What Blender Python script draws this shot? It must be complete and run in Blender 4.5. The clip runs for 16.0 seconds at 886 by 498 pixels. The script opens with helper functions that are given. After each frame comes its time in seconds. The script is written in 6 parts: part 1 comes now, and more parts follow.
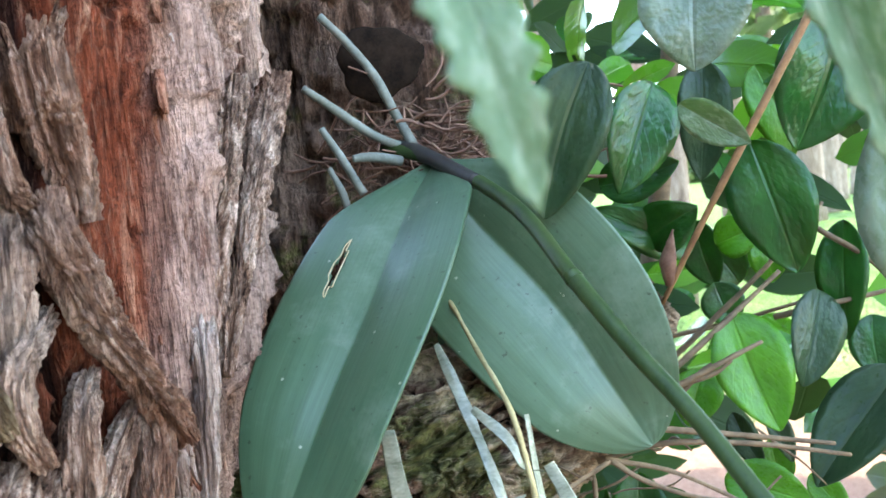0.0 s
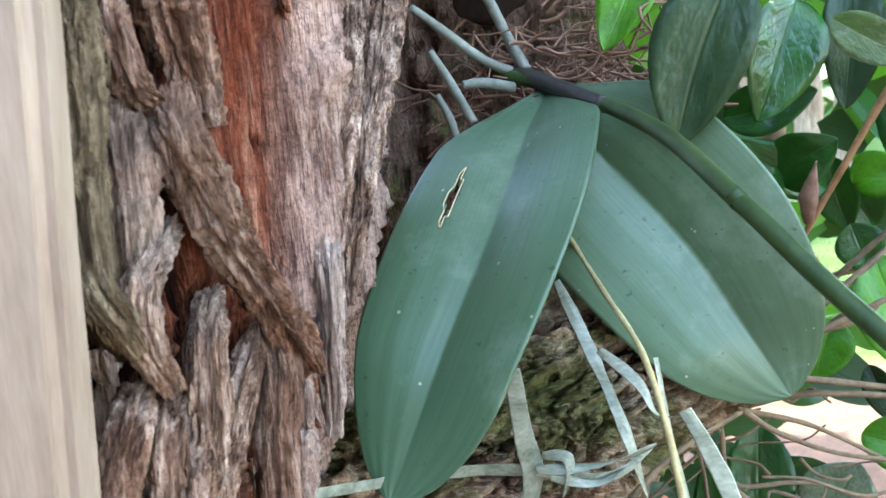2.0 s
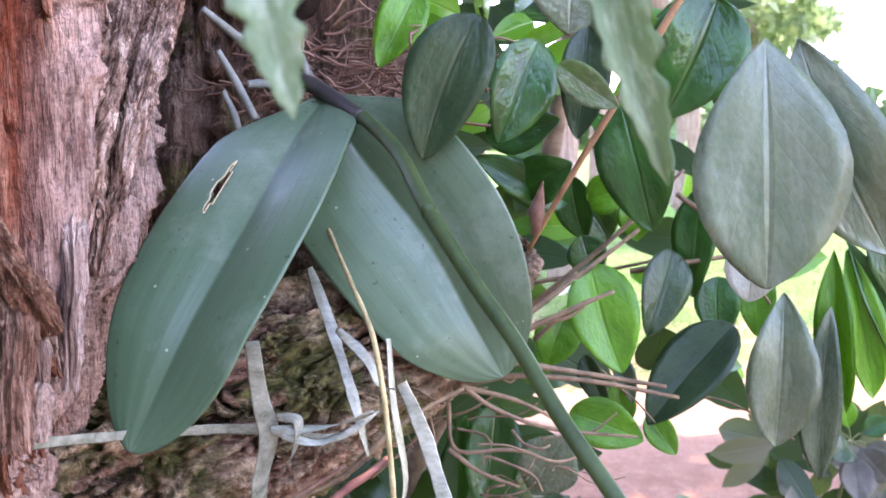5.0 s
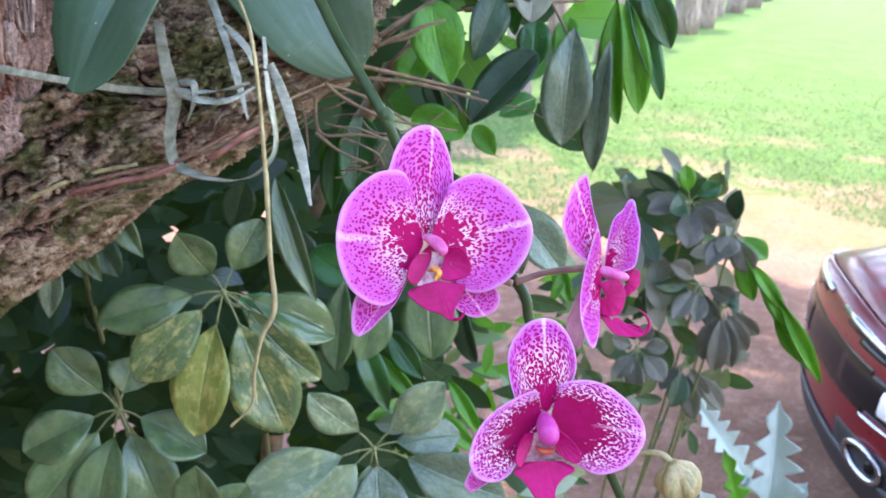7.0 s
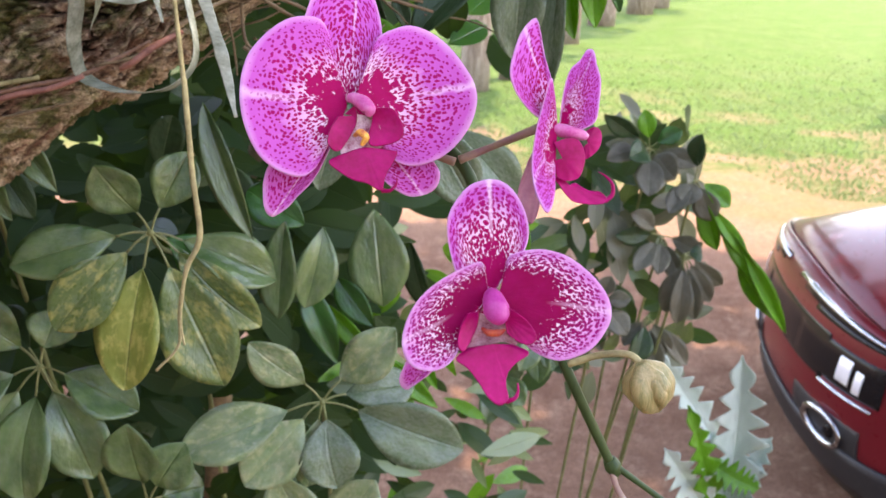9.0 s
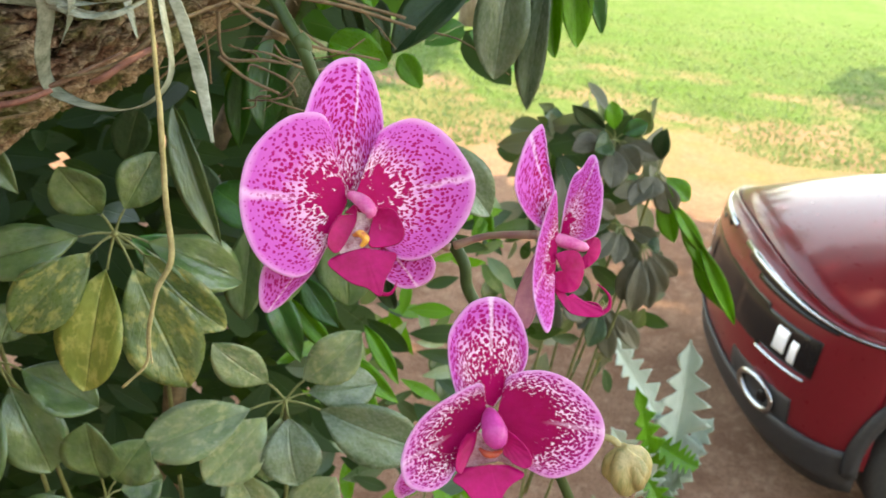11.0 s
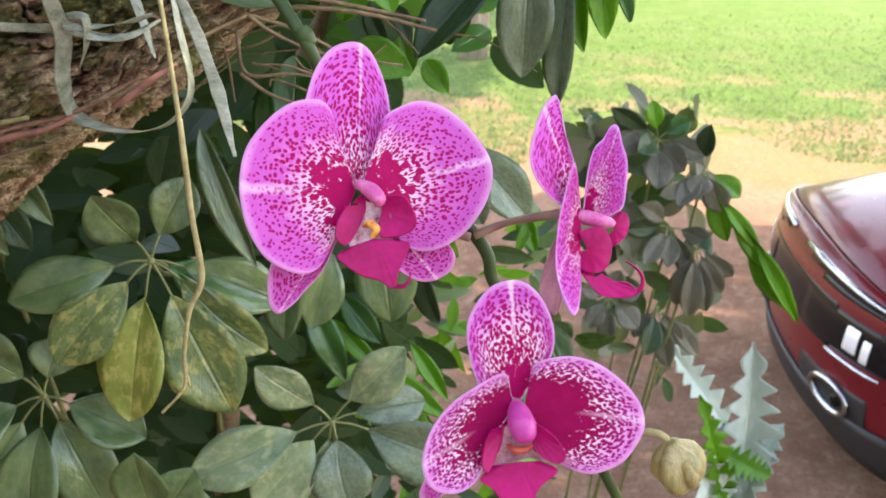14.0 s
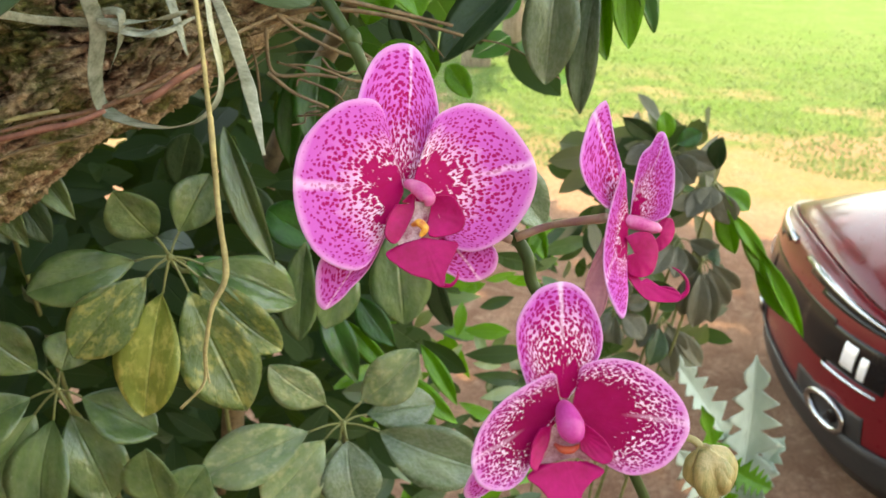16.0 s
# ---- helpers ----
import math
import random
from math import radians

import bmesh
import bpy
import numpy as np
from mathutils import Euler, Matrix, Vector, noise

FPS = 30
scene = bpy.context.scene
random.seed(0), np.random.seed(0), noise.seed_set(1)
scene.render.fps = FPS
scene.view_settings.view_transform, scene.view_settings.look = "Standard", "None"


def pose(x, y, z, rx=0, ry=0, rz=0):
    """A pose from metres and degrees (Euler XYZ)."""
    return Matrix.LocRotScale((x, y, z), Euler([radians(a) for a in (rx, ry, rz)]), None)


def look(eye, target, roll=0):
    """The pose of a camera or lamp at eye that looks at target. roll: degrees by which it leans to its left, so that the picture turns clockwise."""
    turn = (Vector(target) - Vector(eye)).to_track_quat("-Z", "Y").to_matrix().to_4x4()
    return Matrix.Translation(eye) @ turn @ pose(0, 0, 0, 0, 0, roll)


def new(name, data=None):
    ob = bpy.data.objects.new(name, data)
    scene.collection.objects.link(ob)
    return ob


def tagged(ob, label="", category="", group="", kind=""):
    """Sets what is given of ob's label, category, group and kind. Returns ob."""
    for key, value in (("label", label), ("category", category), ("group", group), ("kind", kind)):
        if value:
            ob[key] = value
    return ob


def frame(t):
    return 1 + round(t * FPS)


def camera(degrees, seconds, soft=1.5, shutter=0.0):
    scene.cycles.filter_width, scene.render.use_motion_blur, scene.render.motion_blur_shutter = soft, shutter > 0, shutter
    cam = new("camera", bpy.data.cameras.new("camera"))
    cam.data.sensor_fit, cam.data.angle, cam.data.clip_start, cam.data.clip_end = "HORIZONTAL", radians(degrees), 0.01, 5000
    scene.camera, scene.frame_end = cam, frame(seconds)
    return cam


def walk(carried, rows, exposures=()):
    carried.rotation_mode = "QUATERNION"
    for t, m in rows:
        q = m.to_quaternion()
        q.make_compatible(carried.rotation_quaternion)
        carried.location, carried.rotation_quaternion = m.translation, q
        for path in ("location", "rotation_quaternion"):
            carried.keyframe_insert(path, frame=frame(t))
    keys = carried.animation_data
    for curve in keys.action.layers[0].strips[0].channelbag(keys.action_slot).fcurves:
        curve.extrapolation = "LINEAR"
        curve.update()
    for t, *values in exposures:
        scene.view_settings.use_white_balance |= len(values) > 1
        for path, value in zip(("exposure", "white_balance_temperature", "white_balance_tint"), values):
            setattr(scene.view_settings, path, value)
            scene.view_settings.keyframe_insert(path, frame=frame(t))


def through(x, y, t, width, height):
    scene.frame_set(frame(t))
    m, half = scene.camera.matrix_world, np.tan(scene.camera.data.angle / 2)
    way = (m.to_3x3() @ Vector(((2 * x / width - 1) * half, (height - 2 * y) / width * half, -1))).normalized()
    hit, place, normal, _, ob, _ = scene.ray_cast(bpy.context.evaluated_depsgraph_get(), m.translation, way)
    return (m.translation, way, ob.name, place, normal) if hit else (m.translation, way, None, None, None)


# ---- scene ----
cam = camera(56.7, 16.0, shutter=0.25)
cam.data.dof.use_dof, cam.data.dof.focus_distance, cam.data.dof.aperture_fstop = True, 0.36, 22.0
PATH = [
    (0, (0.161, 0.081, 2.399), (-0.009, 2.07, 2.265), -6.2),
    (0.5, (0.149, 0.091, 2.39), (-0.035, 2.077, 2.242), -7.0),
    (1, (0.148, 0.091, 2.385), (-0.063, 2.069, 2.178), -7.6),
    (1.5, (0.136, 0.098, 2.382), (-0.125, 2.067, 2.155), -7.1),
    (2, (0.128, 0.106, 2.385), (-0.197, 2.068, 2.171), -5.9),
    (2.5, (0.136, 0.109, 2.389), (-0.165, 2.075, 2.184), -3.8),
    (3, (0.152, 0.094, 2.4), (-0.063, 2.074, 2.22), -2.8),
    (3.2, (0.153, 0.088, 2.401), (-0.03, 2.071, 2.217), -2.7),
    (5.3, (0.186, 0.038, 2.389), (0.236, 2.011, 2.064), 0.2),
    (5.5, (0.185, 0.024, 2.379), (0.229, 1.987, 1.997), 1.2),
    (6, (0.194, -0.026, 2.363), (0.228, 1.901, 1.827), 1.8),
    (6.5, (0.213, -0.111, 2.347), (0.249, 1.797, 1.75), 1.6),
    (7, (0.255, -0.142, 2.344), (0.382, 1.738, 1.675), 2.1),
    (7.5, (0.251, -0.151, 2.338), (0.454, 1.716, 1.652), 2.3),
    (8, (0.257, -0.147, 2.336), (0.487, 1.713, 1.637), 0.5),
    (8.5, (0.282, -0.119, 2.292), (0.543, 1.728, 1.571), 1.1),
    (8.7, (0.276, -0.113, 2.279), (0.491, 1.751, 1.586), 1.7),
    (10.8, (0.26, -0.085, 2.338), (0.598, 1.704, 1.512), 5.3),
    (11, (0.253, -0.082, 2.336), (0.594, 1.71, 1.515), 5.6),
    (11.5, (0.238, -0.074, 2.333), (0.541, 1.729, 1.522), 6.0),
    (12, (0.225, -0.065, 2.327), (0.469, 1.748, 1.517), 6.0),
    (12.5, (0.22, -0.064, 2.322), (0.422, 1.75, 1.505), 5.6),
    (13, (0.221, -0.056, 2.318), (0.404, 1.761, 1.502), 4.8),
    (13.5, (0.278, -0.071, 2.323), (0.467, 1.756, 1.531), 1.6),
    (14, (0.269, -0.072, 2.317), (0.481, 1.76, 1.543), 0.4),
    (14.5, (0.256, -0.068, 2.316), (0.462, 1.76, 1.532), 1.4),
    (15, (0.258, -0.068, 2.316), (0.46, 1.764, 1.541), 1.9),
    (15.5, (0.261, -0.068, 2.316), (0.471, 1.769, 1.554), 2.2),
    (16, (0.251, -0.074, 2.316), (0.471, 1.763, 1.556), 2.0),
]
EXPOSURES = [(0.0, 3.88, 7000, 7), (3.0, 3.88, 7000, 6), (5.3, 3.95, 7000, 40), (6.0, 3.93, 6600, 24), (6.5, 3.65, 6200, 18), (7.0, 3.45, 6700, 21), (7.5, 3.25, 7800, 24), (8.7, 3.2, 8600, 25), (10.8, 3.2, 10300, 12),
             (11.5, 3.2, 12700, -2), (12.0, 3.3, 12900, 0), (12.5, 3.36, 8300, 1), (13.0, 3.4, 7400, 14), (13.5, 3.3, 8500, 33), (14.0, 3.25, 9100, 18), (14.5, 3.22, 10700, 13), (15.5, 3.22, 10700, 11), (16.0, 3.24, 12300, 8)]
walk(cam, [(t, look(eye, target, roll)) for t, eye, target, roll in PATH], exposures=EXPOSURES)

# ---------------------------------------------------------------- light
world = bpy.data.worlds.new("sky")
scene.world = world
world.use_nodes = True
wn = world.node_tree.nodes
sky = wn.new("ShaderNodeTexSky")
sky.sky_type = "NISHITA"
sky.sun_disc = False
sky.sun_elevation, sky.sun_rotation = radians(68), radians(60)
wn["Background"].inputs["Strength"].default_value = 0.15
world.node_tree.links.new(sky.outputs[0], wn["Background"].inputs["Color"])

sun_data = bpy.data.lights.new("sun", "SUN")
sun_data.energy, sun_data.angle, sun_data.color = 1.15, radians(0.6), (1.0, 0.95, 0.86)
sun = new("sun", sun_data)
SUN_FROM = Vector((math.sin(radians(60)) * math.cos(radians(68)), math.cos(radians(60)) * math.cos(radians(68)), math.sin(radians(68))))
sun.matrix_world = look(SUN_FROM * 30, (0, 0, 0))


# ---------------------------------------------------------------- material helpers
class Nodes:
    """A node material with short calls."""

    def __init__(self, name):
        self.mat = bpy.data.materials.new(name)
        self.mat.use_nodes = True
        self.tree = self.mat.node_tree
        self.bsdf = self.tree.nodes["Principled BSDF"]
        self.out = self.tree.nodes["Material Output"]

    def add(self, kind, operation=None, data_type=None, blend_type=None, feature=None):
        n = self.tree.nodes.new("ShaderNode" + kind)
        if operation:
            n.operation = operation
        if data_type:
            n.data_type = data_type
        if blend_type:
            n.blend_type = blend_type
        if feature:
            n.feature = feature
        return n

    def put(self, value, socket):
        if isinstance(value, bpy.types.NodeSocket):
            self.tree.links.new(value, socket)
        elif value is not None:
            socket.default_value = value

    def math(self, op, a, b=None, c=None):
        n = self.add("Math", operation=op)
        for v, s in zip((a, b, c), n.inputs):
            self.put(v, s)
        return n.outputs[0]

    def ramp(self, fac, *stops):
        n = self.add("ValToRGB")
        e = n.color_ramp.elements
        while len(e) < len(stops):
            e.new(0.5)
        for el, (pos, col) in zip(e, stops):
            el.position = pos
            el.color = (*col, 1) if len(col) == 3 else col
        self.put(fac, n.inputs[0])
        return n.outputs[0]

    def mix(self, fac, a, b, blend="MIX"):
        n = self.add("Mix", data_type="RGBA", blend_type=blend)
        self.put(fac, n.inputs[0])
        for v, s in ((a, n.inputs[6]), (b, n.inputs[7])):
            self.put((*v, 1) if isinstance(v, tuple) and len(v) == 3 else v, s)
        return n.outputs[2]

    def coord(self, name="Object", scale=(1, 1, 1), at=(0, 0, 0), rot=(0, 0, 0)):
        m = self.add("Mapping")
        self.put(self.add("TexCoord").outputs[name], m.inputs[0])
        m.inputs["Scale"].default_value = scale
        m.inputs["Location"].default_value = at
        m.inputs["Rotation"].default_value = rot
        return m.outputs[0]

    def noise(self, vec, scale, detail=3.0, rough=0.55, color=False, distort=0.0):
        n = self.add("TexNoise")
        self.put(vec, n.inputs["Vector"])
        n.inputs["Scale"].default_value = scale
        n.inputs["Detail"].default_value = detail
        n.inputs["Roughness"].default_value = rough
        n.inputs["Distortion"].default_value = distort
        return n.outputs["Color" if color else "Fac"]

    def random(self):
        return self.add("ObjectInfo").outputs["Random"]

    def bump(self, height, strength, distance):
        n = self.add("Bump")
        n.inputs["Strength"].default_value = strength
        n.inputs["Distance"].default_value = distance
        self.put(height, n.inputs["Height"])
        self.put(n.outputs[0], self.bsdf.inputs["Normal"])
        return n.outputs[0]

    def done(self, color=None, rough=None, metal=None, spec=None):
        self.put((*color, 1) if isinstance(color, tuple) else color, self.bsdf.inputs["Base Color"])
        self.put(rough, self.bsdf.inputs["Roughness"])
        self.put(metal, self.bsdf.inputs["Metallic"])
        self.put(spec, self.bsdf.inputs["Specular IOR Level"])
        return self.mat

    def translucent(self, color, share):
        """Lets a share of the light come through a thin sheet."""
        t = self.add("BsdfTranslucent")
        self.put((*color, 1) if isinstance(color, tuple) else color, t.inputs["Color"])
        m = self.add("MixShader")
        self.put(share, m.inputs[0])
        self.put(self.bsdf.outputs[0], m.inputs[1])
        self.put(t.outputs[0], m.inputs[2])
        self.put(m.outputs[0], self.out.inputs[0])


def leaf_material(name, dark, light, rough=0.35, vein=(0.2, 0.3, 0.1), vein_share=0.35, through=0.25, blotch=None, lines=0.0, spec=0.5, dust=0.0, specks=False):
    """A leaf with a paler midrib, side veins, a mottled blade, and light that shines through."""
    n = Nodes(name)
    uv = n.add("SeparateXYZ")
    n.put(n.add("TexCoord").outputs["UV"], uv.inputs[0])
    side = n.math("ABSOLUTE", n.math("SUBTRACT", uv.outputs[0], 0.5))
    along = uv.outputs[1]
    rnd = n.random()
    obj = n.coord("Object")
    shift = n.add("VectorMath", operation="ADD")
    n.put(obj, shift.inputs[0])
    n.put(rnd, shift.inputs[1])
    vec = shift.outputs[0]
    soft = n.noise(vec, 3.0, 3)
    fine = n.noise(vec, 22.0, 4)
    col = n.mix(n.ramp(soft, (0.3, (0, 0, 0)), (0.75, (1, 1, 1))), dark, light)
    col = n.mix(n.math("MULTIPLY", rnd, 0.5), col, n.mix(0.35, tuple(0.55 * c for c in dark), col))
    rib = n.ramp(side, (0.0, (1, 1, 1)), (0.035, (0, 0, 0)))
    # side veins run forward at a slant from the midrib
    phase = n.math("SUBTRACT", n.math("MULTIPLY", along, 11.0), n.math("MULTIPLY", side, 7.0))
    wave = n.math("ABSOLUTE", n.math("SUBTRACT", n.math("FRACT", phase), 0.5))
    veins = n.ramp(wave, (0.0, (1, 1, 1)), (0.10, (0, 0, 0)))
    share = n.math("MULTIPLY", n.math("MAXIMUM", rib, n.math("MULTIPLY", veins, 0.10)), vein_share)
    col = n.mix(share, col, vein)
    if lines:
        stripes = n.noise(n.coord("UV", (34, 2.2, 1)), 1.0, 5, 0.7)
        col = n.mix(n.math("MULTIPLY", n.ramp(stripes, (0.45, (0, 0, 0)), (0.75, (1, 1, 1))), lines), col, light)
    if specks:
        # worn streaks along the blade, cloudy dull patches and dark pinpricks
        streak = n.noise(n.coord("UV", (70, 5, 1)), 1.0, 6, 0.75)
        col = n.mix(n.ramp(streak, (0.36, (0.5, 0.5, 0.5)), (0.60, (0, 0, 0))), col, n.mix(0.7, col, (0.022, 0.050, 0.026)))
        cloud = n.noise(vec, 34.0, 5, 0.65)
        col = n.mix(n.ramp(cloud, (0.36, (0.85, 0.85, 0.85)), (0.56, (0, 0, 0))), col, n.mix(0.55, col, dark))
        col = n.mix(n.ramp(n.noise(vec, 19.0, 5, 0.7), (0.54, (0, 0, 0)), (0.72, (0.5, 0.5, 0.5))), col, (0.19, 0.27, 0.20))
        prick = n.noise(vec, 260.0, 2)
        col = n.mix(n.ramp(prick, (0.68, (0, 0, 0)), (0.74, (0.7, 0.7, 0.7))), col, (0.02, 0.035, 0.018))
        dot = n.add("TexVoronoi", feature="F1")
        dot.inputs["Scale"].default_value = 160
        n.put(obj, dot.inputs["Vector"])
        few = n.math("LESS_THAN", n.noise(obj, 61, 1), 0.33)
        col = n.mix(n.math("MULTIPLY", n.math("LESS_THAN", dot.outputs["Distance"], 0.13), few), col, (0.30, 0.34, 0.25))
    if blotch:
        spots = n.noise(vec, 7.0, 5, 0.65)
        col = n.mix(n.ramp(spots, (0.5, (0, 0, 0)), (0.62, (0.85, 0.85, 0.85))), col, blotch)
    if dust:
        grey = n.noise(vec, 5.0, 6, 0.7)
        col = n.mix(n.math("MULTIPLY", n.ramp(grey, (0.42, (0, 0, 0)), (0.8, (1, 1, 1))), dust), col, (0.36, 0.37, 0.36))
    col = n.mix(n.ramp(fine, (0.35, (0, 0, 0)), (0.9, (0.22, 0.22, 0.22))), col, n.mix(0.5, col, dark))
    n.bump(n.math("ADD", n.math("MULTIPLY", soft, 0.45), n.math("SUBTRACT", n.math("MULTIPLY", fine, 0.04), n.math("MULTIPLY", n.math("MAXIMUM", rib, n.math("MULTIPLY", veins, 0.05)), vein_share * 1.2))), 0.4, 0.02)
    n.done(col, n.math("ADD", rough, n.math("MULTIPLY", n.math("SUBTRACT", fine, 0.5), 0.3)), spec=spec)
    if through:
        n.translucent(n.mix(0.45, col, (0.25, 0.5, 0.03)), through)
    return n.mat


def bark_material(name, deep, mid, pale, red, moss=0.0, scale=1.0, grain_way=(1, 1, 0.13), outer=None):
    n = Nodes(name)
    o = n.coord("Object")
    fib = n.noise(n.coord("Object", grain_way), 130 * scale, 6, 0.7, distort=0.3)
    big = n.noise(n.coord("Object", tuple(g**0.6 for g in grain_way)), 16 * scale, 4, 0.6)
    hair = n.noise(n.coord("Object", tuple(g if g == 1 else g * 0.5 for g in grain_way)), 480 * scale, 4, 0.7)
    patch = n.noise(o, 9 * scale, 3)
    grain = n.noise(o, 420 * scale, 3, 0.7)
    col = n.ramp(fib, (0.37, deep), (0.5, mid), (0.63, pale))
    col = n.mix(n.ramp(big, (0.42, (0, 0, 0)), (0.60, (0.95, 0.95, 0.95))), col, n.mix(0.8, col, n.mix(fib, deep, n.mix(0.2, red, pale))))
    col = n.mix(n.ramp(patch, (0.5, (0, 0, 0)), (0.68, (0.75, 0.75, 0.75))), col, n.mix(fib, deep, pale))
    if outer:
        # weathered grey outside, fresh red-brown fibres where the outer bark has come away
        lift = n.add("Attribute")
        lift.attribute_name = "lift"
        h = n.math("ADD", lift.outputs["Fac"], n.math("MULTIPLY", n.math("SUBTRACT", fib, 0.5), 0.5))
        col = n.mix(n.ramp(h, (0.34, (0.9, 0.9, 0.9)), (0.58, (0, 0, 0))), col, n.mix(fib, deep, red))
        # near-black in the deepest recesses: crevice shade put into the colour
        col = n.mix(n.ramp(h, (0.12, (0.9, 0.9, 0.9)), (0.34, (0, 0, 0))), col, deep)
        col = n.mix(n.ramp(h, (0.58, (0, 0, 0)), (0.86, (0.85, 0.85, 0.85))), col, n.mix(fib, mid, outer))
        # paler and greyer towards the ridge side of the stem
        ridge_side = n.add("Attribute")
        ridge_side.attribute_name = "ridge_side"
        face = n.math("ADD", ridge_side.outputs["Fac"], n.math("MULTIPLY", n.math("SUBTRACT", big, 0.5), 1.1))
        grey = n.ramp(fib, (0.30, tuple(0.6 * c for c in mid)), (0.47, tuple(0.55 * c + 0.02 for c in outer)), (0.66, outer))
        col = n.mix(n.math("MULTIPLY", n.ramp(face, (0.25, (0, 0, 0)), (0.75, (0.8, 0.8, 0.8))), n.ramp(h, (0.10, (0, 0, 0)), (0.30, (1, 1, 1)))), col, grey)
    col = n.mix(n.ramp(grain, (0.3, (0.55, 0.55, 0.55)), (0.55, (0, 0, 0))), col, deep)
    if moss:
        m = n.noise(o, 22, 5, 0.65)
        tone = n.ramp(n.noise(o, 160, 4), (0.3, (0.035, 0.045, 0.012)), (0.7, (0.16, 0.17, 0.05)))
        col = n.mix(n.ramp(m, (0.62 - moss * 0.2, (0, 0, 0)), (0.72 - moss * 0.2, (0.9, 0.9, 0.9))), col, tone)
    col = n.mix(n.ramp(hair, (0.36, (0.5, 0.5, 0.5)), (0.5, (0, 0, 0))), col, deep)
    col = n.mix(n.ramp(hair, (0.54, (0, 0, 0)), (0.74, (0.38, 0.38, 0.38))), col, pale)
    n.bump(n.math("ADD", n.math("MULTIPLY", fib, 1.0), n.math("ADD", n.math("MULTIPLY", hair, 0.55), n.math("MULTIPLY", grain, 0.2))), 1.0, 0.007)
    return n.done(col, 0.9, spec=0.15)


def petal_material(name, core=0.30, fringe=0.30, reach=0.92, blot=0.0042, pale=0.45, corner=0.0, deep=0.0, streak=1.0, fill=0.30, lanes_n=(50, 18)):
    """Mauve petal with a magenta heart that breaks up into blots, then into rows of spots; u across from the upper to the lower edge, v from foot to rim."""
    n = Nodes(name)
    uv = n.add("SeparateXYZ")
    n.put(n.add("TexCoord").outputs["UV"], uv.inputs[0])
    u, v = uv.outputs[0], uv.outputs[1]
    o = n.coord("Object")
    lanes = n.add("CombineXYZ")
    n.put(n.math("MULTIPLY", u, 26.0), lanes.inputs[0])
    n.put(n.math("MULTIPLY", v, 2.2), lanes.inputs[1])
    lane = n.noise(lanes.outputs[0], 1.0, 2, 0.5)
    broad = n.noise(o, 95.0, 2)
    far = n.math("ADD", v, n.math("ADD", n.math("MULTIPLY", n.math("SUBTRACT", lane, 0.5), 0.42), n.math("MULTIPLY", n.math("SUBTRACT", broad, 0.5), 0.42)))

    def cells(size, random):
        warp = n.add("VectorMath", operation="MULTIPLY_ADD")
        n.put(n.noise(o, 0.45 / size, 2, color=True), warp.inputs[0])
        warp.inputs[1].default_value = (size * 1.1,) * 3
        n.put(o, warp.inputs[2])
        c = n.add("TexVoronoi", feature="F1")
        c.inputs["Scale"].default_value = 1.0 / size
        c.inputs["Randomness"].default_value = random
        n.put(warp.outputs[0], c.inputs["Vector"])
        return c.outputs["Distance"]

    def over(size, dist, soft):
        return n.ramp(n.math("ADD", n.math("MULTIPLY", n.math("SUBTRACT", size, dist), soft), 0.5), (0.25, (0, 0, 0)), (0.75, (1, 1, 1)))

    heart = n.math("MULTIPLY", n.math("DIVIDE", n.math("SUBTRACT", core + fringe, far), fringe), 0.78)
    blots = over(n.math("MINIMUM", heart, 1.4), cells(blot, 0.9), 6.0)
    rows = n.add("CombineXYZ")
    n.put(n.math("MULTIPLY", u, float(lanes_n[0])), rows.inputs[0])
    n.put(n.math("MULTIPLY", v, float(lanes_n[1])), rows.inputs[1])
    sway = n.add("VectorMath", operation="MULTIPLY_ADD")
    n.put(n.noise(rows.outputs[0], 0.5, 2, color=True), sway.inputs[0])
    sway.inputs[1].default_value = (1.3, 1.3, 0)
    n.put(rows.outputs[0], sway.inputs[2])
    dot = n.add("TexVoronoi", feature="F1")
    dot.voronoi_dimensions = "2D"
    dot.inputs["Scale"].default_value = 1.0
    dot.inputs["Randomness"].default_value = 0.85
    n.put(sway.outputs[0], dot.inputs["Vector"])
    ease = n.math("MINIMUM", n.math("MULTIPLY", n.math("MAXIMUM", n.math("SUBTRACT", reach, far), 0.0), 3.0), 1.0)
    dots = over(n.math("SUBTRACT", n.math("MULTIPLY", n.math("MULTIPLY", ease, n.math("SUBTRACT", 1.22, n.math("MULTIPLY", v, 0.46))), n.math("ADD", n.math("MULTIPLY", lane, 0.40), fill)), 0.02), dot.outputs["Distance"], 5.0)
    mark = n.math("MAXIMUM", blots, dots)
    # a pale vein runs out along the middle, and the rim stays clean
    mid = n.math("MULTIPLY", n.ramp(n.math("ABSOLUTE", n.math("SUBTRACT", u, n.math("ADD", 0.47, n.math("MULTIPLY", broad, 0.06)))), (0.004, (1, 1, 1)), (0.020, (0, 0, 0))), n.ramp(v, (0.35, (0, 0, 0)), (0.6, (streak, streak, streak))))
    side = n.math("ABSOLUTE", n.math("MULTIPLY", n.math("SUBTRACT", u, 0.5), 2.0))
    clean = n.math("MULTIPLY", n.ramp(v, (0.93, (1, 1, 1)), (0.965, (0, 0, 0))), n.ramp(side, (0.975, (1, 1, 1)), (0.995, (0, 0, 0))))
    mark = n.math("MULTIPLY", n.math("MULTIPLY", mark, clean), n.math("SUBTRACT", 1.0, n.math("MULTIPLY", mid, 0.8)))
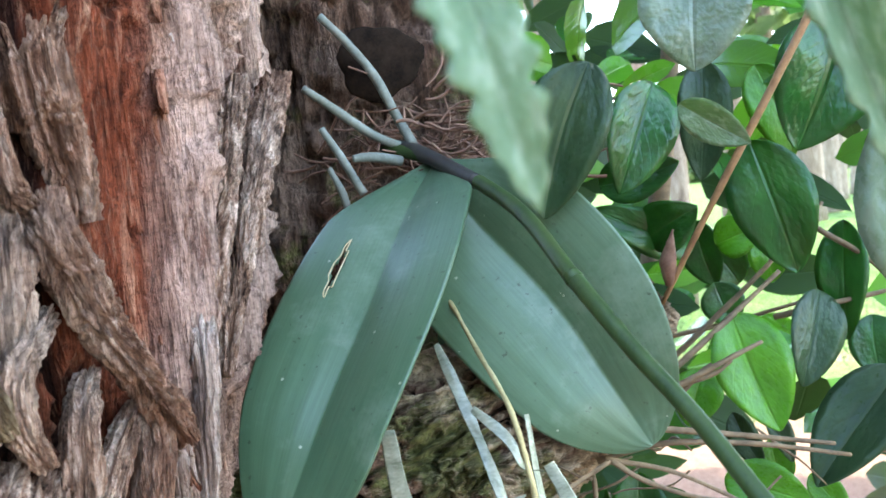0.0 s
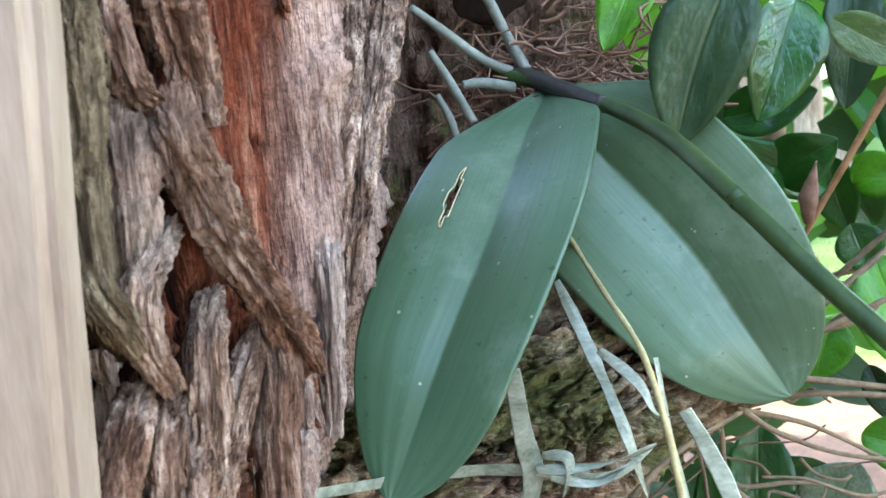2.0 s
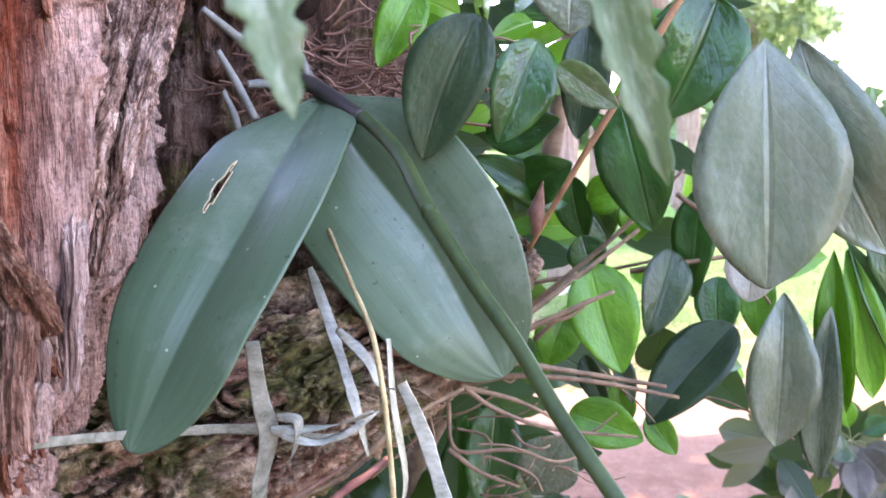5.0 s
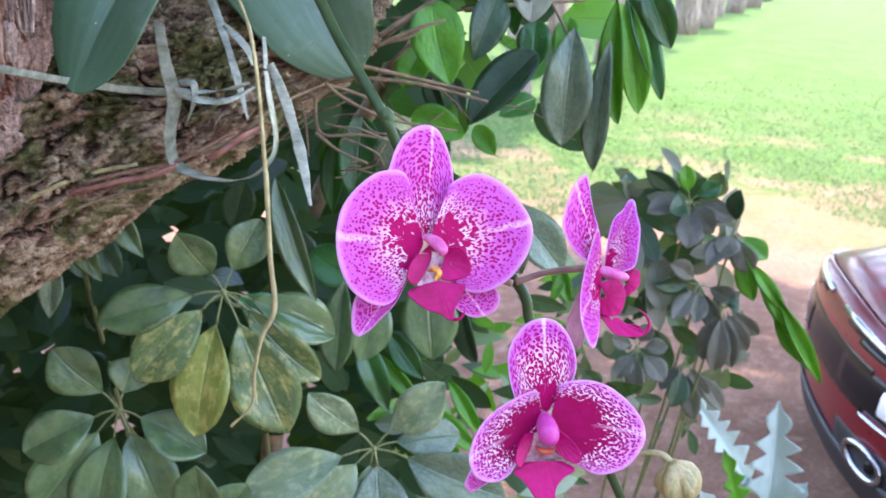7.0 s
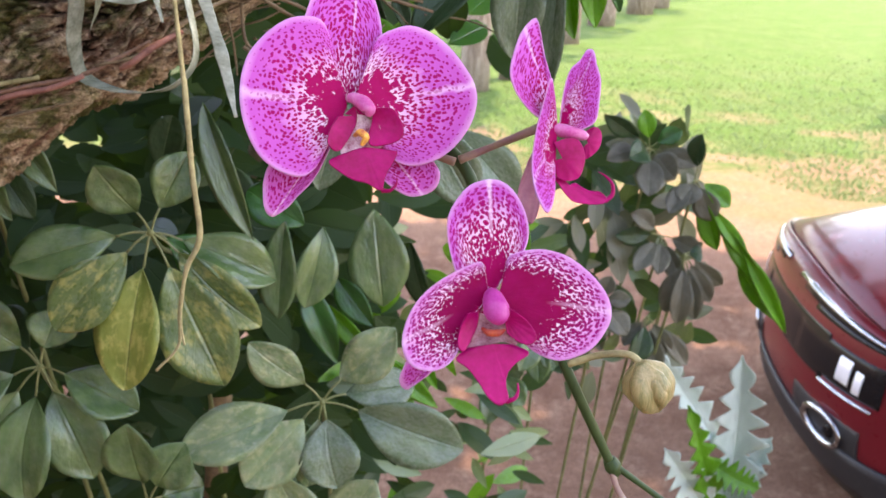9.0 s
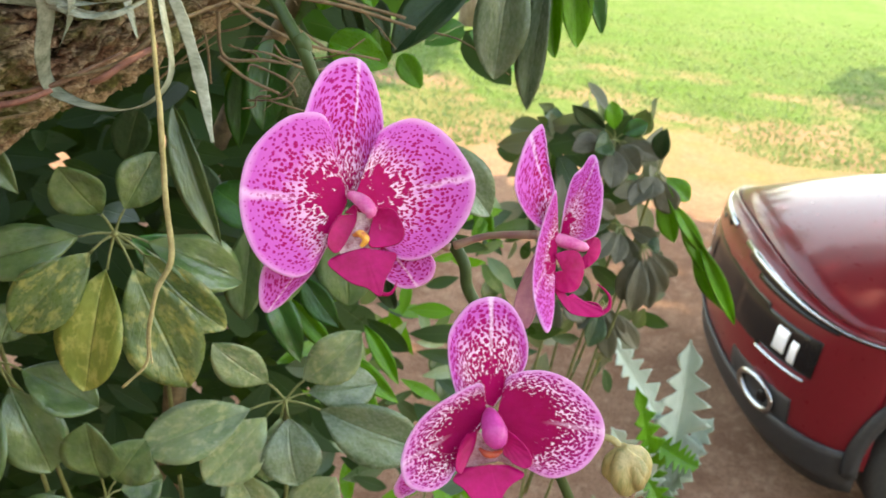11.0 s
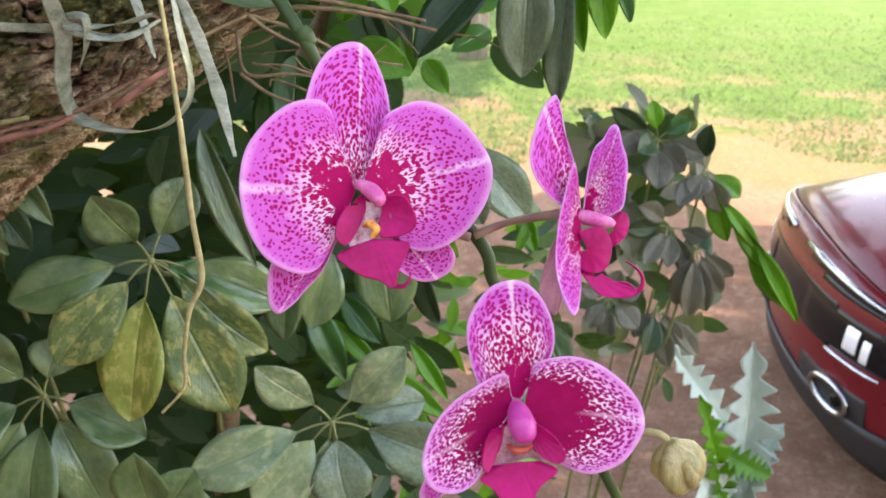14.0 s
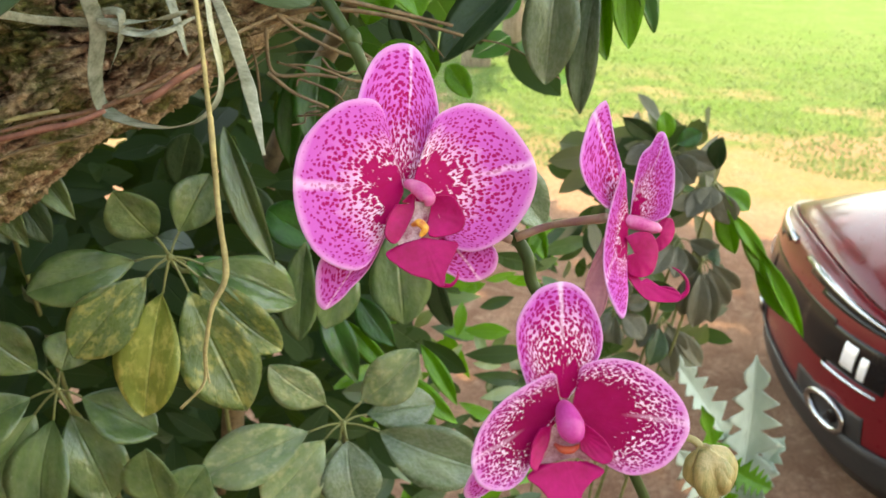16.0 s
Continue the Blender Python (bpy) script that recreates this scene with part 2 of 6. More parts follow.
    flush = n.math("ADD", n.math("MULTIPLY", n.math("SUBTRACT", v, pale), 2.4), n.math("MULTIPLY", n.math("SUBTRACT", lane, 0.5), 0.9))
    flush = n.math("SUBTRACT", flush, n.math("MULTIPLY", n.ramp(u, (0.72, (0, 0, 0)), (0.95, (1, 1, 1))), corner))
    ground = n.mix(n.ramp(flush, (0.0, (0, 0, 0)), (0.85, (1, 1, 1))), (0.86, 0.66, 0.82), (0.62, 0.115, 0.51))
    ground = n.mix(mid, ground, (0.86, 0.64, 0.82))
    ground = n.mix(n.math("MULTIPLY", n.ramp(lane, (0.56, (0, 0, 0)), (0.70, (0.4, 0.4, 0.4))), n.ramp(v, (0.2, (1, 1, 1)), (0.85, (0, 0, 0)))), ground, (0.88, 0.66, 0.82))
    rim = n.math("MAXIMUM", n.math("ADD", v, n.math("MULTIPLY", n.math("SUBTRACT", broad, 0.5), 0.08)), n.math("ADD", n.math("MULTIPLY", side, 0.5), 0.485))
    ground = n.mix(n.ramp(rim, (0.91, (0, 0, 0)), (0.995, (0.42, 0.42, 0.42))), ground, (0.84, 0.64, 0.82))
    k = 1 - 0.3 * deep
    mag = n.mix(n.noise(o, 260.0, 2), (0.36 * k, 0.0, 0.070 * k), (0.48 * k, 0.002, 0.125 * k))
    mag = n.mix(n.ramp(v, (0.55, (0, 0, 0)), (0.95, (0.6, 0.6, 0.6))), mag, (0.40, 0.012, 0.23))
    col = n.mix(mark, ground, mag)
    veins = n.noise(lanes.outputs[0], 3.0, 2)
    n.bump(n.math("ADD", n.math("MULTIPLY", veins, 0.7), n.math("MULTIPLY", mark, 0.25)), 0.35, 0.0007)
    n.done(col, 0.55, spec=0.12)
    n.translucent(col, 0.3)
    return n.mat


def plain(name, a, b, rough, scale=60, metal=0.0, bump=0.0, through=0.0, spec=0.5, stretch=(1, 1, 1)):
    n = Nodes(name)
    f = n.noise(n.coord("Object", stretch), scale, 5, 0.6)
    g = n.noise(n.coord("Object", stretch), scale * 7, 3, 0.6)
    col = n.mix(n.ramp(n.math("ADD", n.math("MULTIPLY", f, 0.7), n.math("MULTIPLY", g, 0.3)), (0.35, (0, 0, 0)), (0.65, (1, 1, 1))), a, b)
    if bump:
        n.bump(n.math("ADD", f, n.math("MULTIPLY", g, 0.4)), 0.6, bump)
    n.done(col, n.math("ADD", rough, n.math("MULTIPLY", n.math("SUBTRACT", g, 0.5), 0.15)), metal, spec)
    if through:
        n.translucent(col, through)
    return n.mat


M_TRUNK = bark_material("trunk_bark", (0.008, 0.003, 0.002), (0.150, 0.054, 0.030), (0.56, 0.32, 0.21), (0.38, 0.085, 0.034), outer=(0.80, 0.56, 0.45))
M_STRIP = bark_material("bark_strip", (0.022, 0.010, 0.007), (0.38, 0.225, 0.150), (0.84, 0.64, 0.50), (0.50, 0.19, 0.085))
M_SPLINTER = bark_material("bark_splinter", (0.10, 0.065, 0.05), (0.50, 0.37, 0.29), (0.92, 0.79, 0.68), (0.45, 0.22, 0.14))
M_FLAKE = bark_material("red_bark_flake", (0.05, 0.018, 0.010), (0.34, 0.15, 0.09), (0.66, 0.40, 0.28), (0.46, 0.12, 0.05))
M_LICHEN = bark_material("lichen_bark", (0.05, 0.032, 0.018), (0.27, 0.195, 0.11), (0.50, 0.41, 0.26), (0.27, 0.15, 0.07))
M_LIMB = bark_material("limb_bark", (0.014, 0.010, 0.005), (0.37, 0.27, 0.165), (0.80, 0.63, 0.45), (0.44, 0.22, 0.15), moss=0.68, scale=1.0, grain_way=(0.22, 1, 0.8), outer=(0.62, 0.47, 0.31))
M_STEMBARK = bark_material("root_bark", (0.028, 0.020, 0.015), (0.16, 0.10, 0.070), (0.40, 0.28, 0.20), (0.2, 0.08, 0.045), moss=0.35, scale=1.3)
M_ORCHID = leaf_material("orchid_leaf", (0.046, 0.106, 0.054), (0.110, 0.205, 0.116), 0.40, (0.04, 0.08, 0.04), 0.0, 0.05, lines=0.3, specks=True)
M_GLOSS = leaf_material("glossy_leaf", (0.010, 0.072, 0.016), (0.034, 0.170, 0.030), 0.2, (0.11, 0.20, 0.05), 0.2, 0.28)
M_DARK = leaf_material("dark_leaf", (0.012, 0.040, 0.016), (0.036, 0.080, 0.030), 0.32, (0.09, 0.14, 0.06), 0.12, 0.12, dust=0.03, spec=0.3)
M_BRIGHT = leaf_material("bright_leaf", (0.05, 0.22, 0.010), (0.125, 0.40, 0.024), 0.3, (0.25, 0.42, 0.10), 0.22, 0.4)
M_PALE = leaf_material("dusty_leaf", (0.065, 0.12, 0.065), (0.17, 0.24, 0.14), 0.27, (0.18, 0.22, 0.13), 0.12, 0.15, dust=0.2, spec=0.5)
M_MID = leaf_material("umbrella_leaf", (0.038, 0.100, 0.034), (0.150, 0.245, 0.085), 0.22, (0.14, 0.20, 0.08), 0.18, 0.2, dust=0.16, spec=0.7)
M_YELLOW = leaf_material("mottled_leaf", (0.17, 0.24, 0.045), (0.38, 0.42, 0.10), 0.36, (0.34, 0.36, 0.12), 0.3, 0.2, blotch=(0.50, 0.49, 0.15))
# near-black leaf colour that paints in the shade between leaves
M_GAP_SHADE = leaf_material("gap_shade_leaf", (0.008, 0.026, 0.009), (0.022, 0.052, 0.018), 0.6, (0.04, 0.07, 0.03), 0.1, 0.1, spec=0.12)
M_SOFT = leaf_material("soft_green_leaf", (0.105, 0.19, 0.085), (0.29, 0.38, 0.19), 0.24, (0.3, 0.36, 0.2), 0.18, 0.2, dust=0.3, blotch=(0.30, 0.35, 0.18))
M_HALF = leaf_material("half_yellowed_leaf", (0.045, 0.10, 0.028), (0.15, 0.22, 0.062), 0.3, (0.2, 0.24, 0.1), 0.3, 0.2, blotch=(0.32, 0.33, 0.10), dust=0.15)
M_NEAR = leaf_material("chewed_leaf", (0.13, 0.24, 0.115), (0.23, 0.35, 0.18), 0.45, (0.30, 0.4, 0.24), 0.5, 0.35, blotch=(0.30, 0.40, 0.26))
M_SILVER = leaf_material("silver_leaf", (0.36, 0.47, 0.42), (0.56, 0.67, 0.62), 0.55, (0.5, 0.6, 0.5), 0.5, 0.2)
M_GREY = leaf_material("greyed_leaf", (0.070, 0.072, 0.046), (0.150, 0.145, 0.100), 0.5, (0.16, 0.16, 0.11), 0.2, 0.2, dust=0.12)
M_PETAL = petal_material("spotted_petal", core=0.20, fringe=0.40, reach=1.12, blot=0.0028, pale=0.24, corner=0.8, streak=0.6, fill=0.17, lanes_n=(54, 19))
M_PETAL_MID = petal_material("close_spotted_petal", core=0.12, fringe=0.40, reach=1.30, blot=0.0022, pale=0.22, streak=0.4, fill=0.24, lanes_n=(56, 22))
M_SEPAL = petal_material("spotted_sepal", core=0.00, fringe=0.22, reach=1.25, blot=0.0020, pale=0.08, streak=0.6, fill=0.22, lanes_n=(22, 26))
M_SEPAL_MID = petal_material("close_spotted_sepal", core=0.18, fringe=0.34, reach=1.25, blot=0.0022, pale=0.50, streak=0.9, fill=0.30, lanes_n=(36, 24))
M_PETAL_DENSE = petal_material("dense_spotted_petal", core=0.44, fringe=0.46, reach=1.20, blot=0.0015, pale=0.64, deep=0.9, streak=0.5, fill=0.34, lanes_n=(60, 26))
M_LIP = plain("lip", (0.28, 0.001, 0.060), (0.48, 0.004, 0.14), 0.42, 60, through=0.12, spec=0.18, bump=0.0004)
M_COLUMN = plain("column", (0.56, 0.04, 0.26), (0.72, 0.24, 0.46), 0.4, 120, through=0.2)
M_THROAT = plain("lip_callus", (0.42, 0.06, 0.02), (0.86, 0.50, 0.08), 0.45, 260)
M_CUP = plain("lip_throat", (0.26, 0.01, 0.05), (0.84, 0.66, 0.70), 0.45, 210, through=0.15)
M_CUP_DARK = plain("dark_lip_throat", (0.16, 0.004, 0.02), (0.55, 0.30, 0.36), 0.45, 210, through=0.1)
M_COLUMN_DEEP = plain("magenta_column", (0.44, 0.015, 0.22), (0.60, 0.08, 0.36), 0.4, 120, through=0.2)
M_CALLUS_RED = plain("red_callus", (0.28, 0.01, 0.01), (0.52, 0.10, 0.04), 0.4, 260)
M_PEDICEL_PINK = plain("sepal_back", (0.36, 0.12, 0.20), (0.50, 0.24, 0.28), 0.5, 90, through=0.2)
M_SPIKE = plain("flower_stem", (0.016, 0.038, 0.011), (0.040, 0.074, 0.022), 0.45, 90, spec=0.25, stretch=(1, 1, 0.3))
M_SPIKE_DARK = plain("dark_flower_stem", (0.012, 0.012, 0.012), (0.035, 0.035, 0.03), 0.5, 90)
M_PEDICEL = plain("pedicel", (0.22, 0.10, 0.12), (0.30, 0.22, 0.15), 0.45, 90)
M_BUD = plain("bud", (0.15, 0.15, 0.050), (0.46, 0.35, 0.17), 0.45, 160, bump=0.0008, stretch=(1, 1, 0.12))
M_BUDTIP = plain("bud_tip", (0.55, 0.10, 0.08), (0.62, 0.2, 0.12), 0.5, 60)
M_ROOT = plain("aerial_root", (0.085, 0.10, 0.080), (0.20, 0.225, 0.19), 0.7, 80, bump=0.0006)
M_TWINE = plain("plastic_ribbon", (0.125, 0.150, 0.105), (0.36, 0.40, 0.32), 0.2, 46, through=0.2, stretch=(1, 3, 2))
M_DRY = plain("dry_stem", (0.18, 0.155, 0.065), (0.42, 0.37, 0.18), 0.75, 70, bump=0.0006)
M_TWIG = plain("twig", (0.07, 0.048, 0.026), (0.22, 0.155, 0.085), 0.8, 70, bump=0.0006)
M_RED_ROOT = plain("red_root_bark", (0.13, 0.050, 0.040), (0.30, 0.13, 0.095), 0.7, 70, bump=0.0006)
M_ORANGE_TWIG = plain("tan_twig_bark", (0.17, 0.085, 0.032), (0.36, 0.20, 0.085), 0.7, 70, bump=0.0006)
M_POST = plain("pale_wood", (0.22, 0.155, 0.105), (0.36, 0.275, 0.20), 0.75, 22, bump=0.0008, stretch=(4, 4, 0.6))
M_RIM = plain("dead_leaf_rim", (0.42, 0.34, 0.18), (0.6, 0.5, 0.3), 0.8, 200)
M_HUSK = plain("dry_husk", (0.12, 0.06, 0.04), (0.26, 0.15, 0.10), 0.8, 80, bump=0.0006)
M_CARPAINT = plain("car_paint", (0.125, 0.005, 0.010), (0.145, 0.007, 0.013), 0.3, 5, spec=0.3)
M_CARPAINT.node_tree.nodes["Principled BSDF"].inputs["Coat Weight"].default_value = 0.3
M_CARPAINT.node_tree.nodes["Principled BSDF"].inputs["Coat Roughness"].default_value = 0.05
M_CLAD = plain("black_cladding", (0.012, 0.012, 0.013), (0.025, 0.025, 0.027), 0.5, 50)
M_GLOSSBLACK = plain("gloss_black", (0.005, 0.005, 0.006), (0.009, 0.009, 0.010), 0.2, 40, spec=0.25)
M_CHROME = plain("chrome", (0.34, 0.36, 0.39), (0.46, 0.48, 0.50), 0.16, 30, metal=1.0)
M_LAMP = plain("lamp_reflector", (0.80, 0.82, 0.85), (0.88, 0.90, 0.92), 0.3, 30, metal=0.2)
M_TYRE = plain("tyre", (0.012, 0.012, 0.012), (0.03, 0.028, 0.026), 0.8, 60, bump=0.001)
M_ALLOY = plain("alloy", (0.35, 0.35, 0.36), (0.5, 0.5, 0.5), 0.3, 50, metal=0.9)
# near-black colour for the shade inside the fork's hollow
M_HOLLOW_SHADE = plain("hollow_shade", (0.008, 0.006, 0.005), (0.030, 0.020, 0.014), 0.95, 90, spec=0.05)
M_FARTRUNK = bark_material("far_bark", (0.10, 0.07, 0.05), (0.30, 0.22, 0.17), (0.48, 0.40, 0.33), (0.3, 0.2, 0.15), scale=0.12)


def ground_material():
    """Red soil by the tree, dry edge, then lawn."""
    n = Nodes("soil_and_lawn")
    o = n.coord("Object")
    xyz = n.add("SeparateXYZ")
    n.put(o, xyz.inputs[0])
    # distance along the way in which the lawn begins
    way = n.math("ADD", n.math("MULTIPLY", xyz.outputs[0], 0.22), n.math("MULTIPLY", xyz.outputs[1], 0.97))
    way = n.math("ADD", way, n.math("MULTIPLY", n.math("SUBTRACT", n.noise(o, 0.7, 5, 0.6), 0.5), 4.5))
    lawn = n.ramp(n.math("DIVIDE", way, 20.0), (0.36, (0, 0, 0)), (0.47, (1, 1, 1)))
    dry = n.ramp(n.math("DIVIDE", way, 20.0), (0.27, (0, 0, 0)), (0.36, (1, 1, 1)))
    soil = n.ramp(n.noise(o, 3.0, 6, 0.65), (0.3, (0.17, 0.085, 0.055)), (0.7, (0.32, 0.19, 0.13)))
    soil = n.mix(n.ramp(n.noise(o, 60, 4, 0.7), (0.35, (0.6, 0.6, 0.6)), (0.6, (0, 0, 0))), soil, (0.11, 0.055, 0.035))
    straw = n.ramp(n.noise(o, 25, 5, 0.7), (0.3, (0.19, 0.105, 0.072)), (0.7, (0.33, 0.215, 0.150)))
    grass = n.ramp(n.noise(o, 7, 6, 0.75), (0.3, (0.048, 0.115, 0.020)), (0.7, (0.115, 0.205, 0.048)))
    grass = n.mix(n.ramp(n.noise(o, 0.8, 4, 0.6), (0.42, (0, 0, 0)), (0.68, (0.45, 0.45, 0.45))), grass, (0.175, 0.20, 0.095))
    grass = n.mix(n.ramp(n.noise(o, 38, 5, 0.75), (0.40, (0.55, 0.55, 0.55)), (0.60, (0, 0, 0))), grass, (0.045, 0.085, 0.018))
    tuft = n.noise(o, 2.2, 6, 0.8)
    grass = n.mix(n.ramp(tuft, (0.40, (0.6, 0.6, 0.6)), (0.52, (0, 0, 0))), grass, (0.050, 0.105, 0.022))
    grass = n.mix(n.ramp(n.noise(o, 14, 6, 0.8), (0.52, (0, 0, 0)), (0.66, (0.6, 0.6, 0.6))), grass, (0.20, 0.265, 0.125))
    soil = n.mix(n.ramp(n.noise(o, 11, 6, 0.75), (0.52, (0, 0, 0)), (0.68, (0.7, 0.7, 0.7))), soil, (0.36, 0.24, 0.17))
    col = n.mix(dry, soil, straw)
    bare = n.math("MULTIPLY", n.ramp(n.noise(o, 0.55, 5, 0.65), (0.50, (0, 0, 0)), (0.60, (0.85, 0.85, 0.85))), n.ramp(n.math("DIVIDE", way, 20.0), (0.52, (1, 1, 1)), (0.75, (0, 0, 0))))
    col = n.mix(n.math("MULTIPLY", lawn, n.math("SUBTRACT", 1.0, bare)), col, grass)
    n.bump(n.noise(o, 30, 6, 0.7), 0.8, 0.03)
    return n.done(col, 0.95, spec=0.1)


M_GROUND = ground_material()


# ---------------------------------------------------------------- mesh helpers
def thing(name, at=(0, 0, 0), label="", category="", group="", kind=""):
    ob = new(name)
    ob.location = at
    return tagged(ob, label, category, group, kind)


def linked(name, mesh, parent=None, label="", m=None):
    """An object on a mesh, under its thing; m is its pose in the world."""
    ob = new(name, mesh)
    if parent is not None:
        ob.parent = parent
        up = parent
        base = Matrix()
        while up is not None:
            base = up.matrix_basis @ base
            up = up.parent
        ob.matrix_basis = base.inverted() @ (m if m is not None else Matrix())
    elif m is not None:
        ob.matrix_basis = m
    if label:
        ob["label"] = label
    return ob


def finish(name, verts, faces, mat, uvs=None, smooth=True):
    me = bpy.data.meshes.new(name)
    me.from_pydata([tuple(v) for v in verts], [], [tuple(f) for f in faces])
    if uvs is not None:
        layer = me.uv_layers.new(name="uv")
        idx = np.zeros(len(me.loops), dtype=np.int32)
        me.loops.foreach_get("vertex_index", idx)
        layer.data.foreach_set("uv", np.asarray(uvs, dtype=np.float32)[idx].ravel())
    if smooth:
        me.polygons.foreach_set("use_smooth", np.ones(len(me.polygons), dtype=bool))
    me.materials.append(mat)
    me.update()
    return me


TABLE = np.random.RandomState(7).rand(64, 64, 64)


def vnoise(p):
    """Smooth value noise at rows of points, 0 to 1."""
    i = np.floor(p).astype(int)
    f = p - i
    f = f * f * (3 - 2 * f)
    out = 0
    for a in (0, 1):
        for b in (0, 1):
            for c in (0, 1):
                w = (f[:, 0] if a else 1 - f[:, 0]) * (f[:, 1] if b else 1 - f[:, 1]) * (f[:, 2] if c else 1 - f[:, 2])
                out = out + w * TABLE[(i[:, 0] + a) % 64, (i[:, 1] + b) % 64, (i[:, 2] + c) % 64]
    return out


def fbm(p, octaves=4, gain=0.5):
    total, amp, norm = 0, 1.0, 0.0
    for k in range(octaves):
        total = total + amp * vnoise(p * 2.03**k + 17.3 * k)
        norm += amp
        amp *= gain
    return total / norm


def smooth_path(points, n):
    """n points and the running share along a smooth curve through the given ones."""
    p = np.array(points, float)
    k = len(p)
    if k == 2:
        t = np.linspace(0, 1, n)[:, None]
        return p[0] * (1 - t) + p[1] * t
    ext = np.vstack([2 * p[0] - p[1], p, 2 * p[-1] - p[-2]])
    out = []
    for s in np.linspace(0, k - 1 - 1e-9, n):
        i = int(s)
        t = s - i
        a, b, c, d = ext[i], ext[i + 1], ext[i + 2], ext[i + 3]
        out.append(0.5 * (2 * b + (c - a) * t + (2 * a - 5 * b + 4 * c - d) * t * t + (3 * b - a - 3 * c + d) * t**3))
    return np.array(out)


def frames(c, up0=None):
    """Side and up directions along a curve, carried without twist."""
    tan = np.gradient(c, axis=0)
    tan /= np.linalg.norm(tan, axis=1)[:, None] + 1e-12
    up = np.array([0, 0, 1.0]) if abs(tan[0][2]) < 0.9 else np.array([0, 1.0, 0])
    if up0 is not None:
        up = np.array(up0, float)
    sides, ups = [], []
    for t in tan:
        up = up - t * (up @ t)
        up /= np.linalg.norm(up)
        sides.append(np.cross(t, up))
        ups.append(up)
    return tan, np.array(sides), np.array(ups)


def tube(name, points, radii, mat, around=10, along=None, flat=1.0, bulge=None, twist=0.0, ends=True, up0=None):
    """A round or flattened rod along a smooth curve; radii at the given points."""
    along = along or max(6, 5 * len(points))
    c = smooth_path(points, along)
    r = np.interp(np.linspace(0, 1, along), np.linspace(0, 1, len(radii)), radii)
    tan, side, up = frames(c, up0)
    ang = np.linspace(0, 2 * np.pi, around, endpoint=False)
    verts, uvs = [], []
    for k in range(along):
        tw = twist * k / along
        for a in ang:
            x, y = np.cos(a) * r[k], np.sin(a) * r[k] * flat
            x, y = x * np.cos(tw) - y * np.sin(tw), x * np.sin(tw) + y * np.cos(tw)
            verts.append(c[k] + side[k] * x + up[k] * y)
            uvs.append((a / 6.2832, k / along))
    verts = np.array(verts)
    if bulge is not None:
        axis = np.repeat(c, around, 0)
        out = verts - axis
        out /= np.linalg.norm(out, axis=1)[:, None] + 1e-9
        verts = verts + out * bulge(verts, np.tile(ang, along), np.repeat(np.linspace(0, 1, along), around))[:, None]
    faces = []
    for k in range(along - 1):
        for j in range(around):
            a, b = k * around + j, k * around + (j + 1) % around
            faces.append((a, b, b + around, a + around))
    if ends:
        faces.append(tuple(range(around - 1, -1, -1)))
        faces.append(tuple((along - 1) * around + j for j in range(around)))
    return finish(name, verts, faces, mat, uvs)


def sheet(name, grid, mat, thick, uv=None, drop=None):
    """A thin solid from a grid of points (rows x columns); drop(u, v) leaves out faces."""
    rows, cols = grid.shape[:2]
    du, dv = np.gradient(grid, axis=1), np.gradient(grid, axis=0)
    nor = np.cross(du, dv)
    nor /= np.linalg.norm(nor, axis=2)[:, :, None] + 1e-12
    top, bot = (grid + nor * thick / 2).reshape(-1, 3), (grid - nor * thick / 2).reshape(-1, 3)
    n = rows * cols
    uu, vv = np.meshgrid(np.linspace(0, 1, cols), np.linspace(0, 1, rows))
    uvs = np.stack([uu.ravel(), vv.ravel()], 1)
    faces, keep = [], np.ones((rows - 1, cols - 1), bool)
    if drop is not None:
        for i in range(rows - 1):
            for j in range(cols - 1):
                keep[i, j] = not drop((j + 0.5) / (cols - 1), (i + 0.5) / (rows - 1))
    def gone(i, j):
        return i < 0 or j < 0 or i >= rows - 1 or j >= cols - 1 or not keep[i, j]
    for i in range(rows - 1):
        for j in range(cols - 1):
            if not keep[i, j]:
                continue
            a, b, c, d = i * cols + j, i * cols + j + 1, (i + 1) * cols + j + 1, (i + 1) * cols + j
            faces += [(a, b, c, d), (a + n, d + n, c + n, b + n)]
            if gone(i - 1, j):
                faces.append((a, a + n, b + n, b))
            if gone(i + 1, j):
                faces.append((c, c + n, d + n, d))
            if gone(i, j - 1):
                faces.append((d, d + n, a + n, a))
            if gone(i, j + 1):
                faces.append((b, b + n, c + n, c))
    return finish(name, np.vstack([top, bot]), faces, mat, np.vstack([uvs, uvs]))


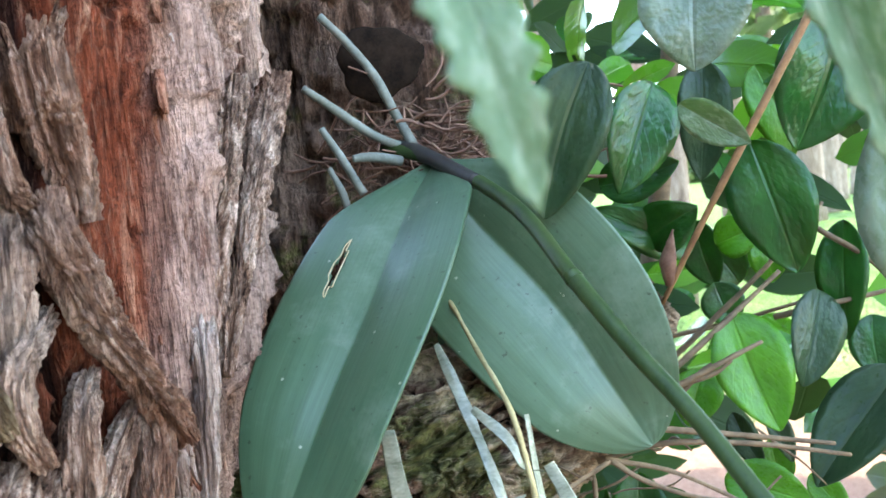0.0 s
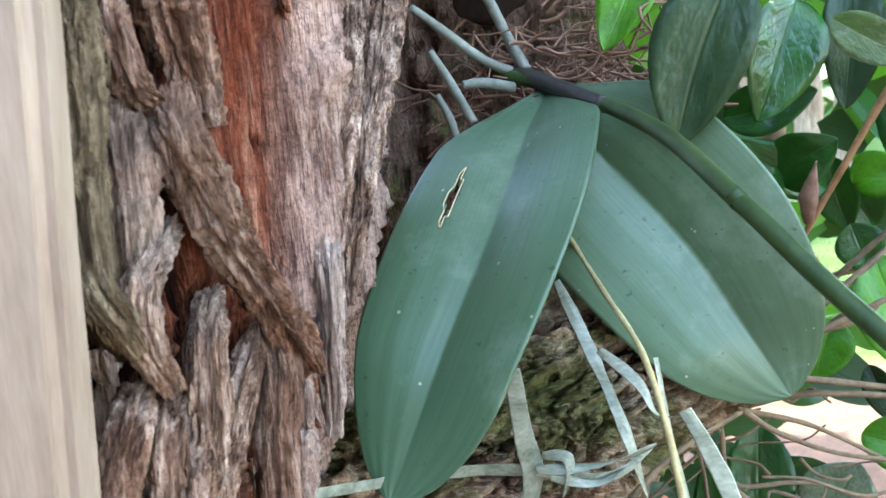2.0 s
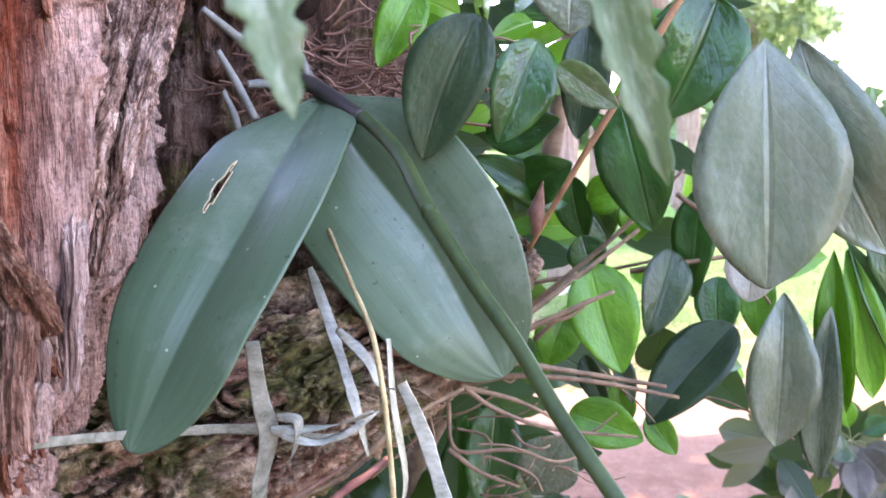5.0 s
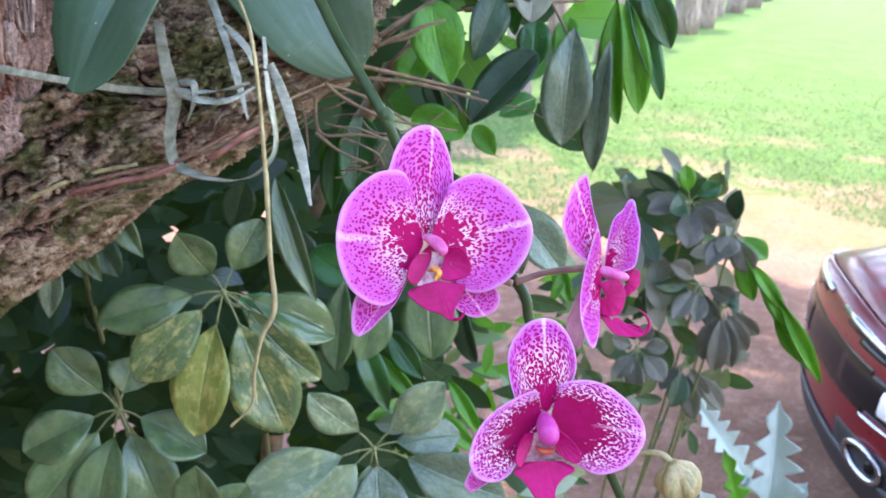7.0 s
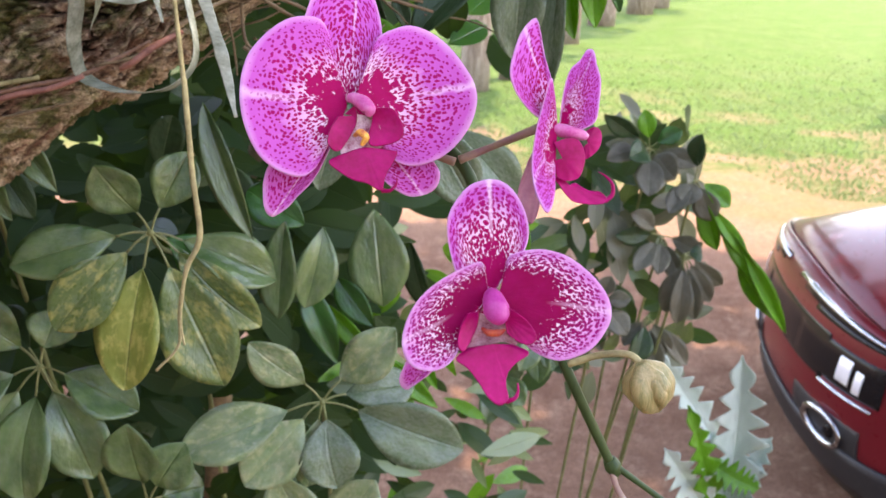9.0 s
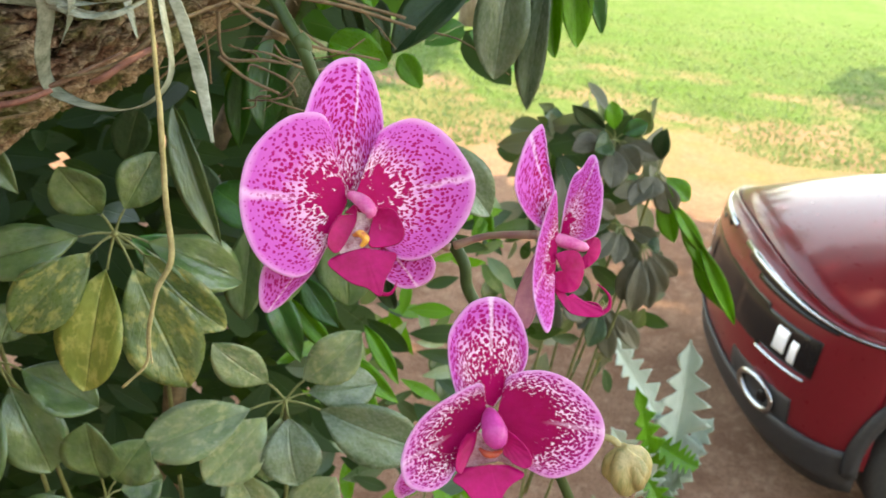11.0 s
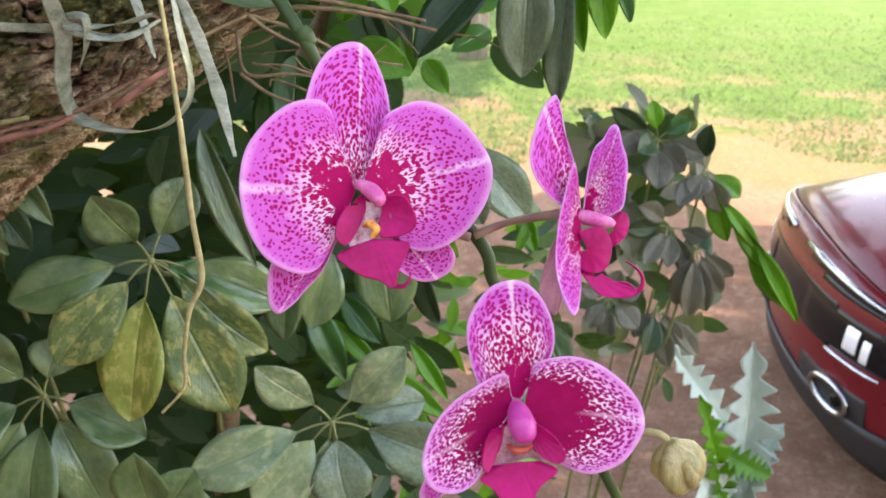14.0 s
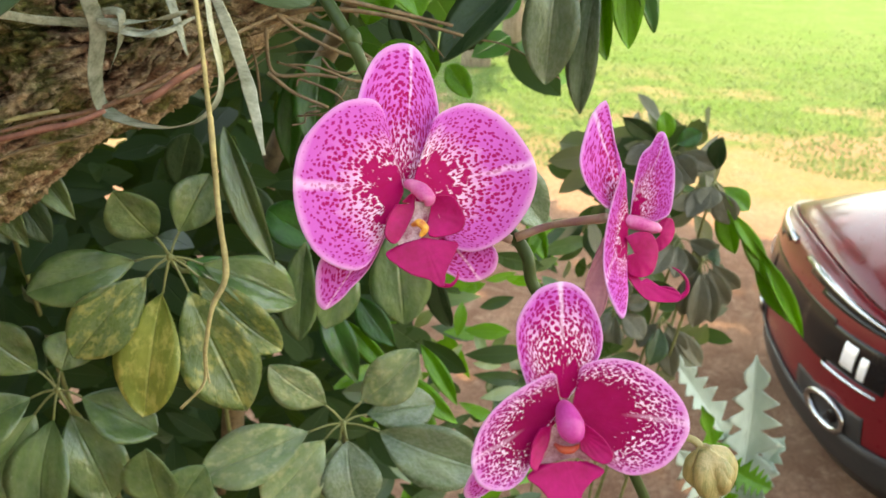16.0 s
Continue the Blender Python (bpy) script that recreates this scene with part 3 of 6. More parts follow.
# ---------------------------------------------------------------- leaves
def outline(kind, v):
    """Half width of a leaf of unit length and width, at v from base to tip."""
    if kind == "ovate":
        return 0.5 * np.sin(np.pi * v**0.82) ** 0.66 * (1 - 0.10 * v)
    if kind == "obovate":
        return 0.5 * np.sin(np.pi * np.clip(v, 0, 1) ** 1.16) ** 0.72
    if kind == "lance":
        return 0.5 * np.sin(np.pi * v**0.9) ** 0.9
    if kind == "strap":
        return 0.5 * np.clip(np.minimum(v / 0.12, (1 - v) / 0.25), 0, 1) ** 0.7
    if kind == "chewed":
        return 0.5 * np.sin(np.pi * v**0.7) ** 0.8 * (0.82 + 0.16 * np.sin(v * 19) * np.sin(v * 11 + 1) - 0.10 * np.sin(v * 43 + 4 * v * v))
    if kind == "lobed":
        tooth = (7.0 * v + 0.25 * np.sin(v * 9)) % 1.0
        saw = 0.28 + 0.72 * np.where(tooth < 0.68, tooth / 0.68, (1 - tooth) / 0.32)
        return 0.5 * np.sin(np.pi * v**0.85) ** 0.6 * saw
    return 0.5 * np.sin(np.pi * v) ** 0.75


LEAVES = {}


def leaf_mesh(kind, mat, variant):
    key = (kind, mat.name, variant)
    if key in LEAVES:
        return LEAVES[key]
    rng = np.random.RandomState(variant * 31 + len(kind))
    rows, cols = (71 if kind in ("lobed", "chewed") else 15), 9
    v = np.linspace(0, 1, rows)
    if rows == 15:
        v = 0.5 - 0.5 * np.cos(np.pi * v)
    half = np.maximum(outline(kind, v), 0.012)
    fold, curl, sway, wave = rng.uniform(0.12, 0.40), rng.uniform(0.0, 0.4), rng.uniform(-0.06, 0.06), rng.uniform(0.008, 0.03)
    ph = rng.uniform(0, 6, 3)
    grid = np.zeros((rows, cols, 3))
    for i in range(rows):
        for j in range(cols):
            s = (j / (cols - 1) - 0.5) * 2
            x = s * half[i]
            lift = fold * abs(x) - 0.25 * fold * x * x + wave * np.sin(v[i] * 9 + ph[0] + 1.5 * s) * abs(s)
            grid[i, j] = (x + sway * np.sin(np.pi * v[i]) , v[i], lift + curl * v[i] * (1 - v[i]) + 0.01 * np.sin(5 * v[i] + ph[1]))
    LEAVES[key] = sheet("leaf", grid, mat, 0.008)
    return LEAVES[key]


VIEWER = Vector((0.2, -0.1, 2.45))
leaf_count = [0]


def leaf_pose(base, tip, width, roll=0.0, toward=None):
    base, tip = Vector(base), Vector(tip)
    y = tip - base
    length = y.length
    y = y / length
    z = (toward if toward is not None else VIEWER) - (base + tip) / 2
    z = z - y * z.dot(y)
    z.normalize()
    z = Matrix.Rotation(radians(roll), 3, y) @ z
    x = y.cross(z)
    m = Matrix((x, y, z)).transposed().to_4x4()
    return Matrix.Translation(base) @ m @ Matrix.Diagonal((width, length, (width + length) / 2, 1))


def leaf(plant, kind, mat, base, tip, width, roll=0.0, label=""):
    """One leaf from its foot to its tip, its face to the path unless rolled."""
    leaf_count[0] += 1
    return linked("leaf", leaf_mesh(kind, mat, leaf_count[0] % 5), plant, label, leaf_pose(base, tip, width, roll))


def stalk(plant, points, r0, r1, mat, name="stalk"):
    return linked(name, tube(name, points, (r0, r1), mat, 7, 4 + 4 * len(points)), plant)


def filler(plant, name, kind, mats, n, box, size, seed, aspect=0.45, droop=0.6):
    """Many small leaves in one mesh, for the depth of a bush; box is (x0, x1, y0, y1, z0, z1)."""
    rng = np.random.RandomState(seed)
    for which, mat in enumerate(mats):
        verts, faces, uvs = [], [], []
        for k in range(n // len(mats)):
            b = np.array([rng.uniform(box[0], box[1]), rng.uniform(box[2], box[3]), rng.uniform(box[4], box[5])])
            a = rng.uniform(0, 6.283)
            d = np.array([np.cos(a), 0.5 * np.sin(a) - 0.2, rng.uniform(-1.2, 0.5) * droop])
            d /= np.linalg.norm(d)
            length = size * rng.uniform(0.6, 1.25)
            w = length * aspect * rng.uniform(0.8, 1.2)
            z = np.array([rng.uniform(-0.6, 0.6), -1.0, rng.uniform(-0.2, 1.1)])
            z -= d * (z @ d)
            z /= np.linalg.norm(z)
            x = np.cross(d, z)
            start = len(verts)
            fold, curl = rng.uniform(0.05, 0.25), rng.uniform(0.0, 0.3)
            for i in range(8):
                v = i / 7
                h = max(float(outline(kind, np.array(v))), 0.01) * w
                for s in (-1, -0.5, 0, 0.5, 1):
                    p = b + d * v * length + x * h * s + z * (fold * abs(h * s) - curl * length * v * v)
                    verts.append(p)
                    uvs.append(((s + 1) / 2, v))
            for i in range(7):
                for j in range(4):
                    q = start + i * 5 + j
                    faces.append((q, q + 1, q + 6, q + 5))
        tagged(linked(name, finish(name, verts, faces, mat, uvs), plant), kind="stuff")


# ---------------------------------------------------------------- ground, lawn, far trees
def make_ground():
    xs = np.concatenate([np.linspace(-220, -12, 20), np.linspace(-10, 14, 90), np.linspace(16, 260, 24)])
    ys = np.concatenate([np.linspace(-120, -6, 14), np.linspace(-5, 20, 90), np.linspace(22, 320, 30)])
    gx, gy = np.meshgrid(xs, ys)
    p = np.stack([gx.ravel(), gy.ravel(), 0 * gx.ravel()], 1)
    near = np.exp(-((np.hypot(p[:, 0] - 1, p[:, 1] - 3) / 9) ** 2))
    p[:, 2] = (fbm(p * 0.9, 4) - 0.5) * 0.10 * near + (fbm(p * 5.1, 3) - 0.5) * 0.03 * near
    c = len(xs)
    f = [(i * c + j, i * c + j + 1, (i + 1) * c + j + 1, (i + 1) * c + j) for i in range(len(ys) - 1) for j in range(c - 1)]
    return finish("ground", p, f, M_GROUND)


tagged(linked("ground", make_ground()), "reddish bare soil giving way to a sunlit lawn", "ground", kind="structure")


def make_grass():
    rng = np.random.RandomState(5)
    verts, faces = [], []
    for k in range(40000):
        y = 7 + 14 * rng.rand() ** 1.3
        x = rng.uniform(-0.5, 1.2) * y * 0.75 + 1.0
        edge = 0.22 * x + 0.97 * y + 2.2 * math.sin(x * 1.3) * math.sin(y * 0.9)
        if edge < 8.2 or rng.rand() < (y - 7) / 12:
            continue
        h, a = rng.uniform(0.02, 0.055), rng.uniform(0, 6.283)
        lean = rng.uniform(0.2, 0.9) * h
        s = len(verts)
        w = 0.008 + 0.0012 * y
        verts += [(x - w * math.cos(a), y - w * math.sin(a), 0), (x + w * math.cos(a), y + w * math.sin(a), 0), (x + lean * math.sin(a), y - lean * math.cos(a), h)]
        faces.append((s, s + 1, s + 2))
    return finish("grass", verts, faces, M_GRASS, smooth=False)


M_GRASS = plain("grass_blade", (0.110, 0.185, 0.058), (0.21, 0.28, 0.12), 0.6, 3, through=0.5)
tagged(linked("grass", make_grass()), "bright green short lawn grass in the sun", "grass", kind="stuff")


def far_tree(x, y, r, h, lean, seed):
    t = thing("tree", (x, y, 0), "slim grey-brown tree at the edge of the lawn", "tree", "trees along the lawn")
    tube_me = tube("trunk", [(x, y, -0.1), (x + lean * 0.4, y, h * 0.5), (x + lean, y, h)], (r * 1.25, r, r * 0.6), M_FARTRUNK, 12, 14)
    linked("trunk", tube_me, t)
    rng = np.random.RandomState(seed)
    verts, faces = [], []
    for k in range(420):
        a, d = rng.uniform(0, 6.283), 2.6 * math.sqrt(rng.rand())
        c = np.array([x + lean + d * math.cos(a), y + d * math.sin(a), h + rng.uniform(-1.4, 1.8) * (1 - d / 4)])
        s = len(verts)
        e = rng.normal(size=(3, 3)) * 0.22
        verts += [c + e[0], c + e[1], c + e[2], c - e[0]]
        faces += [(s, s + 1, s + 2), (s, s + 2, s + 3)]
    tagged(linked("crown", finish("crown", verts, faces, M_GRASS, smooth=False), t), kind="stuff")


for k, (x, y, r, lean) in enumerate(((16.2, 41.8, 0.42, 0.3), (19.0, 46.0, 0.42, 0.4), (23.0, 53.0, 0.42, 0.3), (29.0, 65.0, 0.42, 0.5), (36.0, 82.0, 0.42, 0.5), (10.9, 30.4, 0.40, 0.2), (12.8, 34.0, 0.45, 0.3),
                                     (2.3, 13.4, 0.20, 0.1), (3.1, 14.6, 0.15, 0.1), (8.0, 25.5, 0.35, 0.2), (5.6, 20.5, 0.3, 0.2), (1.0, 16.0, 0.2, 0.0), (-1.5, 19.0, 0.25, 0.2), (-5.0, 24.0, 0.3, 0.0))):
    far_tree(x, y, r, 7.0 + (k % 3), lean, 40 + k)


# unseen tree, added to cast a patch of shadow on the lawn
far_tree(12.9, 11.6, 0.22, 7.0, 0.0, 91)


def make_hedge():
    """A far belt of shrubs that closes the lawn."""
    rng = np.random.RandomState(9)
    verts, faces = [], []
    for k in range(5200):
        a = rng.uniform(radians(20), radians(160))
        d = rng.uniform(120, 150)
        c = np.array([d * math.cos(a) * 1.1, d * math.sin(a), 7 * rng.rand() ** 1.3])
        e = rng.normal(size=(3, 3)) * 1.6
        s = len(verts)
        verts += [c + e[0], c + e[1], c + e[2], c - e[0]]
        faces += [(s, s + 1, s + 2), (s, s + 2, s + 3)]
    return finish("hedge", verts, faces, M_HEDGE, smooth=False)


M_HEDGE = plain("hedge_leaf", (0.04, 0.10, 0.02), (0.10, 0.18, 0.05), 0.7, 0.3)
tagged(linked("hedge", make_hedge()), "distant belt of green shrubs beyond the lawn", "shrubs", kind="stuff")


# ---------------------------------------------------------------- the tree that carries the orchid
def bark_relief(depth, k, stretch, seed):
    """Long fissures, lifted plates and fibres along a stem, as a push outwards."""
    def push(p, ang, v):
        w = fbm(np.stack([p[:, 0] * 12, p[:, 1] * 12, p[:, 2] * 7], 1) + seed, 3)
        u = fbm(np.stack([p[:, 0] * 50, p[:, 1] * 50, p[:, 2] * 30], 1) + seed + 7, 2)
        q = np.stack([p[:, 0] * k, p[:, 1] * k, p[:, 2] * k * stretch], 1) + seed
        q = q + (w[:, None] - 0.5) * 2.6 + (u[:, None] - 0.5) * 0.8
        big = fbm(q * np.array([0.42, 0.42, 0.6]), 2)
        plate = 0.5 * big + 0.5 * (np.floor(big * 14) / 14 + np.clip((big * 14) % 1 / 0.3, 0, 1) / 14)
        n1 = np.clip(np.abs(2 * fbm(q * 0.6 + 4, 2) - 1) / 0.22, 0, 1) ** 0.6
        fib = 1 - np.abs(2 * fbm(q * np.array([2.6, 2.6, 1.1]) + 3, 3, 0.7) - 1) * 2.2
        crest = 1 - np.clip(np.abs(2 * fbm(q * 1.3 + 11, 2) - 1) / 0.3, 0, 1)
        return depth * (2.2 * (plate - 0.5) + 1.5 * n1 + 0.6 * crest + 0.7 * (fib - 0.5) - 1.5)
    return push


def stem_mesh(name, points, radii, mat, z0, z1, around, along, relief, facing):
    """A piece of a thick stem between two heights, with its points crowded on the side that faces one way."""
    c = smooth_path(points, 400)
    r = np.interp(np.linspace(0, 1, 400), np.linspace(0, 1, len(radii)), radii)
    zs = np.linspace(z0, z1, along)
    c = np.stack([np.interp(zs, c[:, 2], c[:, 0]), np.interp(zs, c[:, 2], c[:, 1]), zs], 1)
    r = np.interp(zs, smooth_path(points, 400)[:, 2], r)
    m = int(around * 0.78)
    ang = np.concatenate([np.linspace(-1.45, 1.45, m, endpoint=False), np.linspace(1.45, 2 * np.pi - 1.45, around - m, endpoint=False)]) + facing
    dirs = np.stack([np.cos(ang), np.sin(ang), 0 * ang], 1)
    verts = (c[:, None, :] + r[:, None, None] * dirs[None]).reshape(-1, 3)
    push = relief(verts, np.tile(ang, along), 0)
    verts = verts + np.tile(dirs, (along, 1)) * push[:, None]
    idx = np.arange(along * around).reshape(along, around)
    nxt = np.roll(idx, -1, 1)
    faces = np.stack([idx[:-1], nxt[:-1], nxt[1:], idx[1:]], 2).reshape(-1, 4)
    me = finish(name, verts, faces.tolist(), mat)
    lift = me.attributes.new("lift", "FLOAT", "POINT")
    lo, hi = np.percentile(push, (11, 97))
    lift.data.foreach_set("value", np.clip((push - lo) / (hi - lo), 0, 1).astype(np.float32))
    face = me.attributes.new("ridge_side", "FLOAT", "POINT")
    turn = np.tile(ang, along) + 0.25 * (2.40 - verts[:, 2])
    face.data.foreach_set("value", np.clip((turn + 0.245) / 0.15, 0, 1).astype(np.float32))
    return me


def wall():
    """Plain rendered walls, unseen, added to cut sky light from behind and left."""
    bm = bmesh.new()
    bmesh.ops.create_cube(bm, size=1.0, matrix=Matrix.LocRotScale((-1.2, -2.4, 2.0), None, (6.0, 0.2, 4.0)))
    bmesh.ops.bevel(bm, geom=bm.edges[:], offset=0.01, segments=2, affect="EDGES")
    me = bpy.data.meshes.new("wall")
    bm.to_mesh(me)
    bm.free()
    me.materials.append(plain("wall_plaster", (0.30, 0.28, 0.25), (0.38, 0.36, 0.33), 0.9, 3, bump=0.002))
    tagged(linked("wall_south", me), "added unseen plain grey plastered wall that cuts light from behind the path", "wall", kind="structure")
    side_wall = tagged(linked("wall_west", me.copy()), "added unseen plain grey plastered wall that cuts light from beside the tree", "wall", kind="structure")
    side_wall.matrix_basis = Matrix.Translation((-5.9, 1.7, 0)) @ Matrix.Rotation(radians(90), 4, "Z")


wall()

def trunk_relief(p, ang, v):
    """Bark with a smooth peeled panel, a raised flaky ridge beside it and a deep shaggy hollow on the other side."""
    push = bark_relief(0.017, 56, 0.14, 3.0)(p, ang, v)
    a = ang + 0.10 * (fbm(p * np.array([9.0, 9.0, 5.0]), 2) - 0.5) + 0.25 * (2.40 - p[:, 2])
    panel = np.exp(-((a + 0.255) / 0.085) ** 4)
    hollow_side = 1 / (1 + np.exp((a + 0.37) / 0.018)) * (1 / (1 + np.exp((-0.62 - a) / 0.03)))
    ridge = np.exp(-((a + 0.11) / 0.07) ** 2)
    for at, wide in ((-0.355, 0.010), (-0.405, 0.012), (-0.455, 0.016), (-0.51, 0.013), (-0.56, 0.015)):
        line = a - at - 0.020 * np.sin(26 * p[:, 2] + 40 * at) - 0.05 * (fbm(p * np.array([20.0, 20.0, 12.0]) + 9, 2) - 0.5)
        push = push - 0.045 * np.exp(-(line / wide) ** 2) * np.clip(fbm(p * np.array([3.0, 3.0, 14.0]) + 70 * at, 2) * 3.2 - 0.9, 0, 1)
    return push * (1 - 0.65 * panel) - 0.009 * panel - 0.028 * hollow_side + 0.003 * ridge


tree = thing("tree", (-1.0, 0.9, 0), "big old tree with shaggy reddish fissured bark", "tree")
T_PATH = [(-1.25, 0.8, -0.1), (-0.8, 0.62, 1.2), (-0.42, 0.5, 1.95), (-0.235, 0.43, 2.28), (-0.20, 0.42, 2.45), (-0.17, 0.42, 2.8), (-0.1, 0.45, 3.6), (0.6, 0.9, 5.5)]
T_RADII = (0.34, 0.30, 0.262, 0.242, 0.240, 0.235, 0.22, 0.10)
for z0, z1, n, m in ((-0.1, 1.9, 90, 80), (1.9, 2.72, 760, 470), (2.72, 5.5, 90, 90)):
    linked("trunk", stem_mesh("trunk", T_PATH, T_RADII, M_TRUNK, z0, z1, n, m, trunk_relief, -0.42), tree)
def limb_relief(depth, seed):
    """Flaking plates that run along the limb, with cracks between them."""
    def push(p, ang, v):
        w = fbm(p * 30 + seed, 3)[:, None] - 0.5
        q = np.stack([v * 15, np.cos(ang) * 5.0, np.sin(ang) * 5.0], 1) + seed + w * 1.8
        cell = fbm(q * np.array([0.8, 1.5, 1.5]), 3, 0.6)
        plate = np.floor(cell * 12) / 12 + np.clip((cell * 12) % 1 / 0.25, 0, 1) / 12
        crack = np.clip(np.abs(2 * fbm(q * np.array([0.9, 2.2, 2.2]) + 6, 2) - 1) / 0.16, 0, 1) ** 0.6
        fib = fbm(q * np.array([2.0, 7.0, 7.0]) + 3, 3, 0.65) - 0.5
        return depth * (3.0 * (plate - 0.5) + 1.3 * crack + 0.9 * fib - 1.2)
    return push


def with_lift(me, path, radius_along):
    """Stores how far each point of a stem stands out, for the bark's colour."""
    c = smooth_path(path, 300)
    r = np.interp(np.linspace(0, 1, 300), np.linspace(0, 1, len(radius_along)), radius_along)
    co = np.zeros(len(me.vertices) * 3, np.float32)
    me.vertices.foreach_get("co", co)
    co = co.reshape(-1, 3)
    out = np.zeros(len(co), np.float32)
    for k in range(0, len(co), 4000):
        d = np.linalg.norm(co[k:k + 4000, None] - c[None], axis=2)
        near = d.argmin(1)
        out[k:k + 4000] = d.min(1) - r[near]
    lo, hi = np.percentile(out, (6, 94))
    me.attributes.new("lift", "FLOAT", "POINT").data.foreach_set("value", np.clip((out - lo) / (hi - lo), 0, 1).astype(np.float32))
    return me


L_PATH = [(-0.26, 0.50, 2.09), (-0.10, 0.53, 2.165), (0.03, 0.555, 2.215), (0.12, 0.565, 2.248), (0.20, 0.57, 2.285), (0.225, 0.575, 2.305), (0.245, 0.58, 2.322)]
L_RADII = (0.13, 0.112, 0.080, 0.060, 0.036, 0.020, 0.007)
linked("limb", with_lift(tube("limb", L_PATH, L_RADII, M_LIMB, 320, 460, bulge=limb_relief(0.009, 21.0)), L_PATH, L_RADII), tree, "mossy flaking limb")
linked("second_stem", tube("second_stem", [(0.035, 0.67, 2.24), (0.05, 0.685, 2.32), (0.065, 0.70, 2.42), (0.065, 0.71, 2.55), (0.05, 0.73, 3.0)],
                           (0.075, 0.108, 0.105, 0.10, 0.08), M_STEMBARK, 160, 260, bulge=bark_relief(0.008, 80, 0.35, 47.0)), tree)

# a near-black dome painted as a hollow's shade where the second stem parts from the trunk, and fibrous litter round the
# orchid's foot
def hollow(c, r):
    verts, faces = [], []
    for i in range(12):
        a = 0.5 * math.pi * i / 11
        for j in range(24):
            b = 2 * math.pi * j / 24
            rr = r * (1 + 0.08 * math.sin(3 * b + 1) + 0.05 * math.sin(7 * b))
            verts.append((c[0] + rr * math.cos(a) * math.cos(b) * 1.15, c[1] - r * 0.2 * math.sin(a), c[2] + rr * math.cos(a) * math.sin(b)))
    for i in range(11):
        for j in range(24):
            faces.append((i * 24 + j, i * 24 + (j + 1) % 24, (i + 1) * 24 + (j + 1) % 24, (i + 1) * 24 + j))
    return finish("hollow", verts, faces, M_HOLLOW_SHADE)


linked("hollow", hollow((0.091, 0.587, 2.483), 0.023), tree, "near-black dome painted as the shade of a hollow in the fork")


def litter():
    rng = np.random.RandomState(77)
    verts, faces = [], []
    c = np.array((0.133, 0.593, 2.423))
    for k in range(260):
        p = c + rng.normal(size=3) * np.array([0.042, 0.008, 0.020])
        d = rng.normal(size=3) * np.array([1.0, 0.3, 0.5])
        d /= np.linalg.norm(d)
        n1 = np.cross(d, (0, 1, 0))
        n1 /= np.linalg.norm(n1)
        n2 = np.cross(d, n1)
        length, r, bend = rng.uniform(0.012, 0.04), rng.uniform(0.0004, 0.0011), rng.normal() * 0.3
        s = len(verts)
        for i in range(5):
            t = i / 4
            q = p + d * length * t + n1 * bend * length * t * (1 - t) * 2
            for b in range(4):
                verts.append(q + (n1 * math.cos(b * 1.571) + n2 * math.sin(b * 1.571)) * r)
        for i in range(4):
            for b in range(4):
                faces.append((s + i * 4 + b, s + i * 4 + (b + 1) % 4, s + i * 4 + 4 + (b + 1) % 4, s + i * 4 + 4 + b))
    return finish("litter", verts, faces, M_HUSK)


tagged(linked("litter", litter()), "dry brown fibres matted round the orchid's foot", "litter", kind="stuff")


# ---------------------------------------------------------------- shaggy strips and splinters of bark
def strip(points, radii, seed, flat=0.6, mat=None):
    """One shaggy ribbon of bark that hangs on the trunk, its upper end grown in."""
    points = [Vector(p) + (VIEWER - Vector(p)).normalized() * (0.0 if k else -0.010) for k, p in enumerate(points)]
    length = sum((Vector(a) - Vector(b)).length for a, b in zip(points, points[1:]))
    thick = max(radii)

    def fibres(p, ang, v):
        """Long fibres, cracks and broken steps along the strip."""
        q = np.stack([np.cos(ang) * 3.4, np.sin(ang) * 3.4, v * length * 26], 1) + seed
        q = q + (fbm(p * 45 + seed, 2)[:, None] - 0.5) * 1.3
        ridge = 1 - np.abs(2 * fbm(q * np.array([2.2, 2.2, 0.8]), 3, 0.65) - 1) * 2
        lump = fbm(q * np.array([0.6, 0.6, 0.7]) + 9, 2) - 0.5
        step = np.floor(fbm(q * np.array([1.1, 1.1, 0.5]) + 5, 2) * 9) / 9 - 0.5
        return thick * (0.50 * (ridge - 0.5) + 0.45 * lump + 0.7 * step)
    linked("bark_strip", tube("bark_strip", points, [r * 1.2 for r in radii], mat or M_STRIP, 72, 180, flat=flat, up0=(0.35, 0.95, 0), bulge=fibres), tree)


strip([(0.017, 0.322, 2.410), (0.018, 0.327, 2.399), (0.021, 0.332, 2.385), (0.024, 0.338, 2.370), (0.030, 0.346, 2.353), (0.035, 0.356, 2.334), (0.039, 0.363, 2.320)], (0.0075, 0.0085, 0.008, 0.007, 0.0065, 0.0055, 0.0025), 3.0, mat=M_STRIP)
strip([(0.006, 0.317, 2.440), (0.008, 0.319, 2.427), (0.011, 0.321, 2.414), (0.014, 0.328, 2.406)], (0.005, 0.005, 0.0045, 0.003), 8.3, mat=M_STRIP)
strip([(0.012, 0.342, 2.472), (0.012, 0.342, 2.456), (0.014, 0.342, 2.442), (0.016, 0.343, 2.430), (0.018, 0.344, 2.417), (0.019, 0.345, 2.402)], (0.0105, 0.0105, 0.010, 0.009, 0.0065, 0.003), 13.6, mat=M_STRIP)
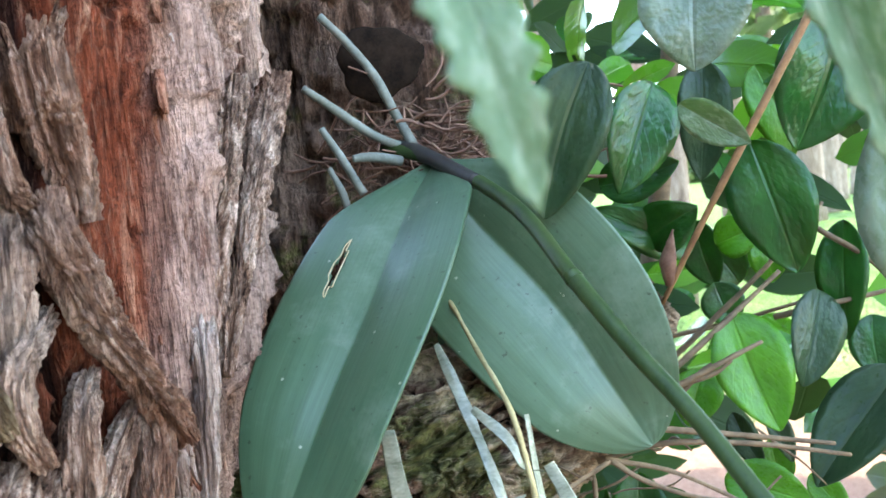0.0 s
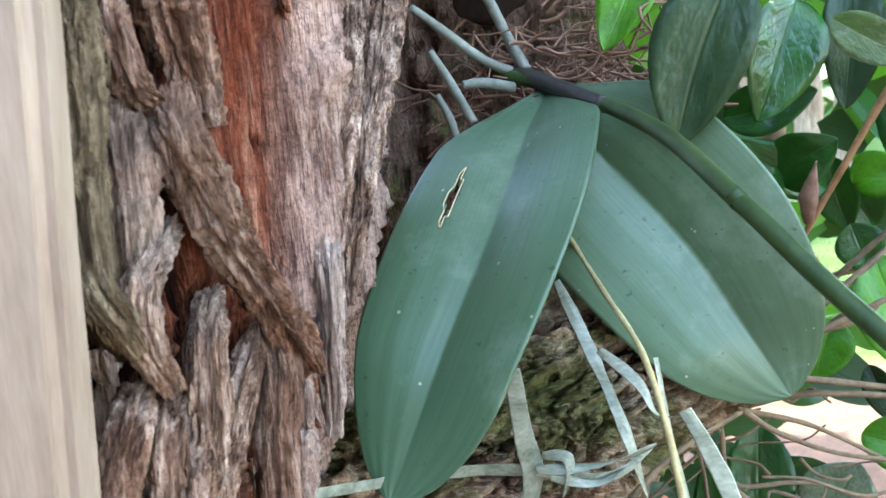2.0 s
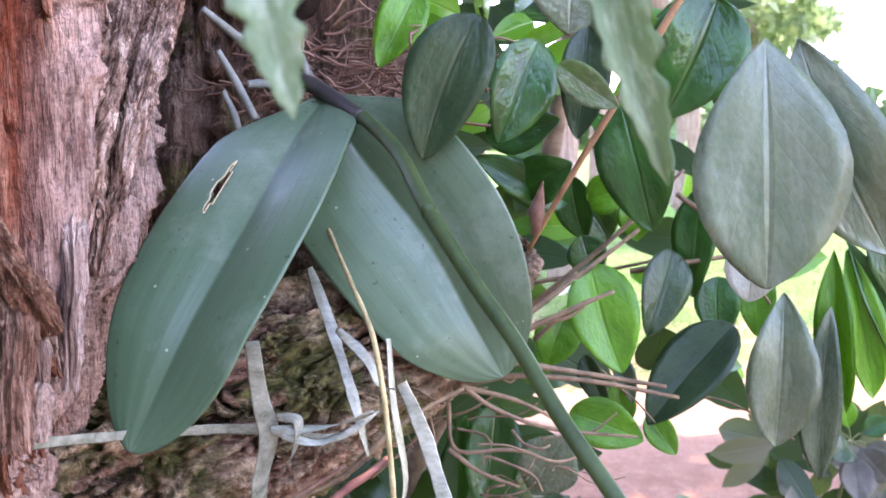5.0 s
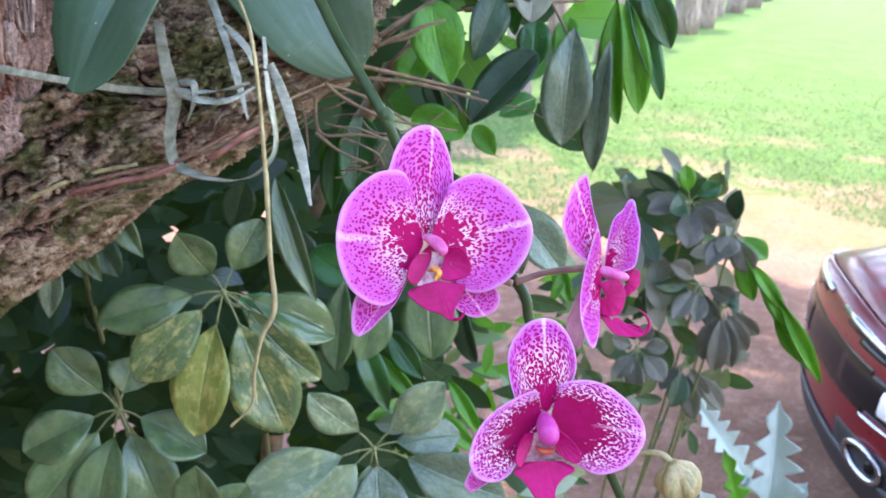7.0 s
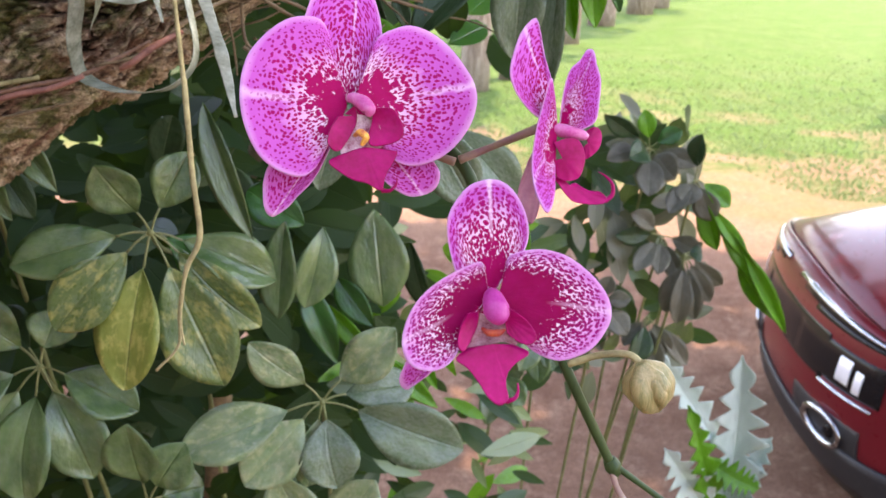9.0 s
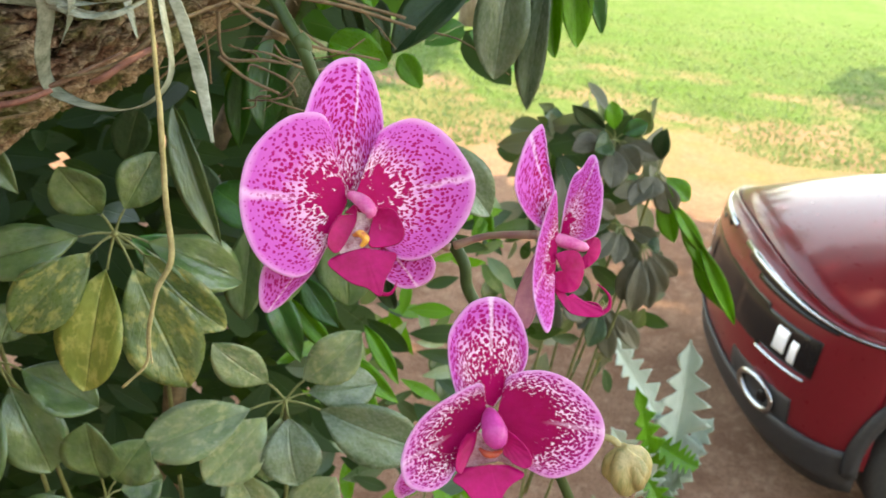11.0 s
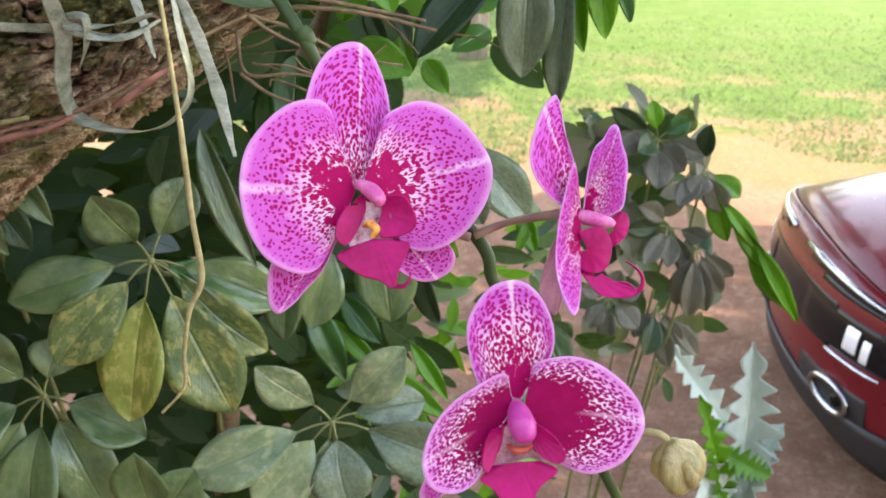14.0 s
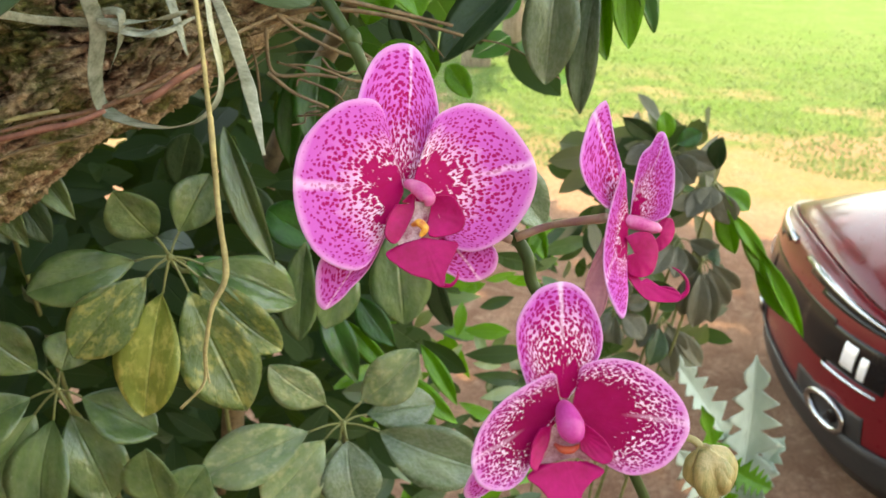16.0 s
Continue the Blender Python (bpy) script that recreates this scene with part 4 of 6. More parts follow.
strip([(0.042, 0.375, 2.367), (0.042, 0.376, 2.353), (0.042, 0.375, 2.340), (0.040, 0.373, 2.322), (0.040, 0.372, 2.309), (0.039, 0.372, 2.294)], (0.0055, 0.0045, 0.0038, 0.0034, 0.0032, 0.0016), 18.9, mat=M_SPLINTER)
strip([(0.013, 0.324, 2.375), (0.010, 0.317, 2.364), (0.008, 0.313, 2.355), (0.008, 0.315, 2.342), (0.010, 0.321, 2.328)], (0.004, 0.006, 0.0065, 0.006, 0.003), 24.2, mat=M_STRIP)
strip([(-0.000, 0.301, 2.368), (0.001, 0.303, 2.358), (0.004, 0.306, 2.350), (0.007, 0.309, 2.341)], (0.005, 0.0065, 0.006, 0.0025), 29.5, mat=M_LICHEN)
strip([(0.004, 0.307, 2.439), (0.004, 0.307, 2.416), (0.002, 0.305, 2.388), (0.002, 0.304, 2.362)], (0.006, 0.0065, 0.006, 0.004), 34.8, mat=M_LICHEN)
strip([(0.018, 0.335, 2.353), (0.016, 0.332, 2.340), (0.015, 0.330, 2.323), (0.013, 0.328, 2.308), (0.009, 0.321, 2.292)], (0.004, 0.006, 0.0065, 0.0065, 0.007), 40.1, mat=M_STRIP)
strip([(0.026, 0.349, 2.339), (0.021, 0.343, 2.322), (0.017, 0.337, 2.306), (0.012, 0.329, 2.288)], (0.003, 0.0055, 0.0055, 0.005), 45.4, mat=M_STRIP)
strip([(0.028, 0.353, 2.341), (0.029, 0.355, 2.322), (0.027, 0.351, 2.301), (0.026, 0.350, 2.278)], (0.004, 0.0065, 0.0065, 0.006), 50.7, mat=M_STRIP)
strip([(0.031, 0.361, 2.329), (0.032, 0.363, 2.312), (0.032, 0.364, 2.297)], (0.004, 0.0045, 0.0015), 56.0, mat=M_SPLINTER)
strip([(0.058, 0.462, 2.462), (0.053, 0.440, 2.425), (0.049, 0.424, 2.396), (0.046, 0.408, 2.368), (0.043, 0.394, 2.336)], (0.0065, 0.007, 0.007, 0.0055, 0.002), 61.3, mat=M_STRIP)
strip([(0.047, 0.433, 2.458), (0.044, 0.414, 2.417), (0.042, 0.394, 2.385), (0.040, 0.384, 2.350)], (0.006, 0.007, 0.0065, 0.003), 66.6, mat=M_STRIP)
strip([(0.003, 0.313, 2.330), (0.001, 0.310, 2.320), (-0.002, 0.307, 2.310), (-0.005, 0.304, 2.300)], (0.004, 0.006, 0.0065, 0.006), 71.9, mat=M_STRIP)
strip([(0.003, 0.319, 2.411), (0.005, 0.320, 2.395), (0.005, 0.319, 2.379), (0.004, 0.318, 2.365)], (0.006, 0.008, 0.008, 0.005), 77.2, mat=M_STRIP)
strip([(0.032, 0.363, 2.286), (0.031, 0.362, 2.297), (0.028, 0.357, 2.279)], (0.003, 0.005, 0.005), 82.5, mat=M_SPLINTER)
strip([(0.007, 0.323, 2.325), (0.005, 0.320, 2.313), (0.003, 0.317, 2.294)], (0.005, 0.0065, 0.006), 87.8, mat=M_STRIP)


def flaking(name, mat, n, span, heights, size, seed, inset=0.0, bend=0.2):
    """Many small curled flakes that stand off the trunk, as one part."""
    rng = np.random.RandomState(seed)
    c = smooth_path(T_PATH, 400)
    r0 = np.interp(np.linspace(0, 1, 400), np.linspace(0, 1, len(T_RADII)), T_RADII)
    verts, faces = [], []
    for k in range(n):
        z, a = rng.uniform(*heights), rng.uniform(*span)
        a = a - 0.25 * (2.40 - z)
        mid = np.array([np.interp(z, c[:, 2], c[:, 0]), np.interp(z, c[:, 2], c[:, 1]), z])
        out = np.array([math.cos(a), math.sin(a), 0.0])
        side = np.array([-math.sin(a), math.cos(a), 0.0])
        foot = mid + out * (np.interp(z, c[:, 2], r0) + inset + rng.uniform(-0.002, 0.002))
        length, wide, lean, curl = size * rng.uniform(0.5, 1.5), size * rng.uniform(0.12, 0.32), rng.uniform(-0.3, 0.3), rng.uniform(0.0, bend)
        down = np.array([0, 0, -1.0]) + side * lean
        s = len(verts)
        for i in range(6):
            t = i / 5
            w = wide * (0.5 + 0.7 * t - 1.1 * t * t * t) * rng.uniform(0.75, 1.15)
            for q in (-1, 0, 1):
                p = foot + down * length * t + out * (curl * length * t * t + 0.0012 * (1 - q * q)) + side * q * w
                verts.append(p)
        for i in range(6):
            for q in range(3):
                verts.append(verts[s + i * 3 + q] - out * 0.0012)
        for i in range(5):
            for q in range(2):
                b = s + i * 3 + q
                faces += [(b, b + 1, b + 4, b + 3), (b + 18, b + 21, b + 22, b + 19)]
            b = s + i * 3
            faces += [(b, b + 3, b + 21, b + 18), (b + 2, b + 20, b + 23, b + 5)]
        b = s + 15
        faces += [(b, b + 1, b + 19, b + 18), (b + 1, b + 2, b + 20, b + 19)]
    tagged(linked(name, finish(name, verts, faces, mat), tree), kind="stuff")


flaking("pale_flaking", M_SPLINTER, 170, (-0.17, -0.02), (2.28, 2.56), 0.012, 61, 0.001)
flaking("red_flaking", M_FLAKE, 200, (-0.19, -0.01), (2.24, 2.56), 0.015, 62, 0.0)
flaking("shaggy_flaking", M_STRIP, 160, (-0.62, -0.38), (2.16, 2.50), 0.020, 63, -0.027, 0.1)

# ---- fine roots that creep along the limb
for pts, r, m in (
    ([(-0.056, 0.440, 2.139), (-0.029, 0.455, 2.156), (0.003, 0.458, 2.173), (0.028, 0.470, 2.182), (0.063, 0.475, 2.189)], 0.0022, M_DRY),
    ([(0.025, 0.466, 2.176), (0.053, 0.470, 2.183), (0.088, 0.475, 2.190), (0.110, 0.480, 2.200), (0.134, 0.490, 2.212)], 0.0018, M_HUSK),
    ([(0.020, 0.452, 2.172), (0.042, 0.450, 2.178), (0.059, 0.452, 2.182), (0.079, 0.454, 2.186), (0.097, 0.458, 2.193)], 0.0022, M_RED_ROOT),
    ([(0.118, 0.470, 2.196), (0.127, 0.466, 2.201), (0.138, 0.468, 2.209), (0.148, 0.470, 2.215), (0.158, 0.480, 2.220)], 0.0024, M_RED_ROOT),
    ([(-0.045, 0.455, 2.143), (-0.009, 0.465, 2.145), (0.031, 0.480, 2.159), (0.077, 0.490, 2.169)], 0.0016, M_TWIG),
    ([(0.100, 0.475, 2.197), (0.131, 0.490, 2.205), (0.163, 0.505, 2.229), (0.201, 0.520, 2.246)], 0.0018, M_TWIG),
):
    linked("creeping_root", tube("creeping_root", pts, (r * 0.7, r, r * 0.7), m, 8, 30, bulge=lambda p, a, v: 0.0009 * (fbm(p * 140, 2) - 0.5)), tree)


# ---------------------------------------------------------------- wooden post
def post():
    t = thing("wooden_post", (0.0, 0.25, 0), "pale weathered wooden post beside the trunk", "post")
    bm = bmesh.new()
    bmesh.ops.create_cube(bm, size=1.0, matrix=Matrix.LocRotScale((-0.091, 0.272, 1.35), Euler((0, radians(4.0), radians(6))), (0.06, 0.018, 2.8)))
    bmesh.ops.bevel(bm, geom=bm.edges[:], offset=0.004, segments=3, affect="EDGES")
    bmesh.ops.subdivide_edges(bm, edges=[e for e in bm.edges if e.calc_length() > 1], cuts=60)
    for v in bm.verts:
        v.co += Vector((0.0015, 0.001, 0)) * (noise.noise(v.co * 14) + 0.6 * noise.noise(v.co * 60))
    me = bpy.data.meshes.new("post")
    bm.to_mesh(me)
    bm.free()
    me.materials.append(M_POST)
    linked("board", me, t)


post()


# ---------------------------------------------------------------- orchid
orchid = thing("orchid_plant", (0.09, 0.57, 2.40), "moth orchid with broad grey-green leaves tied to the limb", "orchid")


def orchid_leaf(points, width, side, label, cup=0.20, hole=None, profile=0.9, skew=0.0):
    """A thick strap leaf along a smooth midrib; side is the direction of its left edge."""
    rows, cols = 90, 61
    tv = 1 - (1 - np.linspace(0, 1, rows)) ** 1.7
    c0 = smooth_path(points, 200)
    c = np.stack([np.interp(tv, np.linspace(0, 1, 200), c0[:, k]) for k in range(3)], 1)
    tan = np.gradient(c, axis=0)
    tan /= np.linalg.norm(tan, axis=1)[:, None]
    grid = np.zeros((rows, cols, 3))
    for i in range(rows):
        v = tv[i]
        half = width / 2 * max(math.sin(math.pi * min(1, 0.05 + 0.95 * v) ** profile) ** (0.64 if v < 0.5 else 0.52), 0.02) * min(1.0, 0.36 + 2.3 * v)
        if v > 0.999:
            half = width * 0.01
        sd = np.array(side, float)
        sd -= tan[i] * (sd @ tan[i])
        sd /= np.linalg.norm(sd)
        nor = np.cross(sd, tan[i])
        for j in range(cols):
            s = (j / (cols - 1) - 0.5) * 2
            w = half * (1 + skew * (1 if s < 0 else -1))
            lift = cup * (abs(s) - 0.45 * s * s) * half * min(1.0, 3 * (1 - v) + 0.25) + 0.0008 * math.sin(7 * v + 2 * s) + 0.00008 * math.sin(23 * s + 3 * v)
            grid[i, j] = c[i] + sd * s * w + nor * lift
    drop = None
    if hole:
        hu, hv, ru, rv = hole
        drop = lambda u, v: abs(u - hu) / ru + abs(v - hv) / rv + 0.12 * math.sin(40 * v) < 1
    ob = linked("leaf", sheet("orchid_leaf", grid, M_ORCHID, 0.0014, drop=drop), orchid, label)
    if hole:
        # brown dead rim round the tear
        i0 = hv * (rows - 1)
        j0 = hu * (cols - 1)
        ring = []
        for k in range(25):
            a = 2 * math.pi * k / 24
            ca, sa = math.cos(a), math.sin(a)
            q = 1 / (abs(ca) + abs(sa))
            ii, jj = i0 + sa * q * rv * (rows - 1) * 1.12, j0 + ca * q * ru * (cols - 1) * 1.2
            ring.append(grid[int(round(ii)), int(round(jj))] + np.array([0, -0.0014, 0.0003]))
        linked("torn_rim", tube("torn_rim", ring, (0.00035, 0.00035), M_RIM, 6, 60, ends=False), ob)
    return ob


orchid_leaf([(0.119, 0.566, 2.416), (0.107, 0.527, 2.392), (0.090, 0.472, 2.350), (0.068, 0.432, 2.303), (0.046, 0.413, 2.252)], 0.095, (-1, 0.15, -0.25), "broad leaf with a torn brown-edged hole", cup=0.42, hole=(0.755, 0.28, 0.024, 0.052), profile=0.92)
orchid_leaf([(0.121, 0.566, 2.415), (0.140, 0.548, 2.384), (0.180, 0.530, 2.333), (0.205, 0.520, 2.289), (0.224, 0.518, 2.254)], 0.108, (-0.8, 0.0, -0.6), "broad smooth leaf", cup=0.55, profile=0.86, skew=-0.06)
orchid_leaf([(0.112, 0.570, 2.326), (0.124, 0.572, 2.301), (0.138, 0.574, 2.275)], 0.020, (-1, 0.0, -0.4), "small young leaf", cup=0.2)

spike = linked("flower_stem", tube("flower_stem", [(0.088, 0.587, 2.432), (0.124, 0.553, 2.417), (0.163, 0.467, 2.390), (0.183, 0.396, 2.361), (0.199, 0.364, 2.338), (0.213, 0.341, 2.320), (0.226, 0.314, 2.300), (0.239, 0.293, 2.283), (0.252, 0.278, 2.264), (0.265, 0.273, 2.242), (0.316, 0.230, 2.196), (0.325, 0.223, 2.175),
                    (0.350, 0.215, 2.140), (0.366, 0.205, 2.104), (0.388, 0.200, 2.060)], (0.0042, 0.0040, 0.0038, 0.0035, 0.0033, 0.0031, 0.0030, 0.0029, 0.0028, 0.0027, 0.0027, 0.0026, 0.0025, 0.0024, 0.0022), M_SPIKE, 12, 170), orchid, "green arching flower stem")
linked("stem_foot", tube("stem_foot", [(0.087, 0.586, 2.433), (0.106, 0.576, 2.427), (0.124, 0.551, 2.417), (0.146, 0.507, 2.403)], (0.0035, 0.0052, 0.0046, 0.0040), M_SPIKE_DARK, 12, 40), spike, "blackened foot of the stem")
for a in ((0.183, 0.396, 2.361), (0.252, 0.279, 2.266), (0.389, 0.200, 2.059)):
    c = np.array(a)
    linked("node", tube("node", [c + (-0.002, 0.001, 0.0035), c, c + (0.002, -0.001, -0.0035)], (0.0030, 0.0040, 0.0026), M_SPIKE, 12, 12), spike)

# ---- roots
for pts, r in (
    ([(0.061, 0.569, 2.511), (0.076, 0.571, 2.493), (0.089, 0.575, 2.473), (0.099, 0.579, 2.449), (0.108, 0.576, 2.429)], 0.0034),
    ([(0.050, 0.553, 2.468), (0.065, 0.564, 2.455), (0.085, 0.576, 2.438), (0.107, 0.579, 2.427)], 0.0033),
    ([(0.073, 0.561, 2.425), (0.084, 0.566, 2.425), (0.100, 0.574, 2.421)], 0.0034),
    ([(0.058, 0.552, 2.444), (0.067, 0.556, 2.426), (0.077, 0.561, 2.404)], 0.0030),
    ([(0.059, 0.557, 2.421), (0.065, 0.559, 2.405), (0.067, 0.563, 2.390)], 0.0026),
):
    linked("aerial_root", tube("aerial_root", pts, (r * 0.65, r * 0.85, r * 0.9), M_ROOT, 12, 30, bulge=lambda p, a, v: 0.0009 * (fbm(p * 130, 3) - 0.5)), orchid)


# ---------------------------------------------------------------- flowers
def flower(place, turn, label):
    """The foot of a flower; its parts are drawn in millimetres: x across, y away from its face, z up."""
    fl = thing("orchid_flower", place, label, "flower", "orchid flowers")
    fl["turn"] = (*place, *turn)
    return fl


def flower_space(fl):
    t = fl["turn"]
    return pose(*t) @ Matrix.Scale(0.001, 4)


def fan(fl, name, foot, rays, mat, label="", depth=0.0, tilt=(0, 0), bowl=0.0, hem=0.0, flip=False, rows=30, cols=61):
    """A petal whose veins spread from its foot; rays give the reach of the rim by direction."""
    space = flower_space(fl)
    if flip:
        rays = rays[::-1]
    rim = smooth_path([(r * math.cos(radians(a)), r * math.sin(radians(a)), 0.0) for a, r in rays], cols)
    v = (np.linspace(0.0, 1.0, rows) ** 0.85)[:, None]
    s = np.linspace(-1, 1, cols)[None, :]
    x, z = v * rim[:, 0][None], v * rim[:, 1][None]
    reach = np.hypot(rim[:, 0], rim[:, 1])[None] / np.hypot(rim[:, 0], rim[:, 1]).max()
    y = depth + tilt[0] * x + tilt[1] * z + bowl * (v * reach) ** 2 + hem * s * s * v * v
    y = y + 0.35 * np.sin(5.5 * s + 1.3) * v ** 3 + 0.12 * np.sin(23 * s) * v ** 2
    g = np.stack([foot[0] + x, y, foot[1] + z], 2)
    g = np.array([space @ Vector(p) for p in g.reshape(-1, 3)]).reshape(g.shape)
    return linked(name, sheet(name, g, mat, 0.0005), fl, label)


def rod(fl, name, points, radii, mat, label=""):
    space = flower_space(fl)
    return linked(name, tube(name, [space @ Vector(p) for p in points], [r * 0.001 for r in radii], mat, 16, 26), fl, label)


first = flower((0.2690, 0.2057, 2.2240), (-23.1, -1.3, -5.9), "open moth orchid flower, mauve petals spotted magenta")
fan(first, "petal", (0.7, -1.1), [(106, 20.4), (105, 27.1), (107, 32.2), (114, 34.6), (126, 36.2), (141, 36.4), (157, 37.0), (172, 36.6), (186, 36.5), (201, 36.6), (216, 36.8), (228, 35.6), (239, 33.2), (245, 28.8), (246, 21.6), (245, 12.0)], M_PETAL, depth=-1.0, tilt=(0.42, 0.0), bowl=-2.0, hem=2.0)
fan(first, "petal", (3.0, -1.1), [(72, 16.1), (73, 24.4), (72, 29.0), (65, 34.5), (58, 39.4), (49, 42.8), (38, 45.2), (26, 47.1), (16, 48.6), (7, 48.0), (-4, 45.2), (-16, 41.3), (-26, 38.0), (-36, 34.3), (-45, 30.3), (-52, 24.8), (-53, 18.3)], M_PETAL, depth=-1.0, tilt=(0.50, 0.0), bowl=-2.5, hem=2.0, flip=True)
fan(first, "sepal", (1.1, 0.2), [(131, 30.2), (120, 35.0), (110, 43.4), (103, 49.9), (97, 53.5), (91, 54.8), (86, 53.0), (81, 47.3), (75, 39.7), (68, 31.6), (60, 24.1), (54, 14.0)], M_SEPAL, "spotted top sepal", depth=2.0, tilt=(0.40, 0.12), bowl=3.0, hem=-2.5)
fan(first, "sepal", (-0.5, -2.8), [(-144, 30.4), (-139, 37.5), (-133, 43.1), (-127, 48.1), (-123, 48.5), (-120, 43.8), (-118, 38.2), (-113, 28.1), (-111, 16.1)], M_SEPAL, "spotted lower sepal", depth=2.5, tilt=(0.40, -0.10), bowl=3.0, hem=-1.5)
fan(first, "sepal", (3.4, -2.8), [(-26, 27.0), (-30, 35.4), (-34, 39.2), (-41, 41.0), (-49, 39.9), (-57, 36.9), (-63, 31.8), (-68, 26.3), (-76, 16.4)], M_SEPAL, "spotted lower sepal", depth=2.5, tilt=(0.40, -0.10), bowl=2.0, hem=-1.5, flip=True)
fan(first, "side_lobe", (3.1, -5.6), [(175, 2.8), (76, 3.4), (-62, 2.9), (-95, 7.9), (-105, 13.8), (-112, 15.5), (-126, 14.2), (-142, 9.8), (-171, 5.1)], M_LIP, depth=-3.5, tilt=(0.35, 0.0), bowl=-4.0, hem=-1.0)
fan(first, "side_lobe", (10.2, -8.1), [(81, 5.2), (34, 8.7), (10, 10.3), (-16, 12.7), (-35, 12.8), (-60, 10.5), (-90, 9.2), (-102, 5.5)], M_LIP, depth=-3.5, tilt=(0.0, 0.0), bowl=-4.5, hem=-1.0)
fan(first, "throat", (8.1, -5.0), [(178, 5.8), (228, 9.5), (238, 17.5), (255, 16.8), (273, 14.9), (296, 13.7), (313, 8.2), (373, 3.9)], M_CUP, depth=-1.0, tilt=(0.0, 0.3), bowl=1.5, hem=-2.5)
fan(first, "tongue", (7.7, -17.9), [(-162, 9.6), (-155, 14.1), (-131, 13.0), (-105, 13.3), (-82, 14.5), (-71, 17.7), (-65, 17.9), (-54, 14.2), (-28, 12.5), (-8, 12.2), (-13, 6.0)], M_LIP, depth=-5.5, tilt=(0.0, 0.35), bowl=-2.5, hem=1.8)
rod(first, "column", [(1.2, -0.5, 0.6), (2.8, -3.5, 1.1), (7.2, -6.5, -1.5), (9.5, -8.0, -4.5), (9.1, -7.6, -6.8)], (0.9, 2.0, 2.9, 2.7, 0.9), M_COLUMN, "pale pink column")
rod(first, "callus", [(4.0, -5.0, -13.4), (6.4, -7.2, -12.7), (8.4, -7.6, -14.7), (6.8, -6.8, -17.4)], (0.7, 1.5, 1.5, 0.7), M_THROAT, "yellow and dark red callus")
rod(first, "tendril", [(14.5, -8.0, -34.3), (17.6, -8.6, -34.3), (19.7, -8.6, -32.0), (20.1, -8.0, -29.5)], (0.9, 0.7, 0.5, 0.2), M_LIP)
second = flower((0.3187, 0.1439, 2.1719), (-20.5, -0.5, -6.9), "open moth orchid flower, densely spotted deep magenta, nodding")
fan(second, "petal", (-1.9, -1.0), [(102, 10.5), (110, 11.9), (143, 13.6), (169, 18.6), (185, 24.0), (198, 28.8), (209, 32.6), (219, 34.3), (227, 33.4), (235, 30.2), (240, 25.9), (240, 20.1), (232, 13.5)], M_PETAL_DENSE, depth=-1.0, tilt=(0.25, 0.0), bowl=-3.0, hem=-2.0)
fan(second, "petal", (1.5, -1.0), [(76, 7.5), (77, 13.3), (63, 17.1), (46, 22.0), (30, 27.0), (14, 32.2), (2, 36.6), (-7, 38.7), (-15, 38.6), (-27, 36.7), (-37, 33.6), (-46, 30.1), (-53, 25.4), (-59, 20.1), (-62, 12.7)], M_PETAL_DENSE, depth=-1.0, tilt=(0.12, 0.0), bowl=-2.0, hem=1.8, flip=True)
fan(second, "sepal", (0.2, 0.9), [(164, 13.4), (143, 19.5), (131, 25.6), (123, 30.1), (113, 33.9), (104, 36.8), (94, 37.8), (86, 36.6), (78, 33.0), (69, 27.7), (61, 22.5), (55, 16.3), (55, 7.4)], M_SEPAL_MID, "spotted top sepal", depth=2.0, tilt=(0, 0.05), bowl=1.5, hem=-2.5)
fan(second, "sepal", (-1.7, -5.0), [(-149, 29.9), (-141, 38.3), (-137, 41.0), (-133, 41.0), (-132, 39.1), (-130, 32.7), (-126, 17.5)], M_SEPAL, "spotted lower sepal", depth=2.5, tilt=(0, -0.10), bowl=2.0, hem=-1.0)
fan(second, "sepal", (1.8, -5.0), [(-7, 18.8), (-20, 25.1), (-31, 26.2), (-41, 23.8), (-48, 17.7), (-60, 9.4)], M_SEPAL, "spotted lower sepal", depth=2.5, tilt=(0, -0.10), bowl=2.0, hem=-1.0, flip=True)
fan(second, "side_lobe", (-5.1, -6.3), [(125, 2.5), (170, 0.7), (259, 4.9), (253, 10.1), (248, 13.9), (236, 12.8), (218, 8.0), (189, 4.1)], M_LIP, depth=-3.5, tilt=(0.35, 0.0), bowl=-4.0, hem=-1.0)
fan(second, "side_lobe", (3.2, -7.9), [(77, 3.5), (10, 4.9), (-15, 8.5), (-30, 11.7), (-45, 11.8), (-60, 9.1), (-82, 5.4)], M_LIP, depth=-3.5, tilt=(-0.25, 0.0), bowl=-4.0, hem=-1.0)
fan(second, "throat", (-0.1, -9.0), [(157, 6.3), (218, 8.6), (230, 14.9), (245, 10.2), (289, 7.9), (316, 10.9), (374, 5.8)], M_CUP_DARK, depth=-1.0, tilt=(0.0, 0.3), bowl=1.5, hem=-2.0)
fan(second, "tongue", (-0.4, -16.9), [(-169, 8.5), (-158, 13.3), (-138, 11.5), (-113, 12.8), (-96, 16.4), (-85, 18.7), (-74, 17.7), (-72, 13.4), (-61, 10.1), (-36, 9.6), (-12, 12.0), (-2, 6.2)], M_LIP, depth=-5.5, tilt=(0.0, 0.30), bowl=-3.0, hem=1.5)
rod(second, "column", [(-1.2, -0.5, -0.4), (-0.8, -4.5, -2.1), (0.1, -8.0, -5.1), (0.7, -8.5, -7.7), (0.8, -7.0, -9.6)], (2.2, 3.6, 4.4, 3.8, 1.0), M_COLUMN_DEEP, "bright magenta column")
